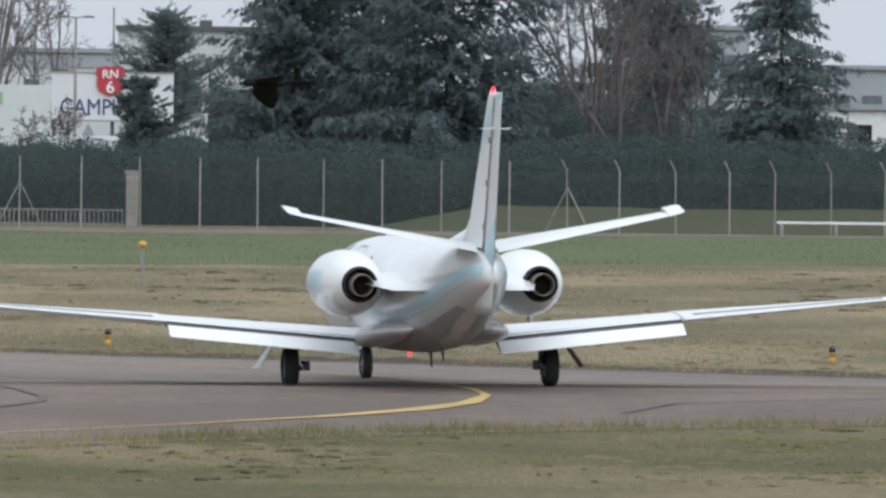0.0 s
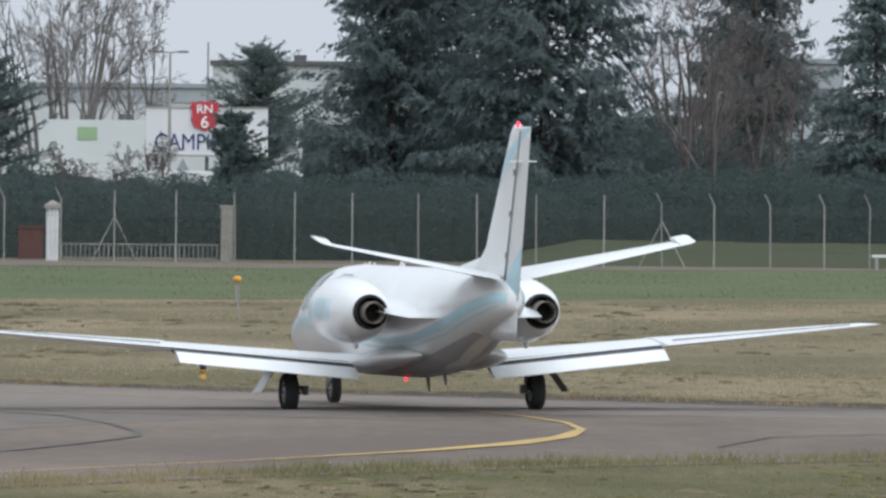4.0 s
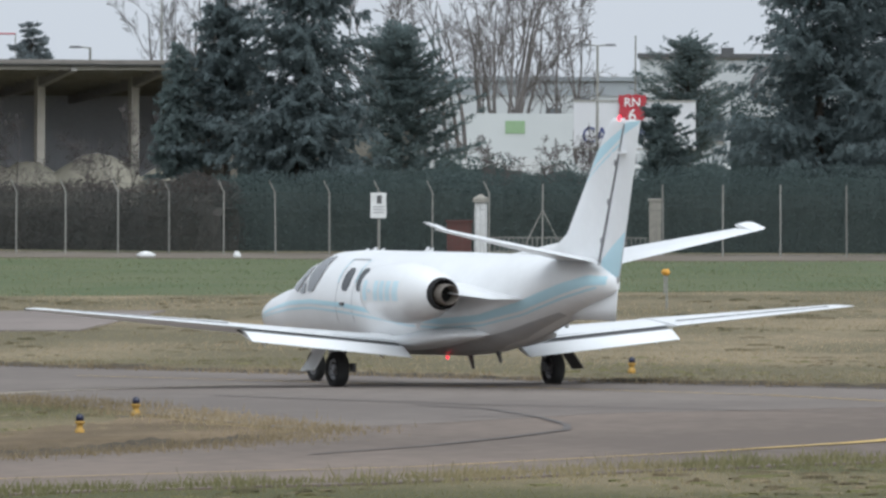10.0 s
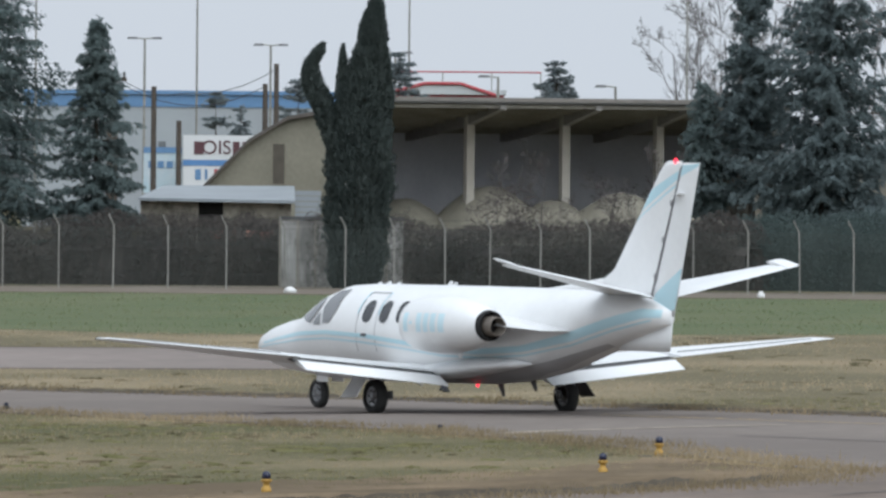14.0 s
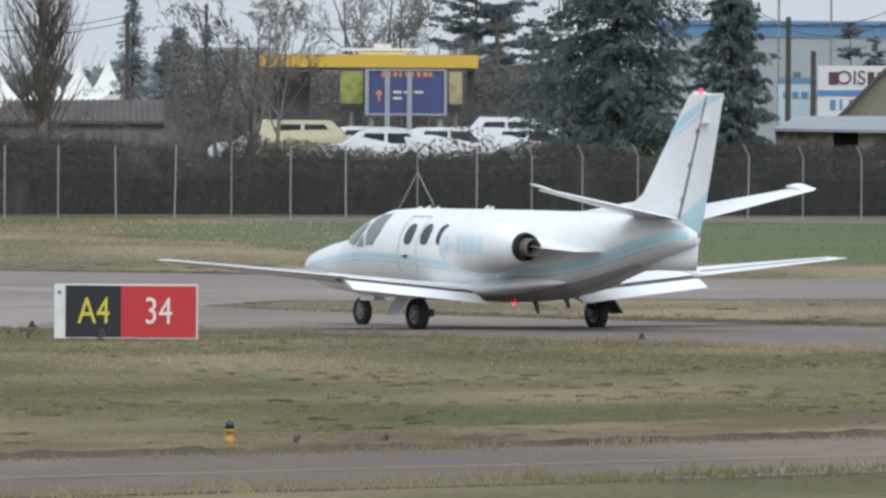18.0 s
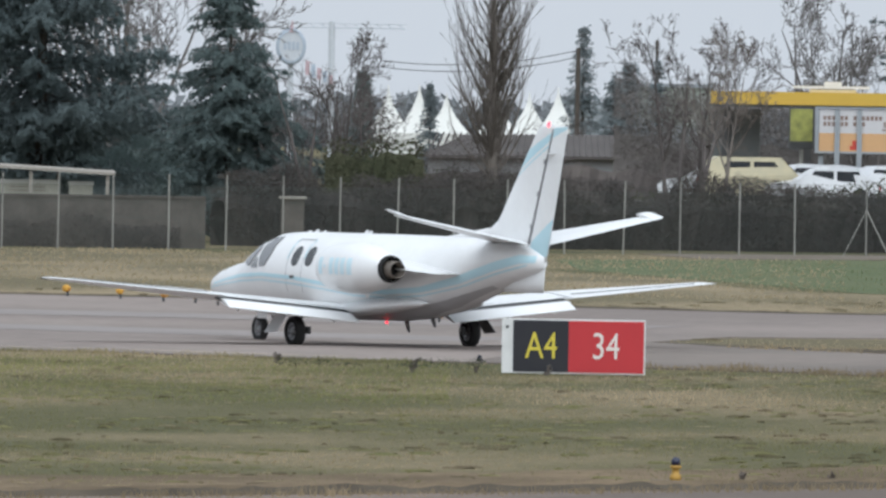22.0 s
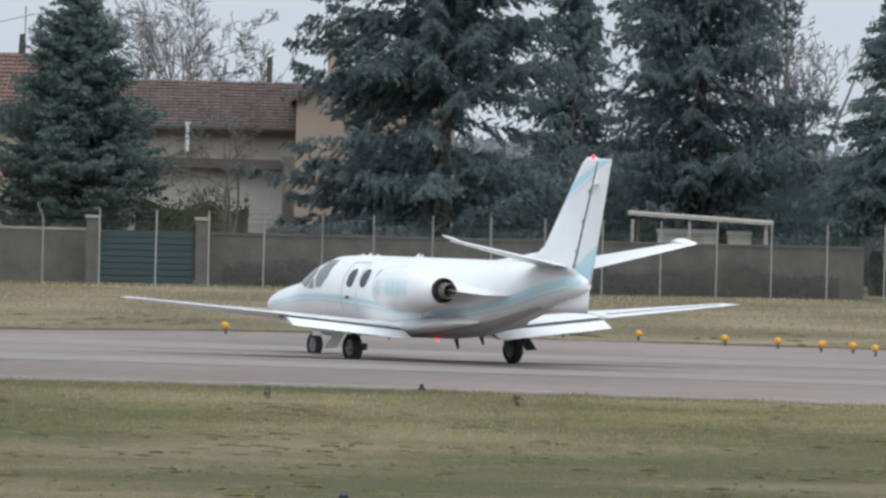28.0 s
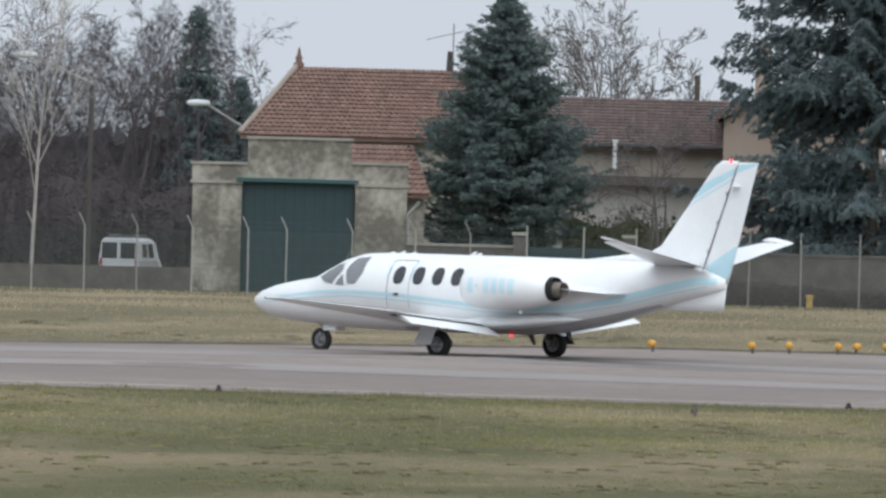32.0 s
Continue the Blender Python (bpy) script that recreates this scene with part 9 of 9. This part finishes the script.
verge_tufts("verge_tufts", [(246.3, 36.9), (249.6, 44.0), (249.6, 50.0), (246.2, 55.0), (241.5, 60.0), (236.8, 63.5), (222, 78)], 12000, (0.5, 0.6), 0.07, 0.022, RANK, "longer rough grass along the runway edge", 214)


def clumps(name, count, d0, d1, a0, a1, width, height, material, label, seed, gather=0.15):
    """Low uneven clumps and clods in the turf, gathered in drifts."""
    rng = np.random.default_rng(seed)
    az, d = np.radians(rng.uniform(a0, a1, count)), np.sqrt(rng.uniform(d0 ** 2, d1 ** 2, count))
    P = np.stack([d * np.cos(az), d * np.sin(az)], 1)
    drift = np.array([noise.noise((x * 0.09, y * 0.30, seed)) + 0.7 * noise.noise((x * 0.5, y * 0.8, seed + 5)) for x, y in P.tolist()])
    P = P[(drift > gather) & ~inside(P, PAVED) & ~inside(P + np.array([[1.5, 0]]), PAVED) & ~inside(P - np.array([[1.5, 0]]), PAVED)]
    V, F = [], []
    for x, y in P.tolist():
        w, h = width * rng.uniform(0.25, 1.0) ** 1.6, height * rng.uniform(0.3, 1.0)
        z, c = ground_z(x, y), len(V)
        for r, k in ((1.0, -0.004), (0.72, 0.75 * h), (0.30, h)):
            for j in range(7):
                a = j * 0.8976 + rng.normal(0, 0.2)
                q = r * rng.uniform(0.65, 1.2)
                V.append((x + 0.6 * w * q * math.cos(a), y + w * q * math.sin(a), z + k * rng.uniform(0.6, 1.2)))
        for b in (0, 7):
            F += [(c + b + j, c + b + (j + 1) % 7, c + b + 7 + (j + 1) % 7, c + b + 7 + j) for j in range(7)]
        F.append(tuple(c + 14 + j for j in range(7)))
    return tagged(mesh(name, V, F, material), label, "grass", kind="stuff")


clumps("dark_turf_clumps", 5200, 150, 252, -2.2, 15.2, 0.26, 0.030, grass_leaf("dead_brown_turf", (0.190, 0.150, 0.098), (0.125, 0.112, 0.066)), "dark dead clumps in the winter turf", 231, 0.12)
clumps("green_turf_clumps", 5200, 150, 252, -2.2, 15.2, 0.30, 0.034, grass_leaf("green_turf", (0.190, 0.190, 0.088), (0.230, 0.215, 0.105)), "low green clumps in the winter turf", 232, 0.05)
clumps("pale_turf_clumps", 3000, 150, 252, -2.2, 15.2, 0.26, 0.026, grass_leaf("straw_turf", (0.330, 0.270, 0.175), (0.260, 0.215, 0.140)), "pale straw clumps in the winter turf", 233, 0.05)
clumps("far_turf_clumps", 3500, 255, 345, -2.4, 15.2, 0.45, 0.045, grass_leaf("far_dead_turf", (0.190, 0.155, 0.098), (0.130, 0.118, 0.068)), "dull clumps in the dry meadow", 234, 0.10)
for name, a, dd, hh, seed in (("dry_weed", 8.75, 239, 0.38, 1), ("dry_weed", 8.2, 238, 0.30, 2), ("dry_weed", 9.3, 246, 0.32, 3), ("dry_weed", 8.5, 240, 0.25, 4), ("dry_weed", 11.0, 243, 0.34, 5), ("dry_weed", 12.0, 243, 0.34, 6), ("dry_weed", 7.4, 166, 0.24, 7), ("dry_weed", 7.05, 166, 0.22, 8)):
    place(bare_tree(name, hh, 300 + seed, "dry brown weed stalks in the grass", PALEBARK, 0.7, 3, 0.10, 0.5, 0.009, 1), a, dd)["category"] = "weed"
thicket("weed_patch", [polar(a, 237.5) for a in (8.45, 8.7, 9.0, 9.3)], 3.0, 0.14, OLIVE, 80, 31, "low dark green weeds on the grass verge", (0.12, 0.02), 0.8, gaps=0.6, category="weeds", core=0.0)


# ---- birds ----
FEATHER = mat("black_feathers", (0.010, 0.010, 0.011), (0.016, 0.016, 0.018), rough=0.9, scale=20, spec=0.1)


def bird(label, span):
    t = thing("crow", Matrix(), label, "bird")
    V, F = [], []
    s = span
    lathe(V, F, [(-0.24 * s, 0.005), (-0.15 * s, 0.04 * s), (0.02 * s, 0.075 * s), (0.14 * s, 0.06 * s), (0.19 * s, 0.045 * s), (0.25 * s, 0.04 * s), (0.28 * s, 0.015 * s), (0.33 * s, 0.002)], 12, "x")
    mesh("body", V, F, FEATHER, t, smooth=True)
    V, F = [], []
    loft(V, F, [[(-0.16 * s, -0.03 * s, 0.008), (-0.16 * s, 0.03 * s, 0.008), (-0.16 * s, 0.03 * s, -0.004), (-0.16 * s, -0.03 * s, -0.004)], [(-0.40 * s, -0.08 * s, 0.004), (-0.40 * s, 0.08 * s, 0.004), (-0.40 * s, 0.08 * s, -0.002), (-0.40 * s, -0.08 * s, -0.002)]])
    mesh("tail", V, F, FEATHER, t)
    wings = []
    for k in (1, -1):
        V, F = [], []
        prof = ((0.0, 0.13, -0.10), (0.18, 0.17, -0.12), (0.34, 0.10, -0.14), (0.46, 0.0, -0.12), (0.52, -0.06, -0.10))
        V = [(x * s, k * y * s, 0.012 * s) for y, x, _ in prof] + [(x * s, k * y * s, 0.012 * s) for y, _, x in prof] + [(x * s, k * y * s, -0.006 * s) for y, x, _ in prof] + [(x * s, k * y * s, -0.006 * s) for y, _, x in prof]
        n = len(prof)
        for i in range(n - 1):
            F += [(i, i + 1, n + i + 1, n + i), (2 * n + i, 3 * n + i, 3 * n + i + 1, 2 * n + i + 1), (i, 2 * n + i, 2 * n + i + 1, i + 1), (n + i, n + i + 1, 3 * n + i + 1, 3 * n + i)]
        w = mesh("wing", V, F, FEATHER, t, smooth=True)
        wings.append((k, w))
    return t, wings


crow_a, crow_a_wings = bird("black crow in flight", 0.60)
crow_b, crow_b_wings = bird("black crow flying low over the grass", 0.54)


def motions():
    walk(jet, [(t, pose(x, y, z, float(np.interp(t, (0, 5, 10, 26, 30), (-0.7, -0.55, -0.1, -0.1, -0.5))), 0, a)) for t, x, y, z, a in TAXI])
    # the wheels roll by the distance covered
    run, last = [0.0], TAXI[0]
    for row in TAXI[1:]:
        run.append(run[-1] + math.hypot(row[1] - last[1], row[2] - last[2]))
        last = row
    times = [r[0] for r in TAXI]
    for ob, r in zip(wheels, (0.285, 0.285, 0.25)):
        rows = []
        for k in range(321):
            s = float(np.interp(k / 10, times, run))
            rows.append((k / 10, pose(*ob.location, 0, math.degrees(s / r) % 360, 0)))
        walk(ob, rows)
    # the poster at the filling station rolls down to its second picture
    loop = 2 * POSTER_H + 2 * math.pi * ROLLER
    y = STRIPS[0][2].location.y

    def on_loop(s):
        s %= loop
        if s < POSTER_H:
            return pose(0, y, 4.93 - s)
        s -= POSTER_H
        if s < math.pi * ROLLER:
            a = s / ROLLER
            return pose(ROLLER * (1 - math.cos(a)), y, 4.93 - POSTER_H - ROLLER * math.sin(a), 0, -math.degrees(a), 0)
        s -= math.pi * ROLLER
        if s < POSTER_H:
            return pose(2 * ROLLER, y, 4.93 - POSTER_H + s, 0, -180, 0)
        a = (s - POSTER_H) / ROLLER
        return pose(ROLLER * (1 + math.cos(a)), y, 4.93 + ROLLER * math.sin(a), 0, -180 - math.degrees(a), 0)
    for picture, k, ob in STRIPS:
        s0 = (k + 0.5) * POSTER_H / 7 - picture * loop / 2
        rows = [(0.0, on_loop(s0))]
        for f in range(1001, 1111):
            done = float(np.interp(f / 50, (20.1, 20.6, 21.0, 21.2, 21.4, 21.6, 21.8, 22.0), (0, 0.24, 0.50, 0.63, 0.77, 0.89, 0.97, 1.0)))
            rows.append((f / 50, on_loop(s0 + done * loop / 2)))
        walk(ob, rows + [(32.0, on_loop(s0 + loop / 2))])
    # two crows cross the view
    def along_ray(azimuth, elevation, d):
        a, e = radians(azimuth), radians(elevation)
        return EYE + d * Vector((math.cos(e) * math.cos(a), math.cos(e) * math.sin(a), math.sin(e)))
    def fly(ob, wings, rows, phase):
        walk(ob, [(t, pose(*along_ray(a, e, d), 20, 0, 95 + a)) for t, a, e, d in rows])
        for k, w in wings:
            walk(w, [(f / 30, pose(0, 0, 0, k * (12 + 38 * math.sin(phase + f * 0.65)), 0, 0)) for f in range(0, 120, 2)] + [(32.0, pose(0, 0, 0, k * 20, 0, 0))])
    fly(crow_a, crow_a_wings, ((0.0, 0.71, 0.085, 95), (0.1, 1.17, 0.135, 95), (0.2, 1.80, 0.19, 95), (1.0, 7.0, 0.6, 95), (3.0, 20.0, 1.6, 110), (32.0, 60.0, 12.0, 400)), -0.7)
    fly(crow_b, crow_b_wings, ((0.0, -13.0, -1.0, 120), (1.5, -4.2, -1.2, 116), (2.0, -1.51, -1.33, 115), (2.1, -1.22, -1.32, 115), (2.2, -0.81, -1.42, 115), (2.3, -0.50, -1.41, 115), (2.4, -0.07, -1.38, 115), (2.5, 0.34, -1.36, 115), (3.5, 4.4, -1.2, 115), (6.0, 18.0, 0.4, 130), (32.0, 70.0, 14.0, 500)), -1.5)


motions()
